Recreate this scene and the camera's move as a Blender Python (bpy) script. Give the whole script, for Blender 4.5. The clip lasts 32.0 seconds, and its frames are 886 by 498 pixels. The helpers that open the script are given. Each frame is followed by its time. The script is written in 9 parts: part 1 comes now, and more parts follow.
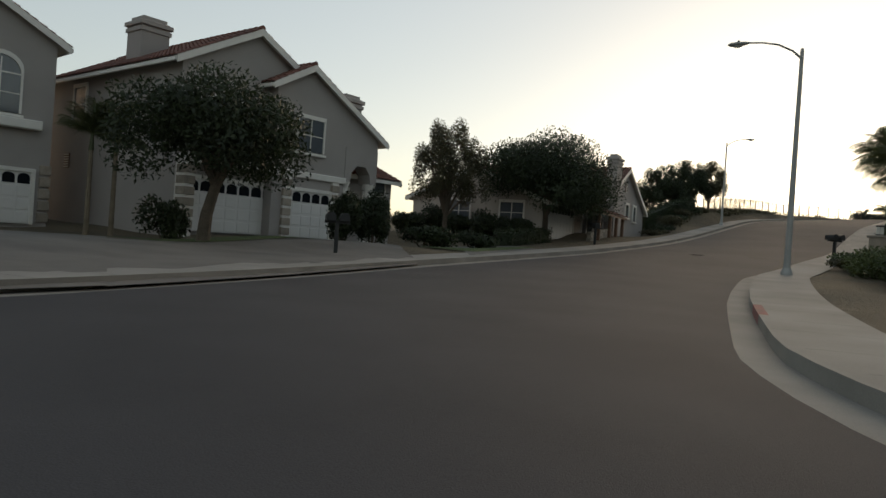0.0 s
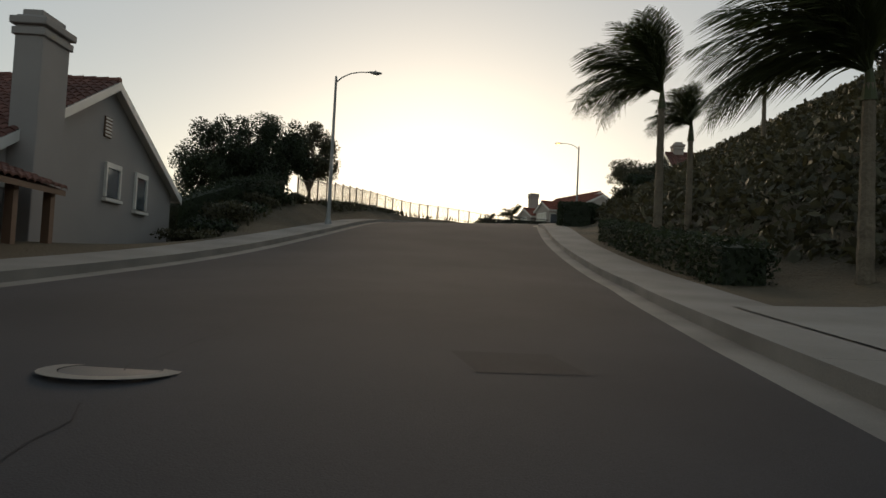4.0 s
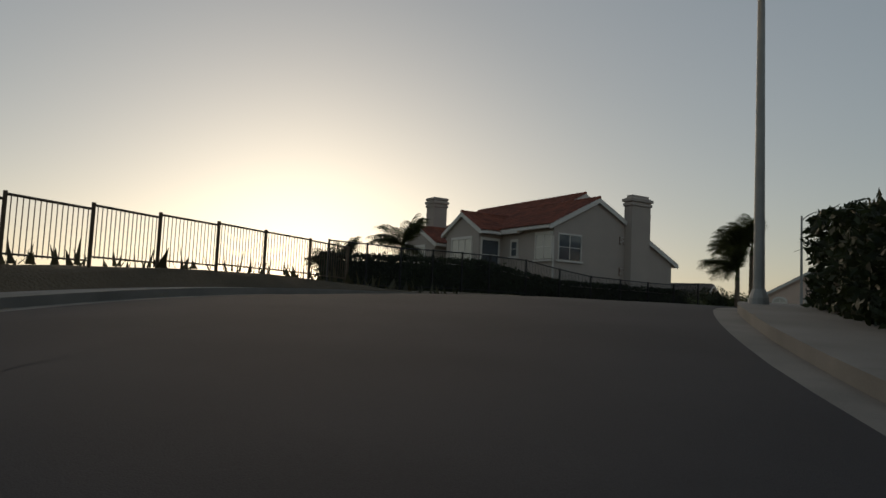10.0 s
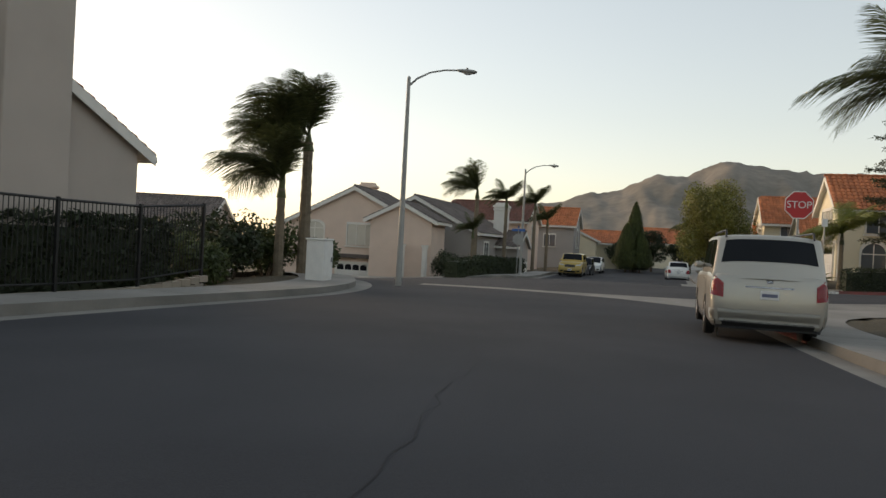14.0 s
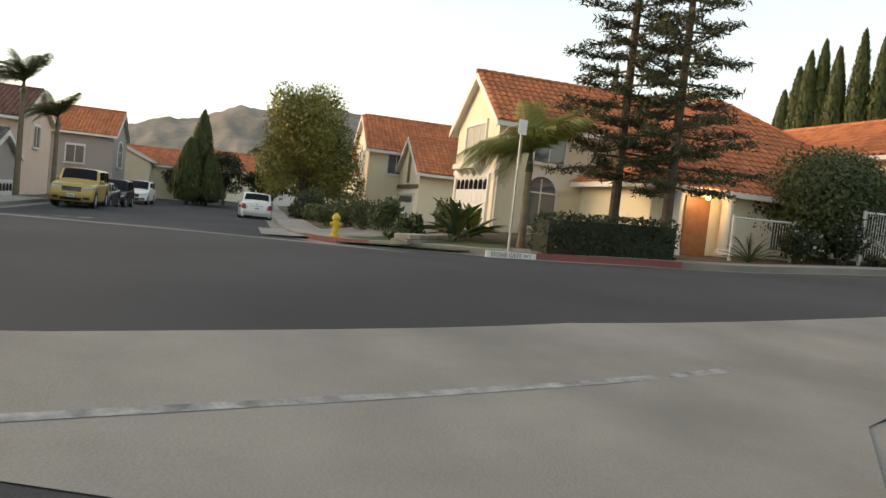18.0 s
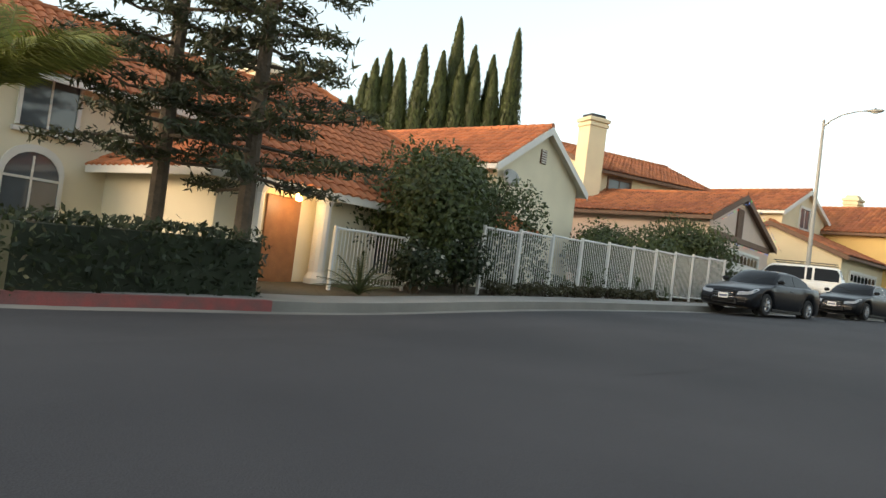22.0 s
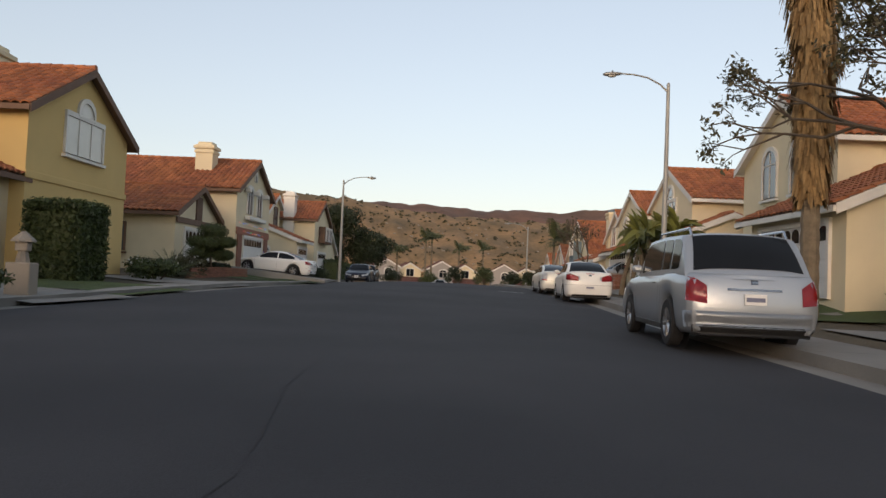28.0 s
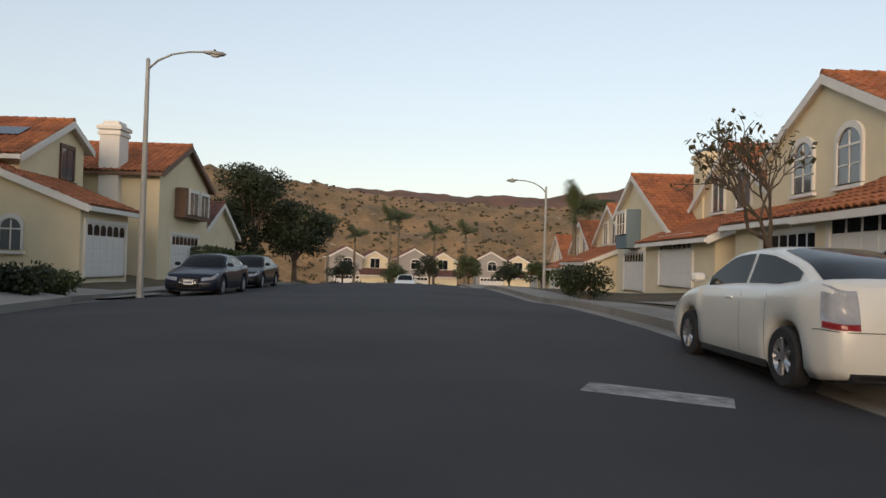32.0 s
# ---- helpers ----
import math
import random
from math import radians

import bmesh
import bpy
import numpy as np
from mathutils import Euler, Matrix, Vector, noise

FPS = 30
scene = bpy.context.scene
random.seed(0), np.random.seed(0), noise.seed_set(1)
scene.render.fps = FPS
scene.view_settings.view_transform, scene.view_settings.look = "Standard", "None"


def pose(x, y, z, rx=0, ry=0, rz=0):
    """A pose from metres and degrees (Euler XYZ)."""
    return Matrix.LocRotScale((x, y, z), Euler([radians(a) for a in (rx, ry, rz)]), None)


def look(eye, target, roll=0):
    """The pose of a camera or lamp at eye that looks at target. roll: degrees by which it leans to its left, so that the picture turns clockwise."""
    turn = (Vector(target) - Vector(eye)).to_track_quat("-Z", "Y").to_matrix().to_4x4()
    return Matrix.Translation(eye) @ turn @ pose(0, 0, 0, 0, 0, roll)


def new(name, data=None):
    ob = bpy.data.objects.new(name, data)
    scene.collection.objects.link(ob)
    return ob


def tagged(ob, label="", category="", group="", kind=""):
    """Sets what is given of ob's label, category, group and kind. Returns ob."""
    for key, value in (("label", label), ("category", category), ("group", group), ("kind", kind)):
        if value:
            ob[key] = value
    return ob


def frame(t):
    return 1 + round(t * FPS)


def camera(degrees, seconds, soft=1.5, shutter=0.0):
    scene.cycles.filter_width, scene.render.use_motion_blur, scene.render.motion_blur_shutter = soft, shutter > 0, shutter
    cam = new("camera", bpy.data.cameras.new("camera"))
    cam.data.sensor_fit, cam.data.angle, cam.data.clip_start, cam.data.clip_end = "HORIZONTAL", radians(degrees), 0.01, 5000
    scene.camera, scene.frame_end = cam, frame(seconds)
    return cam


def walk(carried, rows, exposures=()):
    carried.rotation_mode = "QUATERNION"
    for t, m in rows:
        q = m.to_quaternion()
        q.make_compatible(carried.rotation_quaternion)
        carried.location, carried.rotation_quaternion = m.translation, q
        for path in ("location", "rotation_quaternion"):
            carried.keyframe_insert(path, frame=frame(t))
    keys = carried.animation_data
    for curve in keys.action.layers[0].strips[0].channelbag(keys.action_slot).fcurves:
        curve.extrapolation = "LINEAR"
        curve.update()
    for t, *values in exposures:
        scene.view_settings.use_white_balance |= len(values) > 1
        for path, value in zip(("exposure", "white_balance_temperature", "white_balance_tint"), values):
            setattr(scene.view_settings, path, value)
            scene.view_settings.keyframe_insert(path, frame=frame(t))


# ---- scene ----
cam = camera(63.0, 32.0)
PATH = [
    (0, (2.204, -3.3, 0.539), (2.027, -1.308, 0.534), 4.0),
    (0.5, (2.344, 0.517, 0.599), (2.368, 2.517, 0.593), 4.0),
    (1, (2.792, 4.815, 0.696), (2.99, 6.805, 0.692), 4.0),
    (1.5, (3.49, 8.778, 0.772), (3.852, 10.745, 0.781), 3.8),
    (2, (4.671, 12.824, 0.895), (5.176, 14.759, 0.919), 2.9),
    (2.5, (6.034, 17.09, 1.062), (6.666, 18.987, 1.108), 2.8),
    (3, (7.838, 21.528, 1.324), (8.568, 23.389, 1.384), 2.9),
    (3.5, (9.872, 25.945, 1.515), (10.662, 27.781, 1.591), 3.0),
    (5.5, (18.92, 43.421, 2.819), (19.804, 45.209, 2.961), 1.5),
    (6, (21.147, 47.714, 3.271), (22.046, 49.493, 3.438), 1.5),
    (6.5, (23.568, 52.136, 3.835), (24.471, 53.911, 4.019), 1.6),
    (7, (25.82, 56.42, 4.451), (26.728, 58.19, 4.65), 1.5),
    (7.5, (28.201, 60.665, 5.078), (29.11, 62.434, 5.284), 1.5),
    (8, (30.475, 65.047, 5.799), (31.388, 66.815, 6.003), 1.5),
    (8.5, (32.789, 69.252, 6.421), (33.7, 71.02, 6.625), 1.4),
    (9, (34.968, 73.625, 6.882), (35.904, 75.381, 7.089), 1.5),
    (9.5, (37.307, 78.089, 7.243), (38.345, 79.787, 7.439), 2.5),
    (10, (40.058, 81.891, 7.66), (41.202, 83.523, 7.825), 2.6),
    (10.5, (42.929, 85.397, 8.157), (44.185, 86.947, 8.291), 2.7),
    (11, (46.003, 88.564, 8.568), (47.379, 90.012, 8.671), 3.2),
    (11.5, (49.263, 91.393, 8.97), (50.764, 92.712, 9.042), 3.5),
    (12, (52.416, 93.767, 9.209), (54.031, 94.945, 9.251), 3.5),
    (12.5, (55.581, 95.732, 9.234), (57.292, 96.767, 9.26), 3.4),
    (13, (58.649, 97.307, 9.276), (60.445, 98.189, 9.288), 3.3),
    (13.5, (61.434, 98.557, 9.364), (63.3, 99.276, 9.362), 3.1),
    (14, (64.644, 99.485, 9.417), (66.559, 100.062, 9.397), 3.0),
    (14.5, (67.729, 100.203, 9.399), (69.678, 100.65, 9.363), 3.1),
    (16.5, (79.816, 100.38, 9.01), (81.809, 100.239, 8.92), 4.7),
    (17, (82.502, 99.931, 8.897), (84.476, 99.63, 8.793), 5.4),
    (17.5, (84.632, 99.398, 8.885), (86.58, 98.958, 8.779), 6.1),
    (18, (86.203, 98.866, 8.911), (88.123, 98.319, 8.803), 6.2),
    (18.5, (87.854, 98.278, 8.904), (89.75, 97.652, 8.786), 6.4),
    (19, (88.994, 97.794, 8.92), (90.868, 97.104, 8.808), 6.6),
    (19.5, (89.747, 97.439, 8.938), (91.605, 96.704, 8.848), 6.6),
    (20, (90.373, 97.153, 8.938), (92.215, 96.376, 8.879), 6.9),
    (20.5, (90.871, 96.854, 8.949), (92.671, 95.983, 8.93), 7.7),
    (21, (91.687, 96.417, 8.897), (93.407, 95.396, 8.89), 8.1),
    (21.5, (92.951, 95.461, 8.904), (94.501, 94.198, 8.924), 8.2),
    (22, (93.975, 94.412, 9.004), (95.257, 92.878, 9.067), 7.3),
    (22.5, (94.736, 92.557, 9.081), (95.682, 90.797, 9.176), 7.0),
    (23, (95.292, 90.42, 9.206), (95.901, 88.517, 9.307), 6.5),
    (23.5, (95.54, 87.955, 9.326), (95.814, 85.977, 9.437), 5.5),
    (24, (95.45, 85.562, 9.456), (95.488, 83.566, 9.569), 4.6),
    (24.5, (95.181, 82.864, 9.588), (95.097, 80.869, 9.697), 4.1),
    (25, (94.806, 80.036, 9.731), (94.66, 78.044, 9.833), 3.7),
    (25.5, (94.273, 77.043, 9.863), (94.099, 75.053, 9.964), 3.4),
    (27.5, (92.551, 66.096, 10.288), (92.252, 64.12, 10.362), 2.4),
    (28, (92.046, 63.261, 10.386), (91.744, 61.286, 10.46), 2.4),
    (28.5, (91.482, 60.179, 10.514), (91.179, 58.203, 10.588), 2.0),
    (29, (90.884, 56.968, 10.586), (90.58, 54.992, 10.661), 1.8),
    (29.5, (90.248, 53.393, 10.589), (89.941, 51.418, 10.668), 1.4),
    (30, (89.482, 49.522, 10.577), (89.169, 47.548, 10.653), 1.1),
    (30.5, (88.632, 45.632, 10.661), (88.308, 43.659, 10.729), 1.3),
    (31, (87.866, 41.557, 10.757), (87.527, 39.586, 10.814), 1.5),
    (31.5, (87.148, 37.456, 10.845), (86.796, 35.488, 10.894), 1.4),
    (32, (86.178, 33.516, 10.886), (85.82, 31.549, 10.929), 1.6),
]
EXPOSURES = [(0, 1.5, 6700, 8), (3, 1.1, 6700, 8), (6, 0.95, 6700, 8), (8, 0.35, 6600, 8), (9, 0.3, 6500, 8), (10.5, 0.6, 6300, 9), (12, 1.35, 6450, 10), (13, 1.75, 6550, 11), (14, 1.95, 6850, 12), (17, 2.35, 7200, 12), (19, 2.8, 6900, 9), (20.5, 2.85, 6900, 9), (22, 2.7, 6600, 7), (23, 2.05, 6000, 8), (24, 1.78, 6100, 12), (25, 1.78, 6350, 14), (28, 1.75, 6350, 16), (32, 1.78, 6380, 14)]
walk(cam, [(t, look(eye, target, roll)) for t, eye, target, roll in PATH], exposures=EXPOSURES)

# ---- world, sun, sky ----
SUN_AZ, SUN_EL = 24.0, 4.0          # degrees east of +y, above the horizon
world = bpy.data.worlds.new("evening_sky")
scene.world = world
world.use_nodes = True
wn, wl = world.node_tree.nodes, world.node_tree.links
sky = wn.new("ShaderNodeTexSky")
sky.sky_type, sky.sun_disc = "NISHITA", False
sky.sun_elevation, sky.sun_rotation = radians(SUN_EL), radians(SUN_AZ)
sky.air_density, sky.dust_density, sky.ozone_density, sky.altitude = 1.0, 1.2, 1.5, 250
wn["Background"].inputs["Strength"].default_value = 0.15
sky_gamma = wn.new("ShaderNodeGamma")              # gamma below 1 flattens the sky: dims the sun's glow, lifts the rest
sky_gamma.inputs["Gamma"].default_value = 0.6
wl.new(sky.outputs["Color"], sky_gamma.inputs["Color"])
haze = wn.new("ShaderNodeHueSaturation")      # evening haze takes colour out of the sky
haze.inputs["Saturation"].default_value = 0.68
wl.new(sky_gamma.outputs["Color"], haze.inputs["Color"])
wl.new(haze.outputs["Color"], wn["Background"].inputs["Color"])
sun = new("sun", bpy.data.lights.new("sun", "SUN"))
sun.data.energy, sun.data.angle, sun.data.color = 1.0, radians(45), (1.0, 0.72, 0.46)
sun_to = Vector((math.sin(radians(SUN_AZ)), math.cos(radians(SUN_AZ)), math.tan(radians(SUN_EL))))
sun.matrix_world = look((0, 0, 60), Vector((0, 0, 60)) - sun_to)

# ---- materials ----
def ramp(n, stops):
    r = n.new("ShaderNodeValToRGB")
    while len(r.color_ramp.elements) < len(stops):
        r.color_ramp.elements.new(0.5)
    for e, (p, c) in zip(r.color_ramp.elements, stops):
        e.position, e.color = p, (*c, 1)
    return r


def mat(name, base, vary=0.25, scale=2.0, fine=40.0, rough=0.8, metal=0.0, bump=0.3, spread=0.0, coat=0.0, second=None, emit=0.0, depth=0.01, gloss=0.5):
    """A surface with stains at a large scale, grain at a fine one, a shift for each piece, and fine relief."""
    m = bpy.data.materials.new(name)
    m.use_nodes = True
    n, l = m.node_tree.nodes, m.node_tree.links
    b = n["Principled BSDF"]
    co = n.new("ShaderNodeTexCoord")
    big = n.new("ShaderNodeTexNoise")
    big.inputs["Scale"].default_value, big.inputs["Detail"].default_value = scale, 5
    small = n.new("ShaderNodeTexNoise")
    small.inputs["Scale"].default_value, small.inputs["Detail"].default_value = fine, 3
    l.new(co.outputs["Object"], big.inputs["Vector"])
    l.new(co.outputs["Object"], small.inputs["Vector"])
    other = second or tuple(c * (1 - vary) for c in base)
    r = ramp(n, [(0.3, other), (0.7, base)])
    l.new(big.outputs["Fac"], r.inputs["Fac"])
    hsv = n.new("ShaderNodeHueSaturation")
    mr = n.new("ShaderNodeMapRange")
    mr.inputs["To Min"].default_value, mr.inputs["To Max"].default_value = 1 - vary * 0.8, 1 + vary * 0.8
    l.new(small.outputs["Fac"], mr.inputs["Value"])
    l.new(mr.outputs["Result"], hsv.inputs["Value"])
    l.new(r.outputs["Color"], hsv.inputs["Color"])
    last = hsv.outputs["Color"]
    if spread:
        geo = n.new("ShaderNodeNewGeometry")
        oi = n.new("ShaderNodeObjectInfo")
        add = n.new("ShaderNodeMath")
        add.operation = "ADD"
        fr = n.new("ShaderNodeMath")
        fr.operation = "FRACT"
        l.new(geo.outputs["Random Per Island"], add.inputs[0])
        l.new(oi.outputs["Random"], add.inputs[1])
        l.new(add.outputs[0], fr.inputs[0])
        mr2 = n.new("ShaderNodeMapRange")
        mr2.inputs["To Min"].default_value, mr2.inputs["To Max"].default_value = 1 - spread, 1 + spread
        l.new(fr.outputs[0], mr2.inputs["Value"])
        h2 = n.new("ShaderNodeHueSaturation")
        l.new(mr2.outputs["Result"], h2.inputs["Value"])
        l.new(last, h2.inputs["Color"])
        last = h2.outputs["Color"]
    l.new(last, b.inputs["Base Color"])
    b.inputs["Roughness"].default_value, b.inputs["Metallic"].default_value = rough, metal
    b.inputs["Coat Weight"].default_value = coat
    b.inputs["Specular IOR Level"].default_value = gloss
    b.inputs["Coat Roughness"].default_value = 0.05
    if bump:
        bp = n.new("ShaderNodeBump")
        bp.inputs["Strength"].default_value, bp.inputs["Distance"].default_value = bump, depth
        l.new(small.outputs["Fac"], bp.inputs["Height"])
        l.new(bp.outputs["Normal"], b.inputs["Normal"])
    if emit:
        b.inputs["Emission Color"].default_value = (*base, 1)
        b.inputs["Emission Strength"].default_value = emit
    return m


def leafy(name, a, b2, rough=0.6):
    """Foliage: one shade for each leaf, a little light through it."""
    m = mat(name, a, vary=0.15, scale=0.6, fine=8, rough=rough, bump=0, spread=0.35, second=b2)
    n, l = m.node_tree.nodes, m.node_tree.links
    b = n["Principled BSDF"]
    src = b.inputs["Base Color"].links[0].from_socket
    tr = n.new("ShaderNodeBsdfTranslucent")
    l.new(src, tr.inputs["Color"])
    mix = n.new("ShaderNodeMixShader")
    mix.inputs["Fac"].default_value = 0.25
    l.new(b.outputs[0], mix.inputs[1])
    l.new(tr.outputs[0], mix.inputs[2])
    l.new(mix.outputs[0], n["Material Output"].inputs["Surface"])
    return m


ASPHALT = mat("asphalt", (0.050, 0.050, 0.054), 0.42, 0.3, 90, 0.9, bump=0.6, second=(0.031, 0.032, 0.036), depth=0.006, gloss=0.25)
CONCRETE = mat("concrete", (0.27, 0.255, 0.23), 0.22, 0.5, 60, 0.9, bump=0.3, second=(0.18, 0.17, 0.152), spread=0.08)
# darker copy of the concrete: the first street's shade is in its colour
SHADED_CONCRETE = mat("concrete_with_shade", (0.145, 0.135, 0.12), 0.3, 0.5, 60, 0.9, bump=0.3, second=(0.09, 0.084, 0.076))
GUTTER = mat("gutter_concrete", (0.24, 0.225, 0.2), 0.25, 0.7, 60, 0.9, bump=0.3, second=(0.15, 0.143, 0.128))
RED_PAINT = mat("red_kerb_paint", (0.24, 0.06, 0.055), 0.3, 4, 50, 0.85, second=(0.14, 0.07, 0.065))
WHITE_PAINT = mat("white_paint", (0.75, 0.74, 0.7), 0.12, 3, 40, 0.7)
WORN_WHITE = mat("worn_road_paint", (0.34, 0.34, 0.34), 0.5, 5, 30, 0.8, second=(0.1, 0.1, 0.1))
GRASS = mat("grass", (0.075, 0.108, 0.028), 0.4, 0.6, 30, 0.95, bump=1.0, second=(0.05, 0.075, 0.022), depth=0.05)
EARTH = mat("dry_ground", (0.12, 0.09, 0.052), 0.4, 0.25, 12, 0.95, bump=1.0, second=(0.05, 0.042, 0.024), depth=0.08)
DRYHILL = mat("dry_grass_hillside", (0.29, 0.175, 0.08), 0.55, 0.045, 0.4, 0.95, bump=0.0, second=(0.12, 0.085, 0.042))
# bare brown ridge; the red of the sunset light is added to its colour
FARHILL = mat("brown_ridge_sunset_red", (0.19, 0.095, 0.062), 0.4, 0.012, 0.1, 0.95, bump=0.0, second=(0.065, 0.05, 0.038))
# paler and greyer than the other hills: distance haze mixed into the colour
HAZYHILL = mat("brown_slope_with_haze", (0.22, 0.19, 0.155), 0.4, 0.015, 0.12, 0.95, bump=0.0, second=(0.13, 0.12, 0.098))
STUCCO_W = mat("pale_grey_stucco", (0.34, 0.312, 0.288), 0.08, 0.8, 120, 0.9, bump=0.5, depth=0.006)
STUCCO_B = mat("beige_stucco", (0.44, 0.385, 0.335), 0.08, 0.8, 120, 0.9, bump=0.5, depth=0.006)
STUCCO_C = mat("cream_stucco", (0.76, 0.68, 0.50), 0.1, 0.8, 120, 0.9, bump=0.5, depth=0.006)
STUCCO_D = mat("pale_yellow_stucco", (0.72, 0.62, 0.42), 0.1, 0.8, 120, 0.9, bump=0.5, depth=0.006)
STUCCO_Y = mat("ochre_yellow_stucco", (0.66, 0.47, 0.19), 0.08, 0.8, 120, 0.9, bump=0.5, depth=0.006)
STUCCO_P = mat("pinkish_cream_stucco", (0.68, 0.53, 0.43), 0.1, 0.8, 120, 0.9, bump=0.5, depth=0.006)
TRIM_W = mat("white_trim_paint", (0.72, 0.69, 0.63), 0.08, 2, 60, 0.6)
TRIM_BR = mat("brown_trim_paint", (0.16, 0.09, 0.055), 0.2, 2, 60, 0.7)
TILE_R = mat("red_clay_tile", (0.25, 0.075, 0.04), 0.25, 0.5, 25, 0.85, bump=0.4, spread=0.25, second=(0.17, 0.055, 0.034))
TILE_O = mat("orange_clay_tile", (0.48, 0.165, 0.062), 0.22, 0.5, 25, 0.85, bump=0.4, spread=0.22, second=(0.36, 0.12, 0.05))
TILE_M = mat("weathered_clay_tile", (0.36, 0.13, 0.045), 0.28, 0.5, 25, 0.85, bump=0.4, spread=0.28, second=(0.26, 0.085, 0.038))
TILE_BR = mat("brown_red_tile", (0.17, 0.07, 0.048), 0.25, 0.5, 25, 0.85, bump=0.4, spread=0.25, second=(0.11, 0.05, 0.038))
TILE_G = mat("grey_brown_tile", (0.16, 0.13, 0.115), 0.25, 0.5, 25, 0.85, bump=0.4, spread=0.2, second=(0.11, 0.09, 0.08))
GARAGE_W = mat("white_garage_door", (0.68, 0.66, 0.62), 0.06, 1.5, 60, 0.6)
WOOD = mat("varnished_wood", (0.30, 0.13, 0.05), 0.3, 3, 40, 0.45)
BRICK = mat("brick_red", (0.30, 0.13, 0.08), 0.3, 6, 40, 0.9, spread=0.2)
STONE = mat("pale_stone", (0.36, 0.31, 0.25), 0.3, 3, 30, 0.9, spread=0.25, bump=0.6, depth=0.02)
WALLBLOCK = mat("tan_block_wall", (0.33, 0.28, 0.22), 0.2, 1.5, 40, 0.9, spread=0.1)
GALV = mat("weathered_steel_pole", (0.34, 0.34, 0.32), 0.15, 3, 60, 0.55, metal=0.3, bump=0.1)
DARKIRON = mat("dark_iron", (0.035, 0.035, 0.035), 0.2, 4, 60, 0.5, metal=0.5, bump=0.1)
BRONZEIRON = mat("brown_iron", (0.11, 0.075, 0.045), 0.2, 4, 60, 0.6, metal=0.2, bump=0.1)
WHITEIRON = mat("white_painted_iron", (0.72, 0.7, 0.66), 0.1, 4, 60, 0.5)
BARK = mat("bark", (0.11, 0.085, 0.06), 0.4, 3, 18, 0.95, bump=1.0, depth=0.03)
PALMBARK = mat("palm_bark", (0.20, 0.16, 0.11), 0.35, 3, 14, 0.95, bump=1.0, depth=0.03)
THATCH = mat("dead_palm_thatch", (0.30, 0.19, 0.08), 0.4, 2, 14, 0.95, bump=0, spread=0.35)
LEAF = leafy("leaf_green", (0.075, 0.095, 0.028), (0.045, 0.065, 0.02))
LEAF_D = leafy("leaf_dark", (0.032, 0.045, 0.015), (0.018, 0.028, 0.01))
LEAF_Y = leafy("leaf_bright", (0.22, 0.23, 0.045), (0.13, 0.15, 0.035))
# olive leaf, brightened and yellowed in its colour to look sunlit
LEAF_SUN = leafy("leaf_olive_sunlit", (0.20, 0.19, 0.035), (0.10, 0.11, 0.025))
LEAF_PINE = leafy("pine_needles", (0.055, 0.065, 0.025), (0.035, 0.04, 0.018))
LEAF_CYP = leafy("cypress_green", (0.075, 0.095, 0.026), (0.045, 0.062, 0.019))
LEAF_PALM = leafy("palm_green", (0.085, 0.098, 0.034), (0.055, 0.066, 0.024))
LEAF_OLIVE = leafy("scrub_olive", (0.075, 0.07, 0.032), (0.05, 0.045, 0.02))
FLOWER_W = leafy("white_blossom", (0.75, 0.73, 0.66), (0.6, 0.58, 0.5))
GLASS_W = mat("window_glass", (0.10, 0.115, 0.13), 0.2, 0.8, 2, 0.06, bump=0.0, coat=0.6)
BLIND = mat("pale_window_blind", (0.55, 0.52, 0.45), 0.1, 1, 3, 0.35, coat=0.8, bump=0)
DARKVOID = mat("dark_recess", (0.02, 0.02, 0.02), 0.2, 3, 30, 0.9, bump=0)
CARGLASS = mat("tinted_car_glass", (0.012, 0.014, 0.017), 0.1, 1, 2, 0.05, bump=0, gloss=0.12)
RUBBER = mat("tyre_rubber", (0.016, 0.016, 0.017), 0.2, 6, 60, 0.85)
RIM = mat("alloy_rim", (0.45, 0.45, 0.46), 0.1, 4, 60, 0.3, metal=0.9, bump=0)
CHROME = mat("chrome", (0.6, 0.6, 0.6), 0.05, 4, 60, 0.12, metal=1.0, bump=0)
TRIMBLACK = mat("black_plastic", (0.018, 0.018, 0.018), 0.2, 6, 60, 0.5, bump=0.1)
HEADLAMP = mat("headlamp_lens", (0.55, 0.57, 0.6), 0.15, 8, 20, 0.08, coat=1.0, bump=0)
TAIL_RED = mat("red_tail_lens", (0.42, 0.018, 0.02), 0.2, 8, 20, 0.12, coat=1.0, bump=0)
PLATE_INK = mat("plate_print", (0.12, 0.13, 0.2), 0.05, 4, 30, 0.5, bump=0)
PLATE = mat("white_plate", (0.7, 0.7, 0.68), 0.05, 4, 30, 0.5, bump=0)
YELLOW = mat("yellow_enamel", (0.62, 0.42, 0.03), 0.15, 4, 40, 0.5)
SIGN_RED = mat("red_sign_face", (0.5, 0.025, 0.03), 0.1, 4, 40, 0.4, bump=0)
SIGN_BLUE = mat("blue_sign_face", (0.03, 0.12, 0.4), 0.1, 4, 40, 0.4, bump=0)
SOLAR = mat("solar_panel", (0.012, 0.016, 0.035), 0.2, 2, 10, 0.15, bump=0, coat=0.5)
LAMP_ON = mat("lit_sodium_lens", (1.0, 0.55, 0.12), 0.0, 2, 4, 0.4, bump=0, emit=4.0)
LAMP_OFF = mat("lamp_lens", (0.5, 0.5, 0.47), 0.1, 4, 20, 0.25, bump=0)


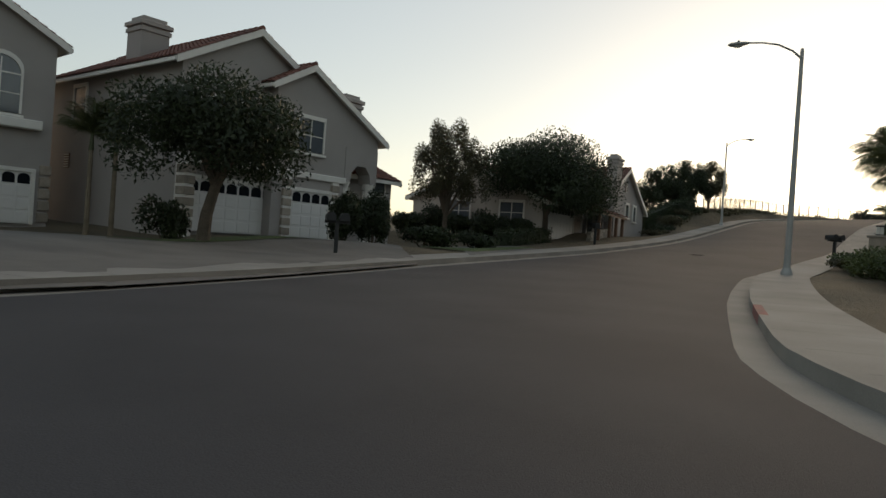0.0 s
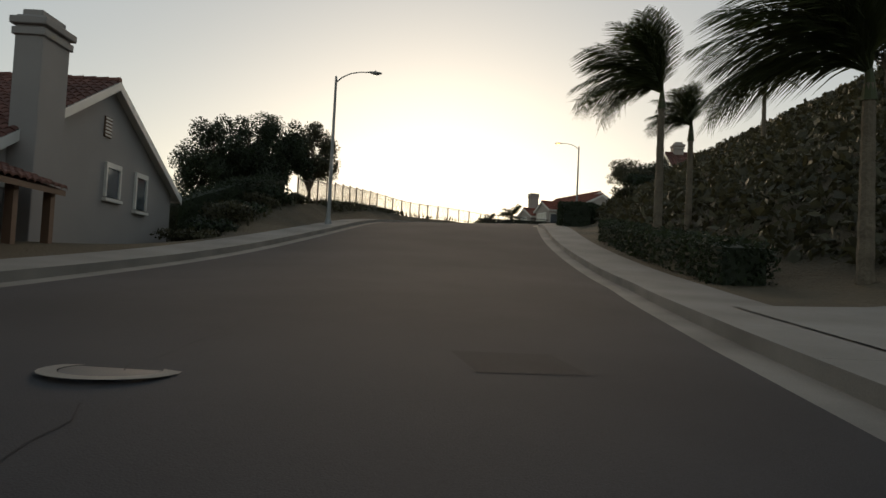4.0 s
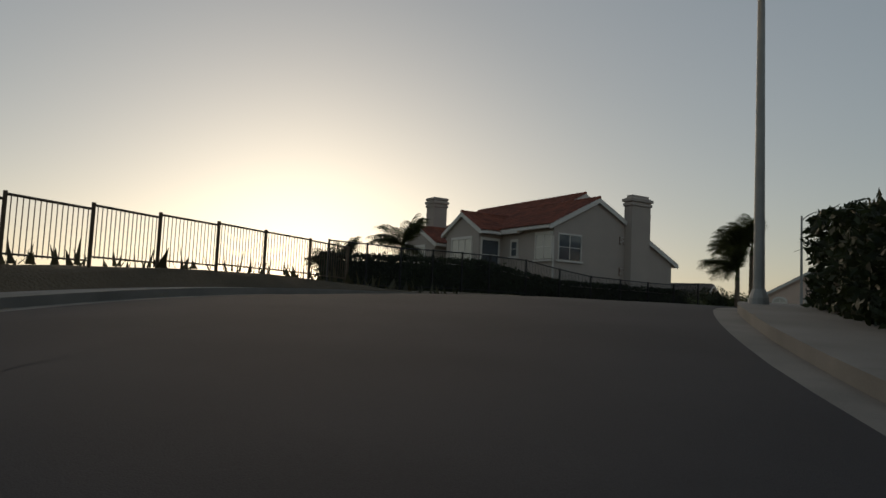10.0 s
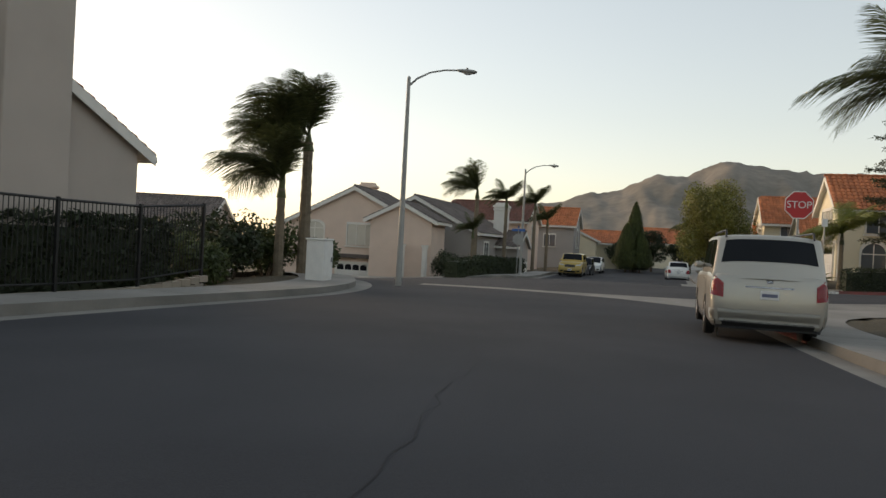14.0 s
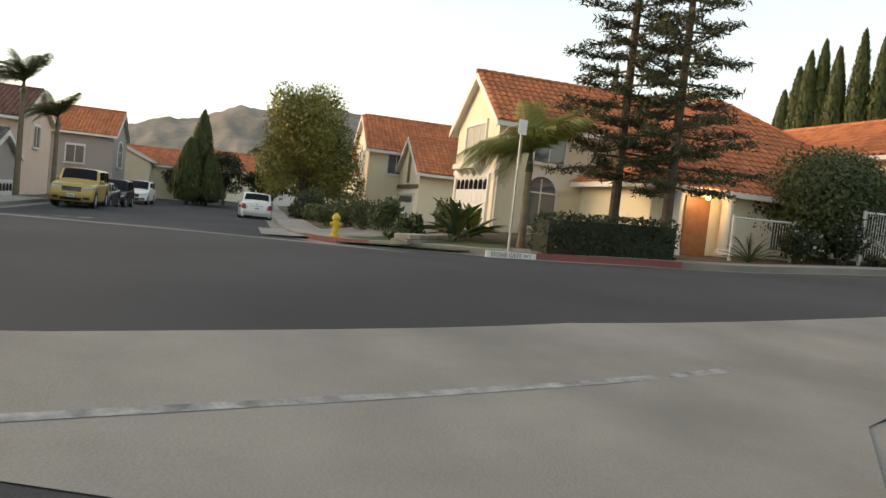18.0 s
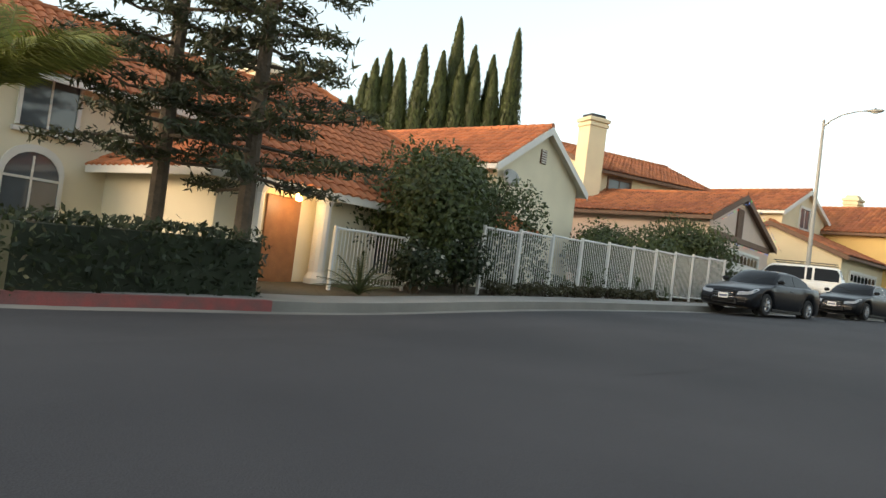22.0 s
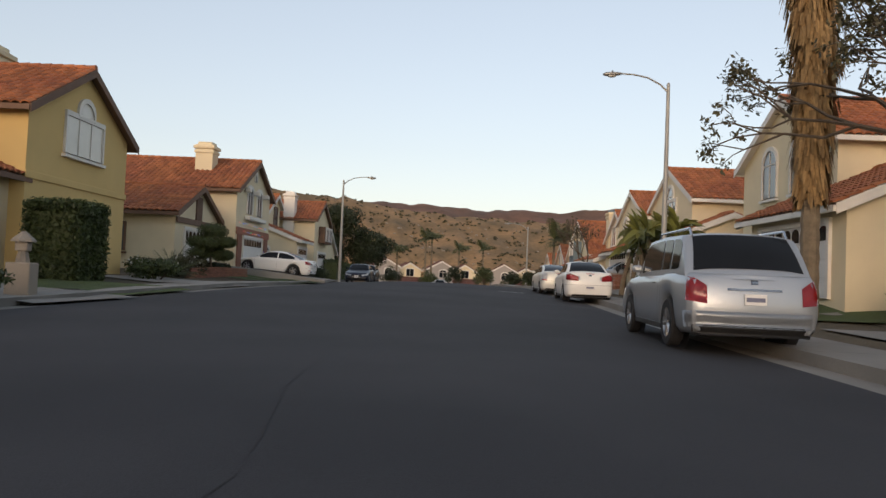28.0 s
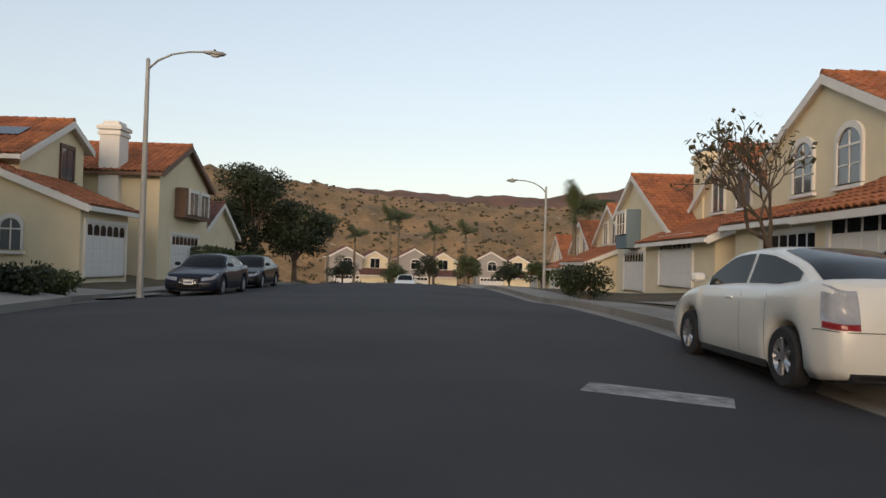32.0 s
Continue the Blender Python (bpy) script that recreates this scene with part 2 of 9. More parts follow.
def paint(name, base, metal=0.3):
    return mat(name, base, 0.04, 0.5, 200, 0.3, metal=metal, bump=0.0, coat=0.45 if max(base) > 0.1 else 0.22, gloss=0.2 if max(base) > 0.1 else 0.1)


P_PEARL = paint("pearl_grey_paint", (0.64, 0.64, 0.59), 0.15)
P_SILVER = paint("silver_paint", (0.38, 0.41, 0.44), 0.5)
P_WHITE = paint("white_paint_car", (0.76, 0.76, 0.73), 0.0)
P_CHAMP = paint("champagne_paint", (0.42, 0.40, 0.35), 0.4)
P_BLACK = paint("black_paint_car", (0.006, 0.007, 0.009), 0.0)
P_NAVY = paint("dark_blue_paint", (0.014, 0.02, 0.036), 0.1)
P_GREY = paint("dark_grey_paint", (0.010, 0.011, 0.014), 0.1)
P_SAND = paint("yellow_jeep_paint", (0.45, 0.33, 0.1), 0.1)

# ---- mesh helpers ----
def finish(bm, name, m, parent=None, label="", smooth=False):
    me = bpy.data.meshes.new(name)
    bm.to_mesh(me)
    bm.free()
    if smooth:
        me.shade_smooth()
    for one in (m if isinstance(m, (list, tuple)) else [m]):
        me.materials.append(one)
    ob = new(name, me)
    if parent:
        ob.parent = parent
    if label:
        tagged(ob, label)
    return ob


def part(name, bm, m, parent, label="", smooth=False):
    return finish(bm, name, m, parent, label, smooth)


def from_arrays(name, verts, faces, m, parent=None, smooth=False):
    me = bpy.data.meshes.new(name)
    me.from_pydata([tuple(v) for v in verts], [], [tuple(f) for f in faces])
    me.update()
    if smooth:
        me.shade_smooth()
    for one in (m if isinstance(m, (list, tuple)) else [m]):
        me.materials.append(one)
    ob = new(name, me)
    if parent:
        ob.parent = parent
    return ob


def thing(name, m, label, category, group=""):
    ob = new(name)
    ob.matrix_world = m
    ob.empty_display_size = 0.3
    return tagged(ob, label, category, group)


def box(bm, x0, x1, y0, y1, z0, z1, bevel=0.0):
    r = bmesh.ops.create_cube(bm, size=1.0, matrix=Matrix.LocRotScale(((x0 + x1) / 2, (y0 + y1) / 2, (z0 + z1) / 2), None, (abs(x1 - x0), abs(y1 - y0), abs(z1 - z0))))
    if bevel:
        es = {e for v in r["verts"] for e in v.link_edges}
        bmesh.ops.bevel(bm, geom=list(es), offset=bevel, segments=1, affect="EDGES")
    return bm


def B():
    return bmesh.new()


def boxed(x0, x1, y0, y1, z0, z1, bevel=0.0):
    return box(B(), x0, x1, y0, y1, z0, z1, bevel)


def tube(bm, pts, radii, seg=8, cap=True):
    """A round bar through points, with a radius for each."""
    pts = [Vector(p) for p in pts]
    if isinstance(radii, (int, float)):
        radii = [radii] * len(pts)
    rings = []
    for i, p in enumerate(pts):
        d = (pts[min(i + 1, len(pts) - 1)] - pts[max(i - 1, 0)]).normalized()
        u = d.cross(Vector((0, 0, 1)) if abs(d.z) < 0.95 else Vector((1, 0, 0))).normalized()
        v = d.cross(u)
        rings.append([bm.verts.new(p + radii[i] * (math.cos(2 * math.pi * k / seg) * u + math.sin(2 * math.pi * k / seg) * v)) for k in range(seg)])
    for a, b in zip(rings, rings[1:]):
        for k in range(seg):
            bm.faces.new((a[k], a[(k + 1) % seg], b[(k + 1) % seg], b[k]))
    if cap:
        bm.faces.new(rings[0][::-1])
        bm.faces.new(rings[-1])
    return bm


def prism(bm, poly, axis, a, b):
    """A polygon of (u, v) pulled along an axis from a to b. axis 'y': (x, z); axis 'x': (y, z); axis 'z': (x, y)."""
    place = {"y": lambda u, v, w: (u, w, v), "x": lambda u, v, w: (w, u, v), "z": lambda u, v, w: (u, v, w)}[axis]
    p = [bm.verts.new(place(u, v, a)) for u, v in poly]
    q = [bm.verts.new(place(u, v, b)) for u, v in poly]
    bm.faces.new(p)
    bm.faces.new(q[::-1])
    for i in range(len(poly)):
        j = (i + 1) % len(poly)
        bm.faces.new((p[i], q[i], q[j], p[j]))
    bmesh.ops.recalc_face_normals(bm, faces=bm.faces)
    return bm


# ---- the lie of the land ----
EYE_UP = 1.15
RUN = [(e[0], e[1], e[2] - EYE_UP) for _, e, _, _ in PATH]
LEVELS = []
for a, b in zip(RUN, RUN[1:]):          # the way of the car, every metre
    n = max(1, round(math.dist(a, b)))
    LEVELS += [tuple(p + (q - p) * k / n for p, q in zip(a, b)) for k in range(n)]
LEVELS += [
    (-2, -30, -1.3), (0, -60, -2), (104, 118, 6.6), (105, 135, 4.6), (106, 155, 2.5), (118, 104, 7.1), (140, 104, 6.8), (165, 104, 6.9), (200, 104, 7.0),
    (104.5, 91.6, 7.8), (104.4, 87.7, 8.03), (109.5, 97.0, 7.45), (113, 99, 7.35), (105.0, 95.0, 7.72),
    (82, 18, 9.85), (79, 0, 9.7), (76, -20, 9.2), (72, -45, 8.0), (67, -75, 6.2)]
LV = np.array(LEVELS)


def level(x, y):
    """The height of roads and yards (arrays)."""
    x, y = np.asarray(x, float), np.asarray(y, float)
    w = 1 / ((x[..., None] - LV[:, 0]) ** 2 + (y[..., None] - LV[:, 1]) ** 2 + 16) ** 2.2
    return (w * LV[:, 2]).sum(-1) / w.sum(-1)


ROADS = [  # half width, then the centre line
    (5.5, [(-14, -60), (-6, -22), (-2, -8), (1.6, 5.7), (5.3, 18.5), (12.2, 35), (23.2, 57.2), (28.5, 67), (35.2, 78.2), (38.5, 83.6), (44.3, 90.6), (50.8, 96), (57.5, 99.8), (64, 101.9), (72, 102.7), (84, 102.6), (120, 102.6), (150, 102.2), (200, 101)]),
    (6.9, [(108, 160), (103, 125), (98.6, 103), (97.0, 91), (95.4, 72), (93.6, 60), (90.6, 43), (87.3, 27), (84.8, 8), (82.2, -15), (78.4, -40), (70, -85)]),
    (5.0, [(-1, -9), (20, -12), (60, -14)]),
]


def seg_dist(x, y, line):
    best = np.full(np.shape(x), 1e9)
    for (x0, y0), (x1, y1) in zip(line, line[1:]):
        dx, dy = x1 - x0, y1 - y0
        k = np.clip(((x - x0) * dx + (y - y0) * dy) / (dx * dx + dy * dy), 0, 1)
        best = np.minimum(best, np.hypot(x - x0 - k * dx, y - y0 - k * dy))
    return best


def smoothed(line, n=3):
    """Cut the corners of a line, n times."""
    for _ in range(n):
        out = [line[0]]
        for (x0, y0), (x1, y1) in zip(line, line[1:]):
            out += [(0.75 * x0 + 0.25 * x1, 0.75 * y0 + 0.25 * y1), (0.25 * x0 + 0.75 * x1, 0.25 * y0 + 0.75 * y1)]
        line = out + [line[-1]]
    return line


ROAD_LINES = [(h, smoothed(line, 2)) for h, line in ROADS]


# how far each kerb of the first street lies outside the usual half width, by the way along it
WIDER_LEFT = ((60, 80, 90, 96, 106, 118, 132, 150, 180, 195, 206), (0.3, 0.4, 0.2, -0.2, -0.3, -0.5, -0.7, -0.3, 0.6, 0.4, 0.3))
WIDER_RIGHT = ((58, 68, 86, 91, 96, 103, 110, 130, 150, 158, 165, 178, 195, 203, 208), (-1.0, -1.8, -1.9, -1.4, -1.0, -0.5, 0.0, 0.3, 0.5, -0.3, 0.1, 0.7, 0.7, 0.4, 0.0))


def kerb_dist(x, y):
    """How far outside the kerb line a place lies (below 0: on the road), with rounded corners where roads meet."""
    x, y = np.asarray(x, float), np.asarray(y, float)
    d = [seg_dist(x, y, line) - h for h, line in ROAD_LINES]
    s, a = sides(x, y)      # the first street widens and narrows on its way
    d[0] = d[0] - np.where(s > 0, np.interp(a, WIDER_LEFT[0], WIDER_LEFT[1]), np.interp(a, WIDER_RIGHT[0], WIDER_RIGHT[1]))
    round_by = 11.0 - 4.2 * np.exp(-((x - 88) ** 2 + (y - 94) ** 2) / 60)  # one corner is tighter
    out = d[0]
    for b in d[1:]:
        k = np.clip(round_by - np.abs(out - b), 0, None) / round_by
        out = np.minimum(out, b) - k * k * round_by / 4
    return out


# the slope on the inner side of the first street, the drop behind its fence, and the pads of houses
def sides(x, y):
    """Signed distance to the left (+) of the first street's centre line, and the way along it."""
    line = ROAD_LINES[0][1]
    best, side, along, run = np.full(np.shape(x), 1e9), np.zeros(np.shape(x)), np.zeros(np.shape(x)), 0.0
    for (x0, y0), (x1, y1) in zip(line, line[1:]):
        dx, dy = x1 - x0, y1 - y0
        length = math.hypot(dx, dy)
        k = np.clip(((x - x0) * dx + (y - y0) * dy) / length ** 2, 0, 1)
        d = np.hypot(x - x0 - k * dx, y - y0 - k * dy)
        s = np.sign((y - y0) * dx - (x - x0) * dy)
        near = d < best
        best, side, along = np.where(near, d, best), np.where(near, s, side), np.where(near, run + k * length, along)
        run += length
    return best * side, along


def smooth01(v):
    v = np.clip(v, 0, 1)
    return v * v * (3 - 2 * v)


def rise(x, y):
    """What hills and banks add to level()."""
    x, y = np.asarray(x, float), np.asarray(y, float)
    s, a = sides(x, y)
    out = np.zeros(np.shape(x))
    # planted slope to the right, between the first street and the last one
    hill = smooth01((a - 100) / 20) * smooth01((188 - a) / 22)
    up = np.clip((-s - 7.8) * 0.56, 0, 10.5)
    inner = smooth01((66 - x) / 14) * smooth01((kerb_dist(x, y) - 2.5) / 4) * (1 - smooth01((y - 92) / 5))
    out += np.where(s < 0, up * hill * inner, 0)
    # low bank up to the fence on the left, then the land falls away
    bank = smooth01((a - 122) / 12) * smooth01((186 - a) / 14) * (0.95 - 0.45 * smooth01((a - 152) / 12))
    out += np.where(s > 0, bank * smooth01((s - 6.6) / 1.3), 0)
    fall = smooth01((a - 122) / 14) * (1 - 0.75 * smooth01((a - 176) / 14))
    out -= np.where(s > 0, fall * np.clip((s - 9.6) * 0.4, 0, 26), 0)
    # far off, the land sinks to the valley floor
    far = np.hypot(x - 60, y - 50)
    out -= 18 * smooth01((far - 170) / 300)
    return out


PADS = [  # x, y, radius, height of levelled yards
    (-9, 31, 9, 0.5), (-16, 17, 7, 0.1), (6, 57, 8, 2.3), (76, 121, 9, 7.0), (116, 122, 9, 5.2), (118, 138, 10, 4.2), (128, 117, 7, 5.8),
    (116, 84, 9, 8.3), (112, 74, 6, 8.7), (112, 55, 7, 9.4), (106, 36, 8, 9.9), (101, 17, 8, 10.1), (98, -1, 8, 10.0), (70, 38, 8, 10.2), (68, 24, 7, 10.2), (66, 11, 7, 10.0), (131, 88, 6, 7.6)]


def ground(x, y):
    x, y = np.asarray(x, float), np.asarray(y, float)
    z = level(x, y) + rise(x, y) + 0.13
    keep = smooth01((kerb_dist(x, y) - 1.5) / 4.0)
    for px, py, r, pz in PADS:
        z = z + (pz - z) * smooth01((r + 5 - np.hypot(x - px, y - py)) / 5) * keep
    return z


def gz(x, y):
    return float(ground(np.array(x), np.array(y)))


def rz(x, y):
    return float(level(np.array(x), np.array(y)))


def on(x, y, turn=0.0, up=0.0, road=False):
    return pose(x, y, (rz(x, y) if road else gz(x, y)) + up, 0, 0, turn)

# ---- ground, road, kerbs, pavements ----
def grid_cut(x0, x1, y0, y1, step, low, high, height, name, m, lab="", cat="", also=None):
    """The land between two distances from the kerb line, as one sheet."""
    xs, ys = np.arange(x0, x1 + step / 2, step), np.arange(y0, y1 + step / 2, step)
    gx, gy = np.meshgrid(xs, ys, indexing="ij")
    f = kerb_dist(gx, gy)
    verts, faces, seen = [], [], {}

    def vert(p):
        key = (round(p[0], 3), round(p[1], 3))
        if key not in seen:
            seen[key] = len(verts)
            verts.append(key)
        return seen[key]

    def clip(poly, bound, sign):
        out = []
        for i, p in enumerate(poly):
            q = poly[(i + 1) % len(poly)]
            a, b = sign * (p[2] - bound), sign * (q[2] - bound)
            if a <= 0:
                out.append(p)
            if (a < 0 < b) or (b < 0 < a):
                k = a / (a - b)
                out.append(tuple(p[n] + k * (q[n] - p[n]) for n in range(3)))
        return out

    near = (f[:-1, :-1] < high + 2 * step) & (f[:-1, :-1] > low - 2 * step)
    for i, j in zip(*np.nonzero(near)):
        poly = [(gx[a, b], gy[a, b], f[a, b]) for a, b in ((i, j), (i + 1, j), (i + 1, j + 1), (i, j + 1))]
        poly = clip(clip(poly, high, 1), low, -1)
        if len(poly) >= 3:
            ids = list(dict.fromkeys(vert(p) for p in poly))
            if len(ids) >= 3:
                faces.append(ids)
    v = np.array(verts)
    z = height(v[:, 0], v[:, 1])
    return from_arrays(name, np.column_stack([v, z]), faces, m), v, faces


def kerb_edges(faces, v, bound):
    """The edges of a sheet that lie on one distance from the kerb line."""
    d = kerb_dist(v[:, 0], v[:, 1])
    ok = np.abs(d - bound) < 0.06
    count = {}
    for f in faces:
        for a, b in zip(f, f[1:] + f[:1]):
            count.setdefault((min(a, b), max(a, b)), []).append((a, b))
    return [e[0] for e in count.values() if len(e) == 1 and ok[e[0][0]] and ok[e[0][1]]]


AREA = (-45, 185, -62, 158)
crown = lambda x, y: 0.10 * smooth01(-kerb_dist(x, y) / 5.0) - 0.04
road_ob, rv, rf = grid_cut(*AREA, 1.0, -60, -0.45, lambda x, y: level(x, y) + crown(x, y), "road", ASPHALT)
tagged(road_ob, "smooth dark grey asphalt residential street", "road", kind="structure")
gut_ob, gv, gf = grid_cut(*AREA, 1.0, -0.45, 0.0, lambda x, y: level(x, y) + crown(x, y) - 0.004, "gutter", GUTTER)
tagged(gut_ob, "stained grey concrete gutter along the street", "gutter", kind="structure")
walk_ob, sv, sf = grid_cut(*AREA, 1.0, 0.0, 1.55, lambda x, y: level(x, y) + 0.13, "pavement", CONCRETE)
tagged(walk_ob, "pale concrete pavement behind the kerb", "pavement", kind="structure")
kv, kf = [], []
for a, b in kerb_edges(sf, sv, 0.0):
    (xa, ya), (xb, yb) = sv[a], sv[b]
    za, zb = rz(xa, ya), rz(xb, yb)
    n = len(kv)
    kv += [(xa, ya, za - 0.12), (xb, yb, zb - 0.12), (xb, yb, zb + 0.131), (xa, ya, za + 0.131)]
    kf.append((n, n + 1, n + 2, n + 3))
kerb_ob = tagged(from_arrays("kerb", kv, kf, GUTTER), "grey concrete kerb face with a real step", "kerb", kind="structure")

gx = np.concatenate([[-4000, -2500, -1500, -900, -600, -400, -300, -220, -160, -120, -90, -75, -66], np.arange(-60, 201, 1.25), [210, 225, 245, 275, 320, 400, 520, 700, 1000, 1600, 2600, 4000]])
gy = np.concatenate([[-4000, -2500, -1600, -1100, -800, -600, -450, -350, -280, -220, -170, -130, -110, -95, -85], np.arange(-80, 181, 1.25), [190, 205, 225, 260, 310, 400, 550, 800, 1200, 2000, 4000]])
X, Y = np.meshgrid(gx, gy, indexing="ij")
KD = kerb_dist(X, Y)
Z = ground(X, Y)
Z = np.where(KD < 1.3, level(X, Y) - 0.35 * smooth01((1.3 - KD) / 0.8) + 0.1, Z - 0.02)
fine = np.array([[noise.noise((x * 0.35, y * 0.35, 0.0)) for y in gy] for x in gx])
Z += np.where((KD > 3) & (np.abs(X) < 300), 0.05 * fine, 0)
nx, ny = len(gx), len(gy)
faces = [(i * ny + j, (i + 1) * ny + j, (i + 1) * ny + j + 1, i * ny + j + 1) for i in range(nx - 1) for j in range(ny - 1)]
ground_ob = from_arrays("ground", np.column_stack([X.ravel(), Y.ravel(), Z.ravel()]), faces, EARTH, smooth=True)
tagged(ground_ob, "dry brown earth and slopes around the street", "ground", kind="structure")


def patch(name, poly, m, label, category, up=0.02, step=1.0, road=False):
    """A flat-lying sheet (lawn, driveway) that follows the land inside a polygon of places; road: it lies on the asphalt."""
    bm = B()
    vs = [bm.verts.new((x, y, 0)) for x, y in poly]
    bm.faces.new(vs)
    x0, x1 = min(p[0] for p in poly), max(p[0] for p in poly)
    y0, y1 = min(p[1] for p in poly), max(p[1] for p in poly)
    for k in np.arange(x0 + step, x1, step):
        bmesh.ops.bisect_plane(bm, geom=bm.verts[:] + bm.edges[:] + bm.faces[:], plane_co=(k, 0, 0), plane_no=(1, 0, 0))
    for k in np.arange(y0 + step, y1, step):
        bmesh.ops.bisect_plane(bm, geom=bm.verts[:] + bm.edges[:] + bm.faces[:], plane_co=(0, k, 0), plane_no=(0, 1, 0))
    xy = np.array([(v.co.x, v.co.y) for v in bm.verts])
    d = kerb_dist(xy[:, 0], xy[:, 1])
    z = ground(xy[:, 0], xy[:, 1])
    z = np.where(d < 1.4, level(xy[:, 0], xy[:, 1]) + 0.13 * np.clip((d + 0.05) / 0.75, 0.02, 1), z)
    if road:
        z = level(xy[:, 0], xy[:, 1]) + crown(xy[:, 0], xy[:, 1])
    for v, h in zip(bm.verts, z):
        v.co.z = h + up
    bmesh.ops.recalc_face_normals(bm, faces=bm.faces)
    for f in bm.faces:
        if f.normal.z < 0:
            f.normal_flip()
    return tagged(finish(bm, name, m), label, category, kind="structure")


# far hills: ridges of dry grass and scrub
def slope_height(k, t, top, seed):
    """Height of a folded hillside: k along the range, t from its foot 0 to its crest 1."""
    fold = noise.noise((k * 26 + seed, t * 3, seed)) * 0.6 + noise.noise((k * 60, t * 6, seed + 5)) * 0.35 + noise.noise((k * 150, t * 14, seed + 9)) * 0.16
    return -12 + (top + 12) * (t ** 0.8) * (1 + 0.28 * fold * (1 - 0.75 * t))


def ridge(name, a0, a1, dist, tops, m, label, depth=260, seed=3):
    """A range of hills seen between two bearings (degrees east of +y) at a distance, with its crest heights."""
    n, rows = 260, 26
    verts, faces = [], []
    for i in range(n + 1):
        k = i / n
        az = radians(a0 + (a1 - a0) * k)
        q = k * (len(tops) - 1)
        j = min(int(q), len(tops) - 2)
        w = smooth01(np.array(q - j))
        top = tops[j] * (1 - w) + tops[j + 1] * w
        for r in range(rows + 1):
            t = r / rows
            d = dist + depth * t
            h = slope_height(k, t, top, seed) + (1.5 * noise.noise((k * 90, 0, seed)) if r == rows else 0)
            verts.append((60 + d * math.sin(az), 50 + d * math.cos(az), h))
    for i in range(n):
        for r in range(rows):
            a = i * (rows + 1) + r
            faces.append((a, a + 1, a + rows + 2, a + rows + 1))
    return tagged(from_arrays(name, verts, faces, m, smooth=True), label, "hill", kind="structure")

# ---- street lamp ----
def street_lamp(x, y, z, turn, lit=False):
    """A tapered steel pole with a curved arm that reaches to local +x."""
    t = thing("street_lamp", pose(x, y, z, 0, 0, turn), "steel street lamp with curved arm, its amber lamp lit" if lit else "tall tapered steel street lamp with a curved arm", "street lamp", "street lamps")
    part("pole", tube(B(), [(0, 0, -0.3), (0, 0, 0.0), (0, 0, 2), (0, 0, 7.7)], [0.115, 0.115, 0.1, 0.062], 12), GALV, t)
    part("base_plate", tube(B(), [(0, 0, -0.05), (0, 0, 0.12), (0, 0, 0.3)], [0.2, 0.19, 0.125], 12), GALV, t)
    part("pole_cap", tube(B(), [(0, 0, 7.69), (0, 0, 7.78), (0, 0, 7.83)], [0.065, 0.06, 0.02], 10), GALV, t)
    arm = [(0.04, 0, 7.5), (0.3, 0, 7.75), (0.75, 0, 7.98), (1.25, 0, 8.08), (1.75, 0, 8.1)]
    part("arm", tube(B(), arm, [0.04, 0.036, 0.032, 0.03, 0.03], 8), GALV, t)
    head = B()
    pts = [(1.68, 0.05, 8.1), (1.8, 0.1, 8.09), (2.05, 0.15, 8.07), (2.3, 0.12, 8.06), (2.4, 0.04, 8.06)]
    rings = []
    for px, w, pz in pts:
        rings.append([head.verts.new((px, w * math.cos(a), pz + 0.085 * (w / 0.15) * math.sin(a))) for a in [math.pi * 2 * k / 10 for k in range(10)]])
    for a, b in zip(rings, rings[1:]):
        for k in range(10):
            head.faces.new((a[k], a[(k + 1) % 10], b[(k + 1) % 10], b[k]))
    head.faces.new(rings[0][::-1]); head.faces.new(rings[-1])
    part("lamp_head", head, GALV, t, smooth=True)
    lens = B()
    bmesh.ops.create_uvsphere(lens, u_segments=12, v_segments=6, radius=1, matrix=Matrix.LocRotScale((2.08, 0, 8.03), None, (0.19, 0.11, 0.085)))
    part("lens", lens, LAMP_ON if lit else LAMP_OFF, t, smooth=True)
    part("photocell", tube(B(), [(2.05, 0, 8.14), (2.05, 0, 8.2)], 0.035, 8), TRIMBLACK, t)
    if lit:
        li = new("lamp_light", bpy.data.lights.new("lamp_light", "POINT"))
        li.data.energy, li.data.color, li.data.shadow_soft_size = 25, (1, 0.6, 0.2), 0.1
        li.parent, li.location = t, (2.08, 0, 7.85)
    return t


# ---- houses ----
TURNS = {"-y": 0, "+x": 90, "+y": 180, "-x": -90}


def put(ob, p, n):
    ob.matrix_local = pose(*p, 0, 0, TURNS[n])
    return ob


def arch_pts(w, h, rise, n=10):
    """The outline of an opening from its lower left, arched at the top by rise."""
    pts = [(-w / 2, 0), (w / 2, 0), (w / 2, h - rise)]
    for k in range(1, n):
        a = math.pi * k / n
        pts.append((w / 2 * math.cos(a), h - rise + rise * math.sin(a)))
    return pts + [(-w / 2, h - rise)]


def ring_mesh(outer, inner, y0, y1):
    """A frame between two outlines of as many points, from depth y0 to y1."""
    bm = B()
    n = len(outer)
    v = [[bm.verts.new((u, y, z)) for u, z in line] for line in (outer, inner) for y in (y0, y1)]
    for i in range(n):
        j = (i + 1) % n
        for a, b in ((0, 2), (1, 3), (0, 1), (2, 3)):
            bm.faces.new((v[a][i], v[a][j], v[b][j], v[b][i]))
    bmesh.ops.recalc_face_normals(bm, faces=bm.faces)
    return bm


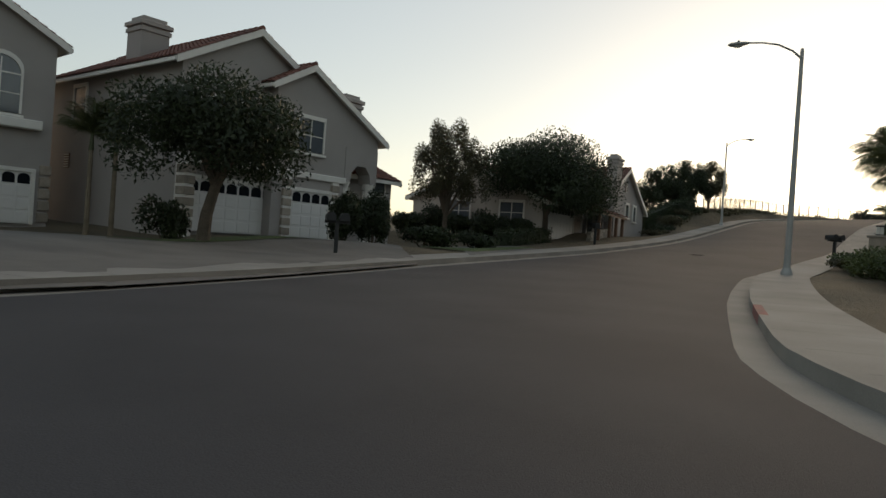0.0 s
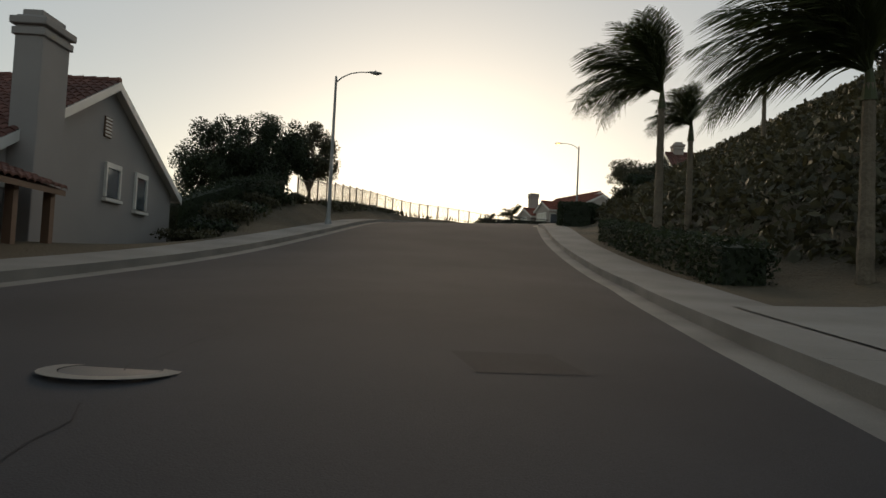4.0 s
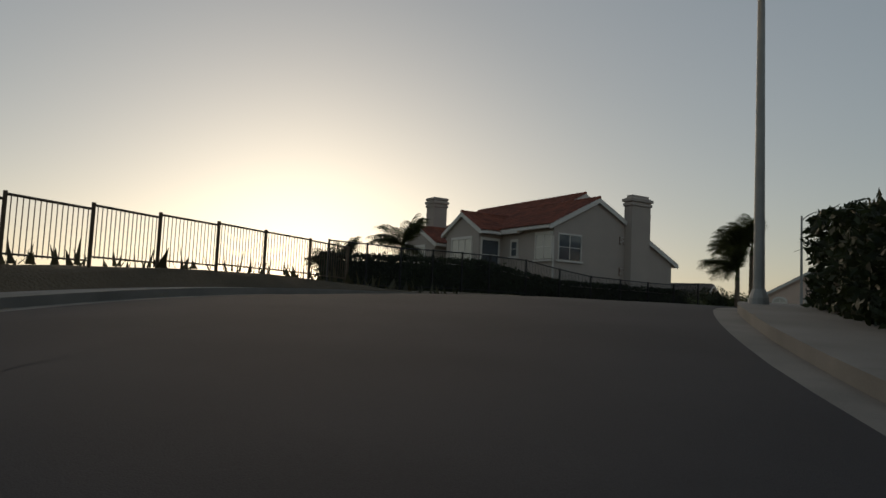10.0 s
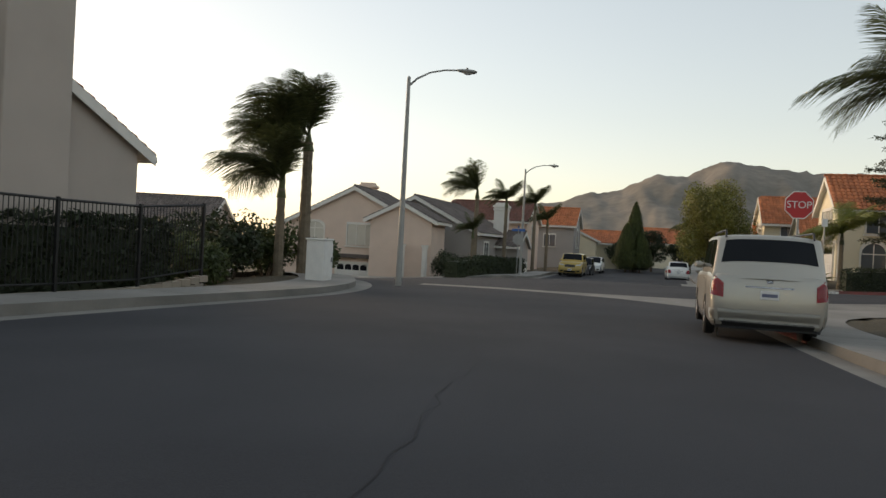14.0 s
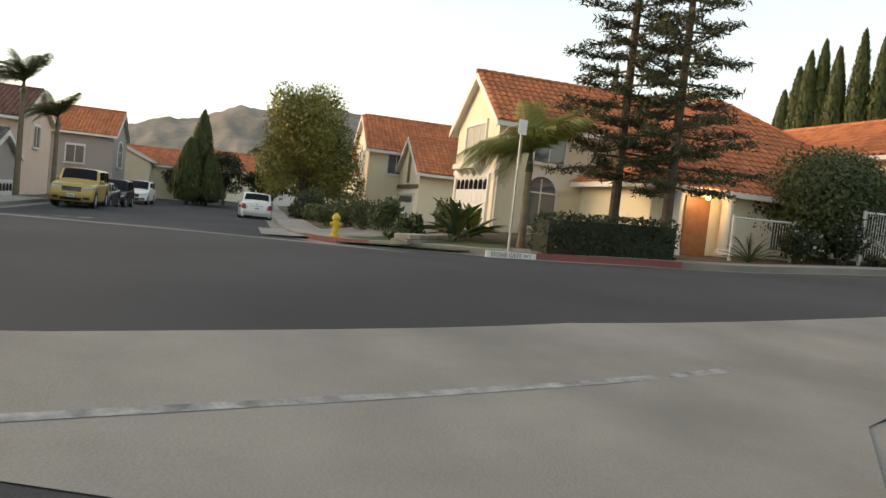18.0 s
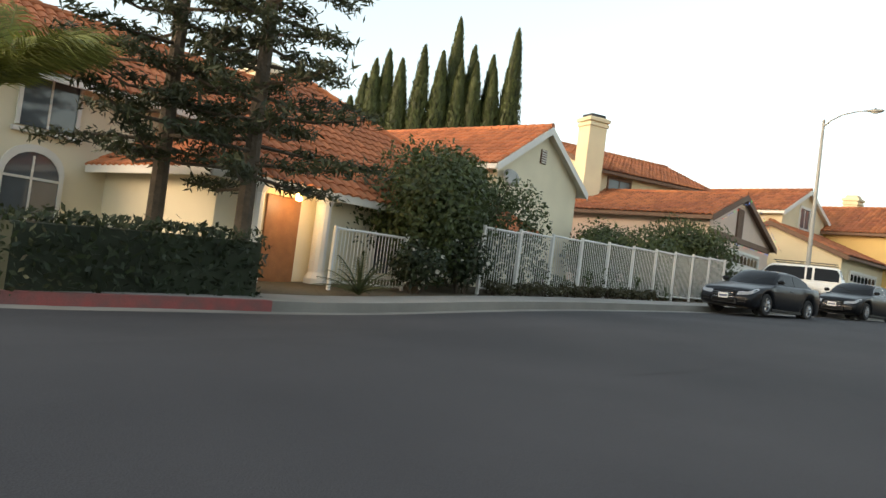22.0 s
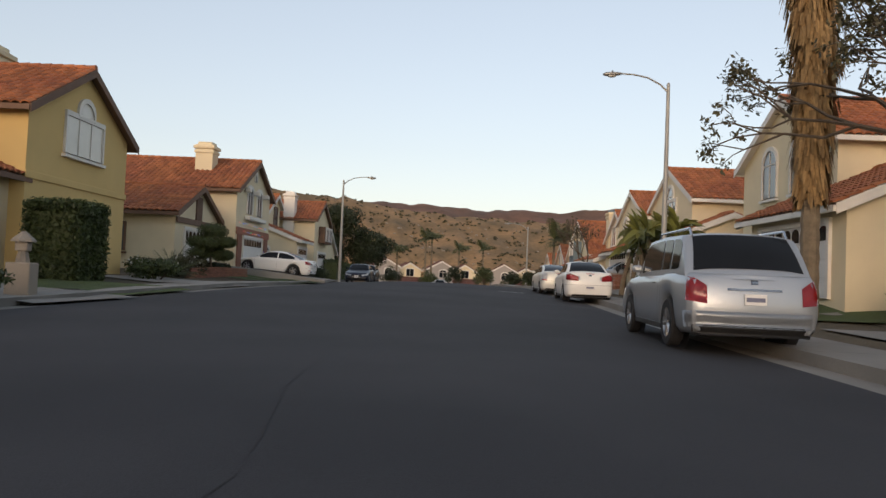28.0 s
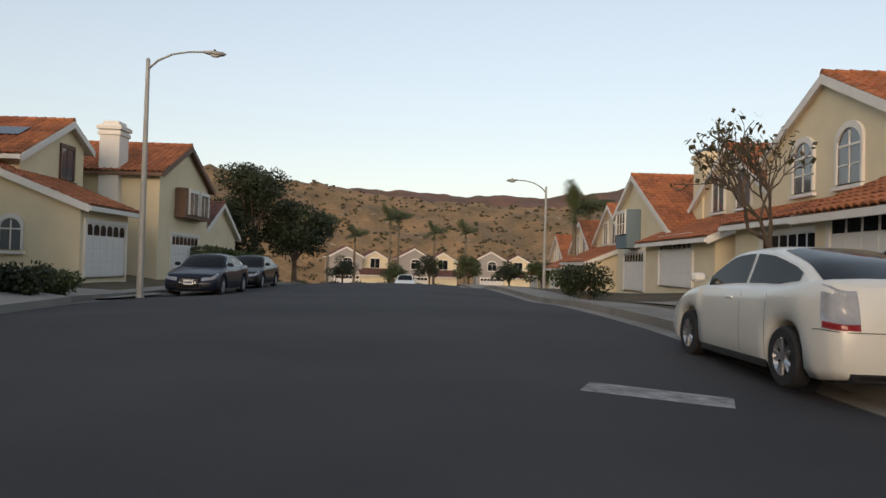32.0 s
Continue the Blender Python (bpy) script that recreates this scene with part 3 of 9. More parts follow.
def window(parent, p, n, w, h, cols=2, rows=1, arch=0.0, sill=True, trim=None, glass=None, surround=0.09):
    """A window in a wall that faces n: frame, panes between bars, sill. p: the middle of its lower edge on the wall."""
    trim, glass = trim or TRIM_W, glass or GLASS_W
    fr = part("window", ring_mesh(arch_pts(w + 2 * surround, h + 2 * surround, arch), arch_pts(w, h, arch), -0.07, 0.02), trim, parent)
    put(fr, (p[0], p[1], p[2]), n)
    bm = B()
    bm.faces.new([bm.verts.new((u, -0.012, z)) for u, z in arch_pts(w + 0.02, h + surround, arch)])
    part("pane", bm, glass, fr)
    for c in range(1, cols):
        u = -w / 2 + w * c / cols
        part("glazing_bar", boxed(u - 0.025, u + 0.025, -0.04, -0.013, 0.0, h - arch * 0.15), trim, fr)
    for r in range(1, rows):
        z = (h - arch) * r / rows
        part("glazing_bar", boxed(-w / 2, w / 2, -0.036, -0.013, z - 0.02, z + 0.02), trim, fr)
    if arch > 0.3:
        part("glazing_bar", boxed(-w / 2, w / 2, -0.044, -0.013, h - arch - 0.03, h - arch + 0.03), trim, fr)
    if sill:
        part("sill", boxed(-w / 2 - 0.16, w / 2 + 0.16, -0.13, 0.02, -0.16, -0.05), trim, fr)
    return fr


def garage_door(parent, p, n, w, h=2.15, lights=True, m=None, arched=True):
    m = m or GARAGE_W
    d = part("garage_door", boxed(-w / 2, w / 2, -0.02, 0.06, 0, h), m, parent)
    put(d, p, n)
    rows, cols = 4, max(2, round(w / 0.6))
    for r in range(rows):
        for c in range(cols):
            x0, x1 = -w / 2 + w * c / cols + 0.05, -w / 2 + w * (c + 1) / cols - 0.05
            z0, z1 = h * r / rows + 0.05, h * (r + 1) / rows - 0.05
            if r == rows - 1 and lights:
                bm = B()
                pts = arch_pts(x1 - x0, z1 - z0, 0.16 if arched else 0.01, 6)
                bm.faces.new([bm.verts.new(((x0 + x1) / 2 + u, -0.034, z0 + z)) for u, z in pts])
                part("garage_light", bm, CARGLASS, d)
                continue
            part("door_panel", boxed(x0, x1, -0.035, 0, z0, z1, 0.012), m, d)
    part("door_surround", ring_mesh([(-w / 2 - 0.14, -0.02), (w / 2 + 0.14, -0.02), (w / 2 + 0.14, h + 0.16), (-w / 2 - 0.14, h + 0.16)], [(-w / 2, -0.02), (w / 2, -0.02), (w / 2, h), (-w / 2, h)], -0.09, 0.03), TRIM_W, d)
    return d


def tile_sheet(O, U, V, length, slope, m, pw=0.3, pl=0.4):
    """Barrel tiles on one slope, each its own small shell; O: the eave's end, U along the eave, V up the slope."""
    O, U, V = np.array(O, float), np.array(U, float), np.array(V, float)
    N = np.cross(U, V)
    N = N if N[2] > 0 else -N
    nc, nr = max(1, int(length / pw)), max(1, math.ceil(slope / pl))
    prof = [(0.0, 0.015), (0.2, 0.07), (0.5, 0.095), (0.8, 0.07), (1.0, 0.015)]
    verts, faces = [], []
    pw = length / nc
    for r in range(nr):
        v0, v1 = r * pl - 0.03, min((r + 1) * pl + 0.02, slope)
        for c in range(nc):
            k = len(verts)
            tip = 0.035 + 0.012 * ((r * 7 + c * 13) % 5) / 5
            for v, lift in ((v0, tip), (v1, 0.0)):
                for a, b in prof:
                    q = O + U * (c + a) * pw + V * v + N * (b + lift)
                    verts.append(q)
            q0 = [O + U * (c + a) * pw + V * v0 + N * (b + tip - 0.05) for a, b in prof]
            verts += q0
            for i in range(4):
                faces.append((k + i, k + i + 1, k + 6 + i, k + 5 + i))
                faces.append((k + 10 + i, k + 11 + i, k + 1 + i, k + i))
    return verts, faces


def wing(parent, x0, x1, y0, y1, top, pitch=0.42, ridge="x", at=None, base=-1.5, over=0.45, wall=None, tile=None, trim=None, tiles=True, rake=0.3):
    """A block of a house under a gable roof. ridge: the way the ridge runs; at: where it lies across; top: the ridge's height. The eaves follow."""
    a0, a1 = (y0, y1) if ridge == "x" else (x0, x1)
    l0, l1 = (x0, x1) if ridge == "x" else (y0, y1)
    at = (a0 + a1) / 2 if at is None else at
    e0, e1 = top - pitch * (at - a0), top - pitch * (a1 - at)
    ax = "x" if ridge == "x" else "y"
    w = part("wall", prism(B(), [(a0, base), (a1, base), (a1, e1), (at, top), (a0, e0)], ax, l0, l1), wall, parent)
    s = math.hypot(1, pitch)
    verts, faces = [], []
    slab = B()
    for side, edge in ((-1, a0 - over), (1, a1 + over)):
        run = abs(at - edge)
        ez = top - pitch * run
        U = (1, 0, 0) if ridge == "x" else (0, 1, 0)
        V = (0, -side / s, pitch / s) if ridge == "x" else (-side / s, 0, pitch / s)
        O = (l0 - rake, edge, ez + 0.14) if ridge == "x" else (edge, l0 - rake, ez + 0.14)
        L = l1 - l0 + 2 * rake
        # boarded deck under the tiles
        poly = [(edge, ez - 0.02), (at, top - 0.02), (at, top + 0.13), (edge, ez + 0.13)]
        prism(slab, poly, ax, l0 - rake, l1 + rake)
        if tiles:
            v, f = tile_sheet(O, U, V, L, run * s, tile)
            k = len(verts)
            verts += v
            faces += [tuple(i + k for i in q) for q in f]
    part("roof_deck", slab, trim or TRIM_W, parent)
    # fascia boards at both gable ends and along the eaves
    for l in (l0 - rake - 0.03, l1 + rake):
        for edge in (a0 - over, a1 + over):
            ez = top - pitch * abs(at - edge)
            part("barge_board", prism(B(), [(edge, ez - 0.14), (at, top - 0.14), (at, top + 0.16), (edge, ez + 0.16)], ax, l, l + 0.03), trim or TRIM_W, parent)
    for edge, sd in ((a0 - over, -1), (a1 + over, 1)):
        ez = top - pitch * abs(at - edge)
        g = B()
        if ridge == "x":
            box(g, l0 - rake, l1 + rake, edge - 0.06 * (sd < 0) - 0.02, edge + 0.06 * (sd > 0) + 0.02, ez - 0.06, ez + 0.1)
        else:
            box(g, edge - 0.06 * (sd < 0) - 0.02, edge + 0.06 * (sd > 0) + 0.02, l0 - rake, l1 + rake, ez - 0.06, ez + 0.1)
        part("gutter", g, trim or TRIM_W, parent)
    if tiles:
        roof = from_arrays("roof", verts, faces, tile, parent, smooth=False)
        caps = B()
        n = int((l1 - l0 + 2 * rake) / 0.42)
        for k in range(n):
            p = l0 - rake + 0.42 * k
            a, b = ((p, at, top + 0.2), (p + 0.46, at, top + 0.185)) if ridge == "x" else ((at, p, top + 0.2), (at, p + 0.46, top + 0.185))
            tube(caps, [a, b], [0.13, 0.11], 8, cap=True)
        part("ridge_tiles", caps, tile, roof)
    return w


def hip_wing(parent, x0, x1, y0, y1, eave, pitch=0.5, base=-1.5, over=0.5, wall=None, tile=None, trim=None, loose=0):
    """A block under a hipped roof, its ridge along the longer side. loose: how many tiles of its -x slope are pieces of their own."""
    part("wall", boxed(x0, x1, y0, y1, base, eave), wall, parent)
    X0, X1, Y0, Y1 = x0 - over, x1 + over, y0 - over, y1 + over
    run = min(X1 - X0, Y1 - Y0) / 2
    ez, top = eave - pitch * over * 0.2, eave - pitch * over * 0.2 + pitch * run
    long_y = (Y1 - Y0) >= (X1 - X0)
    r0, r1 = (((X0 + X1) / 2, Y0 + run), ((X0 + X1) / 2, Y1 - run)) if long_y else ((X0 + run, (Y0 + Y1) / 2), (X1 - run, (Y0 + Y1) / 2))
    bm = B()
    c = [bm.verts.new((x, y, ez)) for x, y in ((X0, Y0), (X1, Y0), (X1, Y1), (X0, Y1))]
    a, b = bm.verts.new((*r0, top)), bm.verts.new((*r1, top))
    fl = [(c[0], c[1], a), (c[1], c[2], b, a), (c[2], c[3], b), (c[3], c[0], a, b)] if long_y else [(c[0], c[1], b, a), (c[1], c[2], b), (c[2], c[3], a, b), (c[3], c[0], a)]
    for f in fl:
        bm.faces.new(f)
    bm.faces.new(c[::-1])
    part("roof_deck", bm, trim or TRIM_W, parent)
    for q in ((X0 - 0.03, X1 + 0.03, Y0 - 0.05, Y0 + 0.02), (X0 - 0.03, X1 + 0.03, Y1 - 0.02, Y1 + 0.05), (X0 - 0.05, X0 + 0.02, Y0, Y1), (X1 - 0.02, X1 + 0.05, Y0, Y1)):
        part("gutter", boxed(*q, ez - 0.14, ez + 0.06), trim or TRIM_W, parent)
    s = math.hypot(1, pitch)
    verts, faces = [], []
    for O, U, V, L in (((X0, Y0), (1, 0), (0, 1), X1 - X0), ((X1, Y1), (-1, 0), (0, -1), X1 - X0), ((X1, Y0), (0, 1), (-1, 0), Y1 - Y0), ((X0, Y1), (0, -1), (1, 0), Y1 - Y0)):
        v, f = tile_sheet((*O, ez + 0.02), (*U, 0), (V[0] / s, V[1] / s, pitch / s), L, run * s, tile)
        v = np.array(v)
        along = (v[:, 0] - O[0]) * U[0] + (v[:, 1] - O[1]) * U[1]
        up = (v[:, 0] - O[0]) * V[0] + (v[:, 1] - O[1]) * V[1]
        ok = (along >= up - 0.12) & (along <= L - up + 0.12)
        k = len(verts)
        verts += v.tolist()
        faces += [tuple(i + k for i in q) for q in f if all(ok[i] for i in q)]
    single = None
    if loose:      # the last slope's tiles, from the eave up, one by one
        first = len(verts) - len(v)
        mine = [q for q in faces if q[0] >= first]
        count = {}
        for q in mine:
            count.setdefault((q[0] - first) // 15, []).append(q)
        taken = [k for k in sorted(count) if len(count[k]) == 8][:loose]
        single = []
        for k in taken:
            base_v = np.array(verts[first + 15 * k:first + 15 * k + 15])
            single.append((base_v[0], base_v - base_v[0]))
        gone = set(taken)
        faces = [q for q in faces if q[0] < first or (q[0] - first) // 15 not in gone]
    roof = from_arrays("roof", verts, faces, tile, parent)
    if single:
        fl2 = [(i, i + 1, 6 + i, 5 + i) for i in range(4)] + [(10 + i, 11 + i, 1 + i, i) for i in range(4)]
        shapes = {}
        for o_, d_ in single:
            key = round(float(d_[10, 2]), 3)
            if key not in shapes:
                shapes[key] = bpy.data.meshes.new("roof_tile")
                shapes[key].from_pydata(d_.tolist(), [], fl2)
                shapes[key].materials.append(tile)
            ob = new("roof_tile", shapes[key])
            ob.parent = roof
            ob.location = o_
    caps = B()
    ends = [(X0, Y0), (X1, Y0), (X1, Y1), (X0, Y1)]
    near = [r0, r0, r1, r1] if long_y else [r0, r1, r1, r0]
    for (ex, ey), (rx, ry) in list(zip(ends, near)):
        p, q = Vector((ex, ey, ez + 0.1)), Vector((rx, ry, top + 0.12))
        n = int((q - p).length / 0.42)
        for k in range(n):
            tube(caps, [p + (q - p) * (k / n), p + (q - p) * ((k + 1.08) / n)], [0.13, 0.11], 7)
    p, q = Vector((*r0, top + 0.12)), Vector((*r1, top + 0.12))
    n = max(1, int((q - p).length / 0.42))
    for k in range(n):
        tube(caps, [p + (q - p) * (k / n), p + (q - p) * ((k + 1.08) / n)], [0.13, 0.11], 7)
    part("ridge_tiles", caps, tile, roof)
    return roof


def chimney(parent, x0, x1, y0, y1, z0, z1, m, cap=None, steps=2):
    c = part("chimney", boxed(x0, x1, y0, y1, z0, z1, 0.02), m, parent)
    for k in range(steps):
        g = 0.07 + 0.05 * (k % 2)
        part("chimney_band", boxed(x0 - g, x1 + g, y0 - g, y1 + g, z1 - 0.55 + 0.28 * k, z1 - 0.55 + 0.28 * k + 0.2, 0.02), m, c)
    part("chimney_crown", boxed(x0 + 0.1, x1 - 0.1, y0 + 0.1, y1 - 0.1, z1 - 0.02, z1 + 0.18, 0.02), cap or m, c)
    return c


def vent(parent, p, n, w=0.4, h=0.6):
    v = part("vent", boxed(-w / 2, w / 2, -0.03, 0.02, 0, h), TRIM_BR, parent)
    put(v, p, n)
    for k in range(6):
        part("slat", boxed(-w / 2 + 0.03, w / 2 - 0.03, -0.05, -0.03, h * (k + 0.3) / 6, h * (k + 0.75) / 6), TRIM_W, v)


# ---- plants ----
def leaf_cloud(blobs, n, size, rng, flat=0.4):
    """Small pointed leaves about the surfaces of blobs (x, y, z, rx, ry, rz)."""
    blobs = np.array(blobs, float)
    vol = blobs[:, 3] * blobs[:, 4] + blobs[:, 5] ** 2
    pick = rng.choice(len(blobs), n, p=vol / vol.sum())
    d = rng.normal(size=(n, 3))
    d /= np.linalg.norm(d, axis=1)[:, None]
    r = rng.uniform(0.55, 1.08, (n, 1))
    c = blobs[pick, :3] + d * r * blobs[pick, 3:]
    u = rng.normal(size=(n, 3))
    u /= np.linalg.norm(u, axis=1)[:, None]
    w = np.cross(u, d + 0.3 * rng.normal(size=(n, 3)))
    w /= np.linalg.norm(w, axis=1)[:, None] + 1e-9
    s = size * rng.uniform(0.6, 1.3, (n, 1))
    v = np.stack([c - u * s, c + w * s * flat, c + u * s, c - w * s * flat], 1).reshape(-1, 3)
    f = np.arange(4 * n).reshape(-1, 4)
    return v, f.tolist()


def tree(name, x, y, height, spread, trunk, m, label, seed, n=7000, size=0.13, stem=0.35, blobs=14, z=None, lean=0.0, bark=None, squash=0.75, group="", clump=1.0):
    rng = np.random.default_rng(seed)
    z = gz(x, y) if z is None else z
    t = thing(name, pose(x, y, z), label, "tree", group)
    bm = B()
    fork = height * stem
    tube(bm, [(0, 0, -0.3), (lean * 0.3, 0, fork * 0.5), (lean, 0, fork)], [trunk * 1.25, trunk, trunk * 0.85], 9)
    clumps = []
    for k in range(blobs):
        a = 2 * math.pi * (k * 0.382 + rng.uniform(0, 0.1))
        rr = spread * math.sqrt((k + 0.5) / blobs) * rng.uniform(0.7, 1.0) * 0.8
        zz = fork + (height - fork) * (0.1 + 0.72 * (1 - (rr / spread) ** 2) * rng.uniform(0.15, 1.0))
        p = (lean + rr * math.cos(a), rr * math.sin(a), zz)
        br = spread * rng.uniform(0.28, 0.46) * clump
        clumps.append((*p, br, br, br * squash))
        if k < 9 or (clump < 1 and k % 5 == 0):
            mid = (lean + rr * 0.45 * math.cos(a), rr * 0.45 * math.sin(a), (fork + zz) / 2 + 0.1 * rr)
            tube(bm, [(lean, 0, fork * 0.92), mid, p], [trunk * 0.55, trunk * 0.33, trunk * 0.1], 6)
    part("trunk", bm, bark or BARK, t)
    v, f = leaf_cloud(clumps, n, size, rng)
    from_arrays("crown", v, f, m, t)
    return t


def bush(name, x, y, w, d, h, m, label, seed, n=1800, size=0.09, z=None, turn=0, category="bush", blossom=0, group=""):
    """A shrub or a clipped hedge: twigs inside, leaves all round."""
    rng = np.random.default_rng(seed)
    z = gz(x, y) if z is None else z
    t = thing(name, pose(x, y, z, 0, 0, turn), label, category, group)
    blobs = []
    for k in range(10):
        blobs.append((rng.uniform(-0.3, 0.3) * w, rng.uniform(-0.3, 0.3) * d, h * rng.uniform(0.3, 0.62), w * rng.uniform(0.2, 0.3), d * rng.uniform(0.2, 0.3), h * rng.uniform(0.25, 0.4)))
    v, f = leaf_cloud(blobs, n, size, rng, 0.5)
    v[:, 2] = np.maximum(v[:, 2], 0.0)
    from_arrays("foliage", v, f, m, t)
    for k in range(4):
        a = k * 1.6
        part("stem", tube(B(), [(0.1 * math.cos(a), 0.1 * math.sin(a), -0.1), (0.3 * w * math.cos(a), 0.3 * d * math.sin(a), h * 0.6)], [0.04, 0.012], 5), BARK, t)
    if blossom:
        v, f = leaf_cloud([(b[0], b[1], b[2], b[3] * 1.05, b[4] * 1.05, b[5] * 1.05) for b in blobs], blossom, 0.06, rng, 0.9)
        from_arrays("blossom", v, f, FLOWER_W, t)
    return t


def hedge(name, pts, w, h, m, label, seed, n_per=260, size=0.07, category="hedge", z=None):
    """A clipped hedge along a line of places: a dense dark body with leaves standing off it."""
    rng = np.random.default_rng(seed)
    x0, y0 = pts[0]
    z0 = gz(x0, y0)
    t = thing(name, pose(x0, y0, z0), label, category)
    verts, faces = [], []
    core = B()
    for (xa, ya), (xb, yb) in zip(pts, pts[1:]):
        L = math.dist((xa, ya), (xb, yb))
        ux, uy = (xb - xa) / L, (yb - ya) / L
        za, zb = gz(xa, ya) - z0, gz(xb, yb) - z0
        n = int(n_per * L * (h + w))
        k = rng.uniform(-0.02, 1.02, n)
        face = rng.random(n)
        cap = rng.random(n) < 0.12
        k = np.where(cap, np.where(rng.random(n) < 0.5, -0.1 / L, 1 + 0.1 / L), k)
        across = np.where(face < 0.35, -w / 2, np.where(face < 0.7, w / 2, rng.uniform(-w / 2, w / 2, n))) * rng.uniform(0.9, 1.1, n)
        across = np.where(cap, rng.uniform(-w / 2, w / 2, n), across)
        up = np.where((face < 0.7) | cap, rng.uniform(0, h, n), h) * rng.uniform(0.96, 1.05, n)
        c = np.column_stack([xa - x0 + k * (xb - xa) - uy * across, ya - y0 + k * (yb - ya) + ux * across, za + k * (zb - za) + up])
        c += 0.05 * rng.normal(size=c.shape)
        u = rng.normal(size=(n, 3)); u /= np.linalg.norm(u, axis=1)[:, None]
        q = rng.normal(size=(n, 3)); q /= np.linalg.norm(q, axis=1)[:, None]
        s = size * rng.uniform(0.6, 1.4, (n, 1))
        v = np.stack([c - u * s, c + q * s * 0.5, c + u * s, c - q * s * 0.5], 1).reshape(-1, 3)
        b = len(verts)
        verts += v.tolist()
        faces += (np.arange(4 * n).reshape(-1, 4) + b).tolist()
        i = 0.8
        ring = []
        for xx, yy, zz in ((xa - x0, ya - y0, za), (xb - x0, yb - y0, zb)):
            ring.append([core.verts.new((xx - uy * s2 * w / 2 * i, yy + ux * s2 * w / 2 * i, zz + hh)) for s2, hh in ((-1, -0.3), (1, -0.3), (1, h * 0.9), (-1, h * 0.9))])
        for k2 in range(4):
            core.faces.new((ring[0][k2], ring[0][(k2 + 1) % 4], ring[1][(k2 + 1) % 4], ring[1][k2]))
        core.faces.new(ring[0][::-1]); core.faces.new(ring[1])
    from_arrays("foliage", verts, faces, m, t)
    part("inner_foliage", core, m, t)
    return t


def frond_mesh(length, droop, rng, leaflets=46, width=0.78, wind=0.0):
    """One feather palm frond from the origin towards +x, bending down; wind pulls its leaflets to one side."""
    verts, faces = [], []
    def at(k):
        return np.array([length * (k - 0.12 * droop * k * k), 0.0, length * (0.42 * k - droop * k * k)])
    n = 9
    for i in range(n + 1):
        p = at(i / n)
        r = 0.035 * (1 - 0.8 * i / n)
        verts += [p + (0, r, 0), p + (0, -r, 0), p + (0, 0, r * 1.2)]
    for i in range(n):
        for a, b in ((0, 2), (2, 1), (1, 0)):
            faces.append((3 * i + a, 3 * i + b, 3 * i + 3 + b, 3 * i + 3 + a))
    for i in range(leaflets):
        k = 0.12 + 0.88 * i / leaflets
        p, q = at(k), at(min(k + 0.05, 1.05))
        fwd = (q - p) / np.linalg.norm(q - p)
        ll = width * length / 3 * (0.5 + 1.0 * math.sin(math.pi * min(k * 0.9 + 0.1, 1)))
        for s in (-1, 1):
            tip = p + fwd * ll * 0.75 + np.array([0, s * ll * 0.62 + wind * ll * 0.6, -ll * rng.uniform(0.25, 0.6)])
            mid = (p + tip) / 2 + np.array([0, 0, ll * 0.12])
            wv = fwd * 0.017 * length / 2.4
            b = len(verts)
            verts += [p - wv, p + wv, mid + wv * 0.9, mid - wv * 0.9, tip]
            faces += [(b, b + 1, b + 2, b + 3), (b + 3, b + 2, b + 4)]
    return verts, faces


def blade_mesh(length, droop, rng, width=0.2):
    """One broad paddle leaf from the origin towards +x, folded along its rib and torn at the edge."""
    verts, faces = [], []
    n = 10
    for i in range(n + 1):
        k = i / n
        w = length * width * max(0.0, math.sin(math.pi * min(1, max(0, (k - 0.25) / 0.75)) ** 0.8)) + 0.02
        x, z = length * (k - 0.1 * droop * k * k), length * (0.5 * k - droop * k * k)
        j = rng.uniform(0.85, 1.1)
        verts += [(x, -w / 2 * j, z + 0.25 * w), (x, 0, z), (x, w / 2 * j, z + 0.25 * w)]
    for i in range(n):
        a = 3 * i
        faces += [(a, a + 1, a + 4, a + 3), (a + 1, a + 2, a + 5, a + 4)]
    return verts, faces


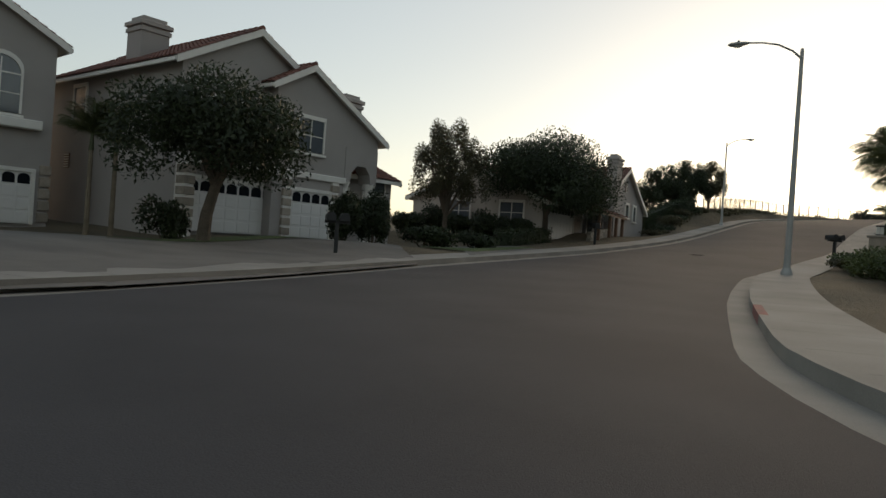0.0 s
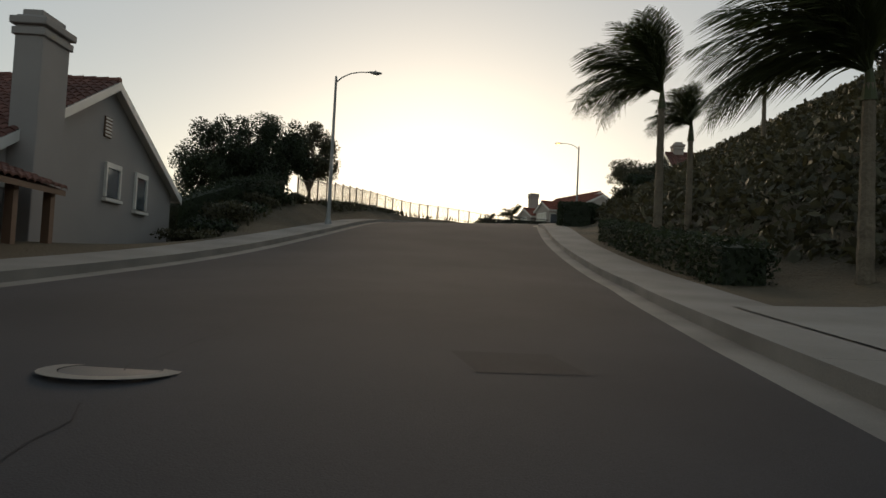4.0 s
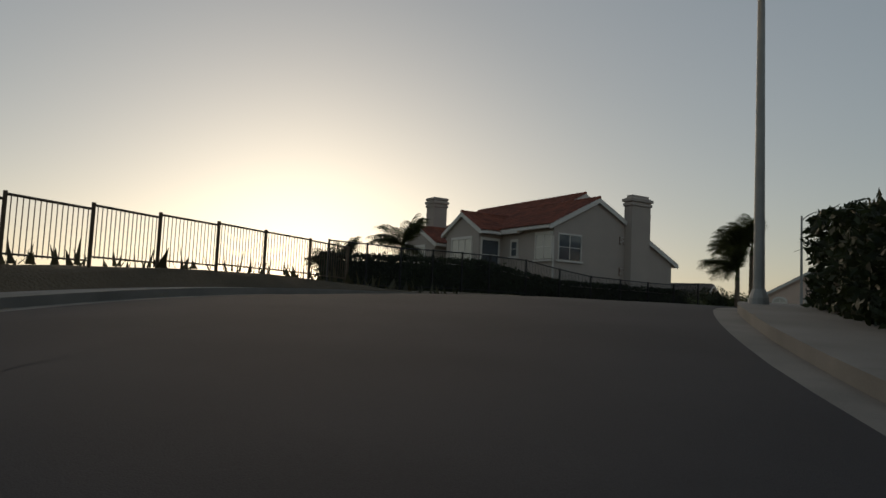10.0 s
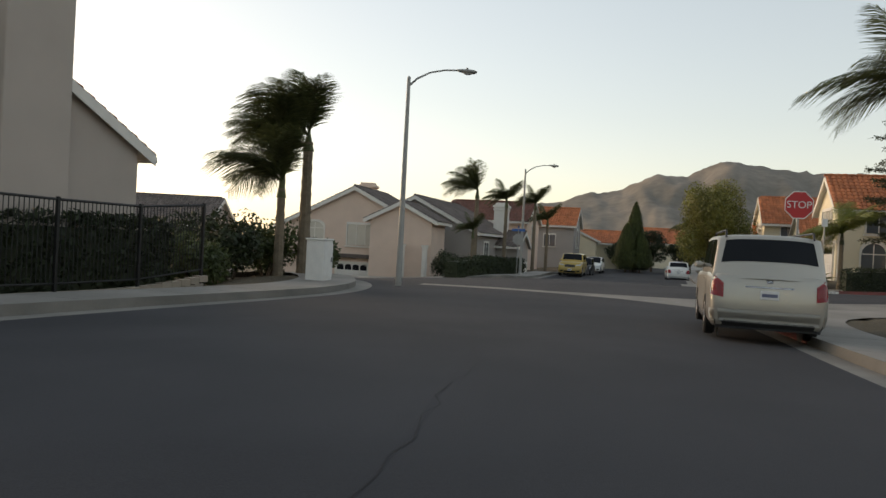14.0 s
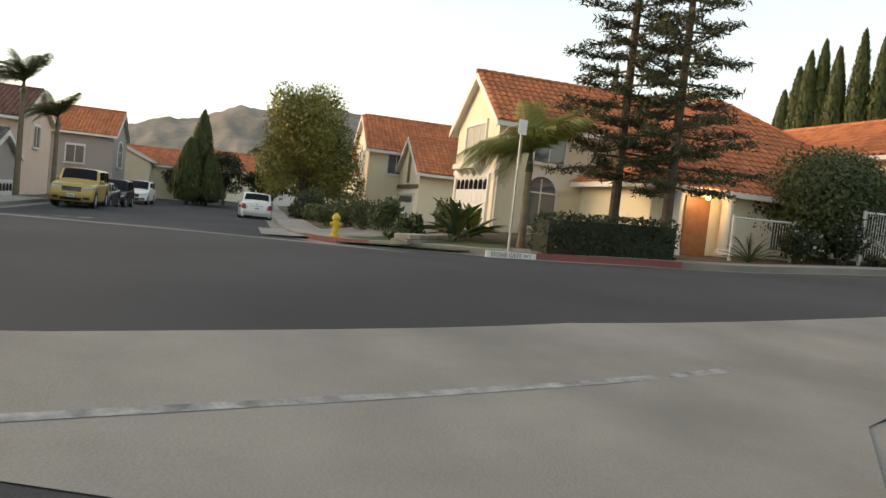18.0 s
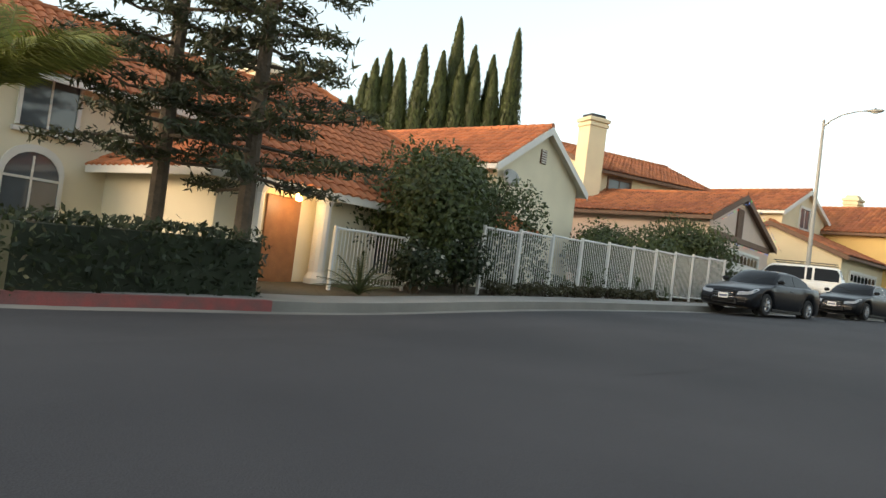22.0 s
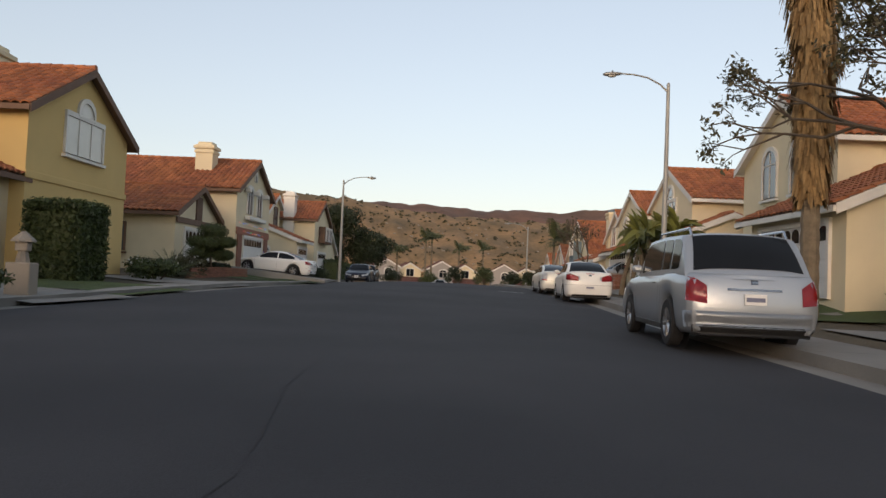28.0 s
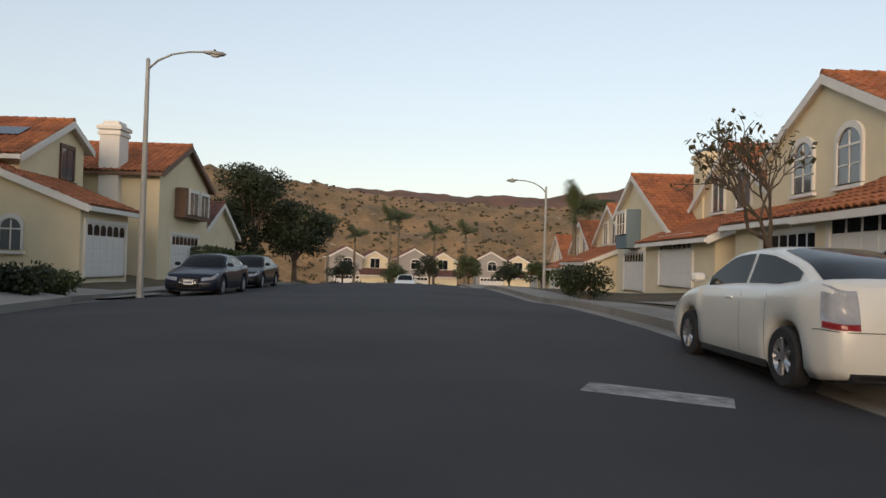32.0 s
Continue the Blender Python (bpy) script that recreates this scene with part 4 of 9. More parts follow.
def palm(name, x, y, height, frond, m, label, seed, trunk=0.16, fronds=18, wind=(0, 0), z=None, skirt=0.0, bulge=0.0, lean=0.0, group="palms", broad=False):
    """A feather palm; wind: the way (x, y) in which it blows the fronds. skirt: metres of dead thatch under the crown."""
    rng = np.random.default_rng(seed)
    z = gz(x, y) if z is None else z
    t = thing(name, pose(x, y, z), label, "palm tree", group)
    bm = B()
    n = max(6, int(height / 0.25))
    pts, rad = [], []
    for k in range(n + 1):
        q = k / n
        pts.append((lean * q * q, 0, height * q - 0.2))
        rad.append(trunk * (1.15 - 0.35 * q + bulge * math.exp(-((q - 0.92) / 0.06) ** 2)) * (1.06 if k % 2 else 0.96))
    tube(bm, pts, rad, 9)
    part("trunk", bm, PALMBARK, t)
    top = Vector((lean, 0, height - 0.25))
    if skirt:
        nn = int(1500 * skirt / 2)
        zz = height - 0.3 - skirt * rng.random(nn)
        a = rng.uniform(0, 2 * math.pi, nn)
        fall = (zz - height + skirt) / skirt
        lump = np.array([noise.noise((3 * math.cos(b), 3 * math.sin(b), c * 1.3)) for b, c in zip(a, zz)])
        rr = trunk * 1.1 + (0.12 + 0.4 * rng.random(nn)) * (0.35 + 0.75 * fall) * (1 + 0.9 * lump)
        c = np.column_stack([lean + rr * np.cos(a), rr * np.sin(a), zz])
        down = np.column_stack([0.22 * np.cos(a), 0.22 * np.sin(a), -np.ones(nn)]) * rng.uniform(0.2, 0.5, (nn, 1))
        side = np.column_stack([-np.sin(a), np.cos(a), 0 * a]) * 0.05
        v = np.stack([c - side, c + side, c + side * 0.4 + down, c - side * 0.4 + down], 1).reshape(-1, 3)
        from_arrays("dead_fronds", v, np.arange(4 * nn).reshape(-1, 4).tolist(), THATCH, t)
    crown = part("crown", tube(B(), [top - Vector((0, 0, 0.3)), top + Vector((0, 0, 0.5))], [trunk * 1.1, 0.04], 8), LEAF_PALM, t)
    wx, wy = wind
    wa = math.atan2(wy, wx)
    fronds = max(fronds, 20) if fronds else 0
    for k in range(fronds):
        a = 2 * math.pi * k * 0.382
        up = 0.0 + 1.3 * ((k * 0.618) % 1.0)
        blown = math.hypot(wx, wy)
        if blown:
            da = (wa - a + math.pi) % (2 * math.pi) - math.pi
            a += da * 0.62 * blown
            up *= 0.8
        droop = 0.25 + 0.55 * ((k * 0.618) % 1.0) + rng.uniform(-0.08, 0.08)
        lf = frond * rng.uniform(0.8, 1.1)
        v, f = blade_mesh(lf, droop, rng, 0.32) if broad else frond_mesh(lf, droop, rng, wind=rng.uniform(-0.4, 0.4))
        e = Euler((rng.uniform(-0.5, 0.5), -(0.95 - up * 0.75), a)).to_matrix()
        R = np.array(e)
        vv = np.array(v) @ R.T + np.array(top + Vector((0, 0, 0.25)))
        from_arrays("frond", vv, f, m, crown)
    return t


def fan_bush(name, x, y, h, label, seed, n=22, m=None, category="plant", broad=False, z=None):
    """A rosette of stiff blades."""
    rng = np.random.default_rng(seed)
    z = gz(x, y) if z is None else z
    t = thing(name, pose(x, y, z), label, category)
    for k in range(n):
        a, el = 2 * math.pi * k * 0.382, rng.uniform(0.25, 1.35)
        v, f = blade_mesh(h * rng.uniform(0.8, 1.2), 0.35, rng) if broad else frond_mesh(h * rng.uniform(0.9, 1.2), 0.3, rng, 12, 0.4)
        R = np.array(Euler((0, -(el - 0.4), a)).to_matrix())
        from_arrays("blade", np.array(v) @ R.T, f, m or LEAF_PALM, t)
    return t


def fan_leaf(r, rng, n=13):
    """One fan palm leaf towards +x: a stalk and pleated fingers."""
    verts = [(0, -0.02, 0), (0, 0.02, 0), (0.55 * r, 0.015, 0.08 * r), (0.55 * r, -0.015, 0.08 * r)]
    faces = [(0, 1, 2, 3)]
    for k in range(n):
        a = (k - (n - 1) / 2) / (n - 1) * 3.6
        L = r * 0.62 * (1 - 0.12 * abs(a)) * rng.uniform(0.85, 1.1)
        c, s = math.cos(a), math.sin(a)
        b = len(verts)
        o = np.array([0.55 * r, 0, 0.08 * r])
        w = np.array([-s, c, 0]) * 0.07 * r
        m = o + np.array([c, s, 0.1]) * L * 0.6
        verts += [o, m - w, m + w, o + np.array([c, s, -rng.uniform(0.1, 0.5)]) * L]
        faces += [(b, b + 1, b + 2), (b + 1, b + 3, b + 2)]
    return verts, faces


def fan_palm(name, x, y, height, label, seed, trunk=0.22, skirt=6.5, leaf=1.75, n=64, lean=0.0):
    """A tall fan palm: dead leaves hang down its trunk as a skirt, a small dense crown above."""
    t = palm(name, x, y, height, 0.3, LEAF_PALM, label, seed, trunk, 0, skirt=skirt, lean=lean)
    rng = np.random.default_rng(seed + 1)
    crown_ob = [o for o in t.children if o.name.startswith("crown")][0]
    top = np.array([lean, 0, height])
    for k in range(n):
        v, f = fan_leaf(leaf * rng.uniform(0.8, 1.1), rng)
        el = 1.35 - 2.3 * ((k * 0.618) % 1.0)
        R = np.array(Euler((rng.uniform(-0.6, 0.6), -el, 2.4 * k)).to_matrix())
        from_arrays("fan_leaf", np.array(v) @ R.T + top + (0, 0, 0.5 * (1 - k / n)), f, LEAF_PALM if el > -0.45 else THATCH, crown_ob)
    return t


def bare_tree(name, x, y, height, spread, label, seed, leaves=600, m=None):
    """A tree in thin leaf: limbs that fork five times down to twigs."""
    rng = np.random.default_rng(seed)
    t = thing(name, pose(x, y, gz(x, y)), label, "tree")
    limbs, tips = B(), []

    def grow(p, d, length, r, level_):
        mid = p + d * length * 0.5 + Vector(rng.normal(size=3)) * length * 0.05
        end = p + d * length + Vector(rng.normal(size=3)) * length * 0.06
        tube(limbs, [p, mid, end], [max(r, 0.014), max(r * 0.85, 0.012), max(r * 0.68, 0.009)], 6 if level_ < 2 else 4, cap=False)
        if level_ == 5:
            tips.append((tuple(end), tuple(d)))
            return
        for k in range(3 if level_ < 4 else 2):
            a, b = 2 * math.pi * (k / 3 + rng.random()), rng.uniform(0.3, 0.75)
            side = d.orthogonal().normalized()
            side.rotate(Matrix.Rotation(a, 3, d))
            e = (d * math.cos(b) + side * math.sin(b) + Vector((0, 0, 0.12))).normalized()
            e = Vector((e.x * spread, e.y * spread, e.z)).normalized()
            grow(end, e, length * rng.uniform(0.62, 0.86), r * 0.6, level_ + 1)

    grow(Vector((0, 0, -0.2)), Vector((0.05, 0, 1)), height * 0.24, height * 0.018, 0)
    part("trunk", limbs, BARK, t)
    pick = rng.choice(len(tips), leaves)
    c = np.array([tips[i][0] for i in pick]) + rng.normal(size=(leaves, 3)) * 0.12
    u = rng.normal(size=(leaves, 3)) * 0.04
    w = rng.normal(size=(leaves, 3)) * 0.03
    v = np.stack([c - u, c + w, c + u, c - w], 1).reshape(-1, 3)
    from_arrays("leaf_sprays", v, np.arange(4 * leaves).reshape(-1, 4).tolist(), m or LEAF_OLIVE, t)
    return t


def pine(name, x, y, height, label, seed, z=None):
    rng = np.random.default_rng(seed)
    z = gz(x, y) if z is None else z
    t = thing(name, pose(x, y, z), label, "pine tree", "pines on the corner")
    bm = B()
    tube(bm, [(0, 0, -0.3), (0.05, 0, height * 0.5), (0, 0.05, height)], [0.18, 0.12, 0.03], 9)
    verts, faces = [], []
    for k in range(int(height * 7)):
        q = 0.15 + 0.85 * k / (height * 7)
        zz = height * q
        L = (2.5 * (1 - q) ** 0.75 + 0.25) * rng.uniform(0.7, 1.12)
        a = k * 2.399
        end = np.array([L * math.cos(a), L * math.sin(a), zz + L * rng.uniform(-0.12, 0.2)])
        tube(bm, [(0, 0, zz), tuple(end * (0.5, 0.5, 0) + (0, 0, zz - 0.03 * L)), tuple(end)], [0.045, 0.03, 0.008], 4)
        nn = int(110 * L) + 24
        s = rng.uniform(0.3, 1.05, nn)[:, None]
        c = np.array([0, 0, zz]) + (end - (0, 0, zz)) * s + rng.normal(size=(nn, 3)) * (0.14, 0.14, 0.07)
        u = (end - (0, 0, zz)) / L * 0.5 + rng.normal(size=(nn, 3)) * 0.55
        u /= np.linalg.norm(u, axis=1)[:, None]
        w = np.cross(u, rng.normal(size=(nn, 3)))
        w /= np.linalg.norm(w, axis=1)[:, None]
        h = 0.105 * rng.uniform(0.7, 1.3, (nn, 1))
        v = np.stack([c - u * h, c + w * h * 0.22, c + u * h, c - w * h * 0.22], 1).reshape(-1, 3)
        b = len(verts)
        verts += v.tolist()
        faces += (np.arange(4 * nn).reshape(-1, 4) + b).tolist()
    part("trunk", bm, BARK, t)
    from_arrays("needles", verts, faces, LEAF_PINE, t)
    return t


def cypress(name, x, y, height, r, label, seed, z=None, n=6000):
    rng = np.random.default_rng(seed)
    z = gz(x, y) if z is None else z
    t = thing(name, pose(x, y, z), label, "cypress tree", "row of cypresses")
    part("trunk", tube(B(), [(0, 0, -0.3), (0, 0, height * 0.6)], [0.14, 0.05], 6), BARK, t)
    q = rng.random(n) ** 1.1
    prof = np.clip(1.0 - q, 0.0, 1) ** 0.62 * np.clip(q * 6 + 0.35, 0, 1)
    rr = r * prof * rng.uniform(0.72, 1.12, n)
    a = rng.uniform(0, 2 * math.pi, n)
    c = np.column_stack([rr * np.cos(a), rr * np.sin(a), 0.4 + (height - 0.4) * q])
    u = np.column_stack([0.25 * np.cos(a), 0.25 * np.sin(a), np.ones(n)]) + 0.2 * rng.normal(size=(n, 3))
    w = np.column_stack([-np.sin(a), np.cos(a), 0 * a])
    h = 0.19 * rng.uniform(0.7, 1.3, (n, 1))
    v = np.stack([c - u * h, c + w * h * 0.4, c + u * h, c - w * h * 0.4], 1).reshape(-1, 3)
    from_arrays("foliage", v, np.arange(4 * n).reshape(-1, 4).tolist(), LEAF_CYP, t)
    # solid cone in a darker green stands in for shade between the sprays
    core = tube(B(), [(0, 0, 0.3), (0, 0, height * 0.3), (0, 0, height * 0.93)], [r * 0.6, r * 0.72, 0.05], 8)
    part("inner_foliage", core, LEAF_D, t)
    return t


# ---- fences ----
def iron_fence(name, pts, h, m, label, panel=2.4, gap=0.13, up=0.0, stepped=True, bar=0.011, post=0.035, cat="fence", base_wall=None):
    """Panels of upright bars between posts along a line of places, each panel level or sloping with the land."""
    x0, y0 = pts[0]
    z0 = gz(x0, y0)
    t = thing(name, pose(x0, y0, z0), label, cat)
    line = []
    for (xa, ya), (xb, yb) in zip(pts, pts[1:]):
        k = max(1, round(math.dist((xa, ya), (xb, yb)) / panel))
        line += [(xa + (xb - xa) * i / k, ya + (yb - ya) * i / k) for i in range(k)]
    line.append(pts[-1])
    bar_mesh = bpy.data.meshes.new("bar")
    tmp = tube(B(), [(0, 0, 0.08), (0, 0, h)], bar, 5)
    tmp.to_mesh(bar_mesh)
    tmp.free()
    bar_mesh.materials.append(m)
    for i, ((xa, ya), (xb, yb)) in enumerate(zip(line, line[1:])):
        za, zb = gz(xa, ya) - z0 + up, gz(xb, yb) - z0 + up
        tilt = 0.0
        if stepped:
            mid = (za + zb) / 2
            ra, rb = mid + 0.25 * (za - mid), mid + 0.25 * (zb - mid)
        else:
            ra, rb = za, zb
        ax, ay, bx, by = xa - x0, ya - y0, xb - x0, yb - y0
        part("post", boxed(ax - post, ax + post, ay - post, ay + post, za - 0.3, max(ra, za) + h + 0.06), m, t)
        part("rail", tube(B(), [(ax, ay, ra + h), (bx, by, rb + h)], 0.03, 4), m, t)
        part("rail", tube(B(), [(ax, ay, ra + 0.12), (bx, by, rb + 0.12)], 0.022, 4), m, t)
        L = math.dist((xa, ya), (xb, yb))
        nb = int(L / gap)
        for k in range(1, nb):
            q = k / nb
            o = new("bar", bar_mesh)
            o.parent = t
            o.location = (ax + (bx - ax) * q, ay + (by - ay) * q, ra + (rb - ra) * q)
    lx, ly = line[-1]
    part("post", boxed(lx - x0 - post, lx - x0 + post, ly - y0 - post, ly - y0 + post, gz(lx, ly) - z0 + up - 0.3, gz(lx, ly) - z0 + up + h + 0.06), m, t)
    return t


def low_wall(name, pts, h, m, label, thick=0.25, course=0.2, block=0.4, up=0.0, kind="structure"):
    """A wall of blocks along a line; every block stands a little proud of its joints."""
    x0, y0 = pts[0]
    z0 = gz(x0, y0)
    w = new(name, None)
    w.matrix_world = pose(x0, y0, z0)
    tagged(w, label, "wall", kind=kind)
    core = B()
    rng = random.Random(5)
    me = None
    for (xa, ya), (xb, yb) in zip(pts, pts[1:]):
        L = math.dist((xa, ya), (xb, yb))
        ang = math.atan2(yb - ya, xb - xa)
        n = max(1, round(L / block))
        rows = max(1, round(h / course))
        for i in range(n):
            for r in range(rows):
                q = (i + 0.5 + (0.5 if r % 2 else 0)) / n
                if q > 1:
                    continue
                px, py = xa + (xb - xa) * q, ya + (yb - ya) * q
                if me is None:
                    b = boxed(-L / n / 2 + 0.008, L / n / 2 - 0.008, -thick / 2, thick / 2, 0.006, course - 0.006, 0.012)
                    me = bpy.data.meshes.new("block")
                    b.to_mesh(me); b.free()
                    me.materials.append(m)
                o = new("block", me)
                o.parent = w
                o.matrix_local = pose(px - x0, py - y0, gz(px, py) - z0 + up + r * course - 0.05, 0, 0, math.degrees(ang) + rng.uniform(-0.4, 0.4))
    return w


# ---- cars ----
def wheel(parent, x, y, r, side, w=0.2):
    """side: +1 for the car's left (+y)."""
    tb = B()
    prof = [(-w / 2, r * 0.62), (-w / 2, r * 0.93), (-w / 2 + 0.03, r), (w / 2 - 0.03, r), (w / 2, r * 0.93), (w / 2, r * 0.62)]
    rings = []
    for k in range(24):
        a = 2 * math.pi * k / 24
        rings.append([tb.verts.new((q * math.cos(a), u, q * math.sin(a))) for u, q in prof])
    for a, b in zip(rings, rings[1:] + rings[:1]):
        for i in range(len(prof) - 1):
            tb.faces.new((a[i], a[i + 1], b[i + 1], b[i]))
    ty = part("wheel", tb, RUBBER, parent)
    ty.location = (x, y, r)
    rim = B()
    o = side * (w / 2 - 0.03)
    bmesh.ops.create_circle(rim, cap_ends=True, radius=r * 0.63, segments=24, matrix=Matrix.Translation((0, side * 0.02, 0)) @ Matrix.Rotation(math.pi / 2, 4, "X"))
    part("brake_disc", rim, TRIMBLACK, ty)
    sp = B()
    for k in range(10):
        a = 2 * math.pi * (k // 2 * 2 + (0.35 if k % 2 else -0.35)) / 10
        b2 = 2 * math.pi * (k // 2 * 2) / 10
        tube(sp, [(0.06 * math.cos(b2), o, 0.06 * math.sin(b2)), (r * 0.6 * math.cos(a), o + side * 0.01, r * 0.6 * math.sin(a))], [0.03, 0.02], 5)
    ring = B()
    part("spokes", sp, RIM, ty)
    for k in range(24):
        a, b2 = 2 * math.pi * k / 24, 2 * math.pi * (k + 1) / 24
        v = [ring.verts.new((q * math.cos(c), o + side * e, q * math.sin(c))) for c, q, e in ((a, r * 0.57, -0.02), (b2, r * 0.57, -0.02), (b2, r * 0.65, 0.022), (a, r * 0.65, 0.022))]
        ring.faces.new(v)
    part("rim", ring, RIM, ty)
    part("hub_cap", tube(B(), [(0, o - side * 0.03, 0), (0, o + side * 0.02, 0)], 0.06, 10), RIM, ty)


def car(x, y, heading, paint_m, label, kind="sedan", z=None, group="parked cars", category="car", extra=()):
    """A parked car, its nose to local +x. Body and cabin are lofted from smoothed side profiles; lamps and glass lie on their surfaces."""
    S = {  # length, width, wheel radius, front and rear axle, then points of (x from nose, bonnet or deck height); cabin: x of screen foot, roof front, roof back, tail foot
        "sedan": (4.75, 1.82, 0.33, 0.92, 3.72, [(0, 0.62), (0.1, 0.70), (0.9, 0.87), (1.5, 0.97), (3.9, 1.03), (4.55, 1.05), (4.75, 1.0)], (1.2, 2.05, 3.3, 4.3), 1.45),
        "compact": (4.5, 1.7, 0.32, 0.88, 3.5, [(0, 0.6), (0.1, 0.69), (0.9, 0.88), (1.4, 0.96), (3.7, 1.02), (4.3, 1.05), (4.5, 1.01)], (1.15, 1.95, 3.1, 4.0), 1.44),
        "suv": (4.9, 1.92, 0.37, 0.9, 3.82, [(0, 0.78), (0.1, 0.88), (0.9, 1.05), (1.5, 1.12), (4.0, 1.15), (4.7, 1.14), (4.9, 1.1)], (1.3, 2.05, 4.2, 4.84), 1.78),
        "bigsuv": (5.3, 2.02, 0.4, 0.95, 3.98, [(0, 0.85), (0.1, 1.0), (0.9, 1.18), (1.5, 1.22), (4.5, 1.25), (5.15, 1.24), (5.3, 1.2)], (1.4, 2.1, 4.95, 5.26), 1.98),
        "hatch": (4.46, 1.75, 0.32, 0.9, 3.6, [(0, 0.58), (0.1, 0.7), (0.8, 0.92), (1.2, 1.0), (3.5, 1.07), (4.2, 1.14), (4.36, 1.12), (4.46, 1.05)], (0.9, 1.95, 3.0, 4.36), 1.5),
        "coupe": (4.97, 1.9, 0.36, 0.98, 3.93, [(0, 0.6), (0.1, 0.69), (0.9, 0.86), (1.5, 0.96), (3.9, 1.03), (4.75, 1.07), (4.97, 1.03)], (1.2, 2.2, 3.35, 4.5), 1.46),
        "pickup": (5.3, 1.9, 0.37, 0.95, 4.15, [(0, 0.85), (0.1, 0.97), (0.9, 1.1), (1.5, 1.15), (3.6, 1.18), (5.2, 1.18), (5.3, 1.16)], (1.4, 2.1, 3.3, 3.7), 1.78),
        "jeep": (4.5, 1.9, 0.4, 0.85, 3.55, [(0, 0.95), (0.08, 1.08), (0.9, 1.15), (1.4, 1.18), (4.0, 1.2), (4.42, 1.2), (4.5, 1.18)], (1.4, 1.8, 4.25, 4.46), 1.85),
    }[kind]
    L, W, wr, fa, ra, prof, cab, H = S
    z = rz(x, y) if z is None else z
    t = thing("car", pose(x, y, z, 0, 0, heading), label, category, group)
    low_car = kind in ("sedan", "compact", "hatch", "coupe")
    clear = 0.17 if low_car else 0.26
    c0, c1, c2, c3 = cab
    us = np.arange(-0.6, L + 0.6, 0.02)

    def soft_curve(pts, width):
        k = max(3, int(width / 0.02) | 1)
        v = np.interp(us, [p[0] for p in pts], [p[1] for p in pts])
        for _ in range(2):
            v = np.convolve(np.pad(v, k // 2, mode="edge"), np.ones(k) / k, "valid")
        return v

    deck = soft_curve(prof, 0.18)
    hz = lambda u: float(np.interp(u, us, deck))
    lift = 0.52 if kind != "hatch" else 0.56
    roof = soft_curve([(-1, hz(c0) - 0.35), (c0 - 0.35, hz(c0) - 0.3), (c0, hz(c0) - 0.02), (c0 + (c1 - c0) * 0.5, hz(c0) + (H - hz(c0)) * lift), (c1, H - 0.02), ((c1 + c2) / 2, H + 0.02), (c2, H - 0.01),
                       (c2 + (c3 - c2) * 0.5, hz(c3) + (H - hz(c3)) * (0.6 if low_car else 0.56)), (c3, hz(c3) - 0.02), (c3 + 0.4, hz(c3) - 0.3)], 0.2 if low_car else 0.12)
    zt = lambda u: float(np.interp(u, us, roof))
    F = [0, 0.1, 0.3, 0.55, 0.8, 0.93, 1.0]
    SH = [0.9, 0.972, 0.995, 1.0, 0.985, 0.955, 0.9]

    def plan(u):
        e = max(0.0, min(u, L - u))
        return W / 2 * (1 - (0.12 if low_car else 0.05) * max(0, 1 - e / 0.6) ** 2 - 0.07 * max(0, 1 - e / 0.12) ** 2)

    def skin(u, f, s, low=None):
        """A point of the body's flank: u from the nose, f from the sill 0 to the shoulder 1."""
        e = min(u, L - u)
        lo = clear + 0.05 * max(0, 1 - e / 0.3) if low is None else low
        top = hz(u)
        tuck = (0.13 if u < L / 2 else 0.09) * ((f - 0.42) / 0.58) ** 2 * max(0, 1 - e / 0.4) ** 2
        xx = L / 2 - u
        return Vector((xx - math.copysign(tuck, xx), s * plan(u) * float(np.interp(f, F, SH)), lo + f * (top - lo)))

    def skin_z(u, zz, s):
        e = min(u, L - u)
        lo = clear + 0.05 * max(0, 1 - e / 0.3)
        return skin(u, min(1, max(0, (zz - lo) / (hz(u) - lo))), s)

    stations = sorted(set([round(q, 3) for q in list(np.arange(0, L, 0.16)) + [0.02, 0.05, 0.09, 0.14, 0.22, L - 0.22, L - 0.14, L - 0.09, L - 0.05, L - 0.02, L]
                           + [a + d for a in (fa, ra) for d in np.linspace(-wr - 0.055, wr + 0.055, 11)]]))
    bm = B()
    rings = []
    for u in stations:
        low = clear + 0.05 * max(0, 1 - min(u, L - u) / 0.3)
        for a in (fa, ra):  # wheel arches
            d = abs(u - a)
            if d < wr + 0.056:
                low = max(low, wr + math.sqrt(max(0, (wr + 0.056) ** 2 - d * d)) * 0.98)
        low = min(low, hz(u) - 0.15)
        flank = [skin(u, f, 1, low) for f in F]
        x_, w_ = flank[-1].x, flank[-1].y
        half = flank + [Vector((x_, w_ * q, hz(u) + a)) for q, a in ((0.85, 0.012), (0.5, 0.025))]
        rings.append([bm.verts.new((p.x, -p.y, p.z)) for p in half] + [bm.verts.new((x_, 0, hz(u) + 0.03))] + [bm.verts.new(p) for p in half[::-1]])
    for a, b in zip(rings, rings[1:]):
        for k in range(len(a) - 1):
            bm.faces.new((a[k], a[k + 1], b[k + 1], b[k]))
        bm.faces.new((a[-1], a[0], b[0], b[-1]))
    bow = 0.05
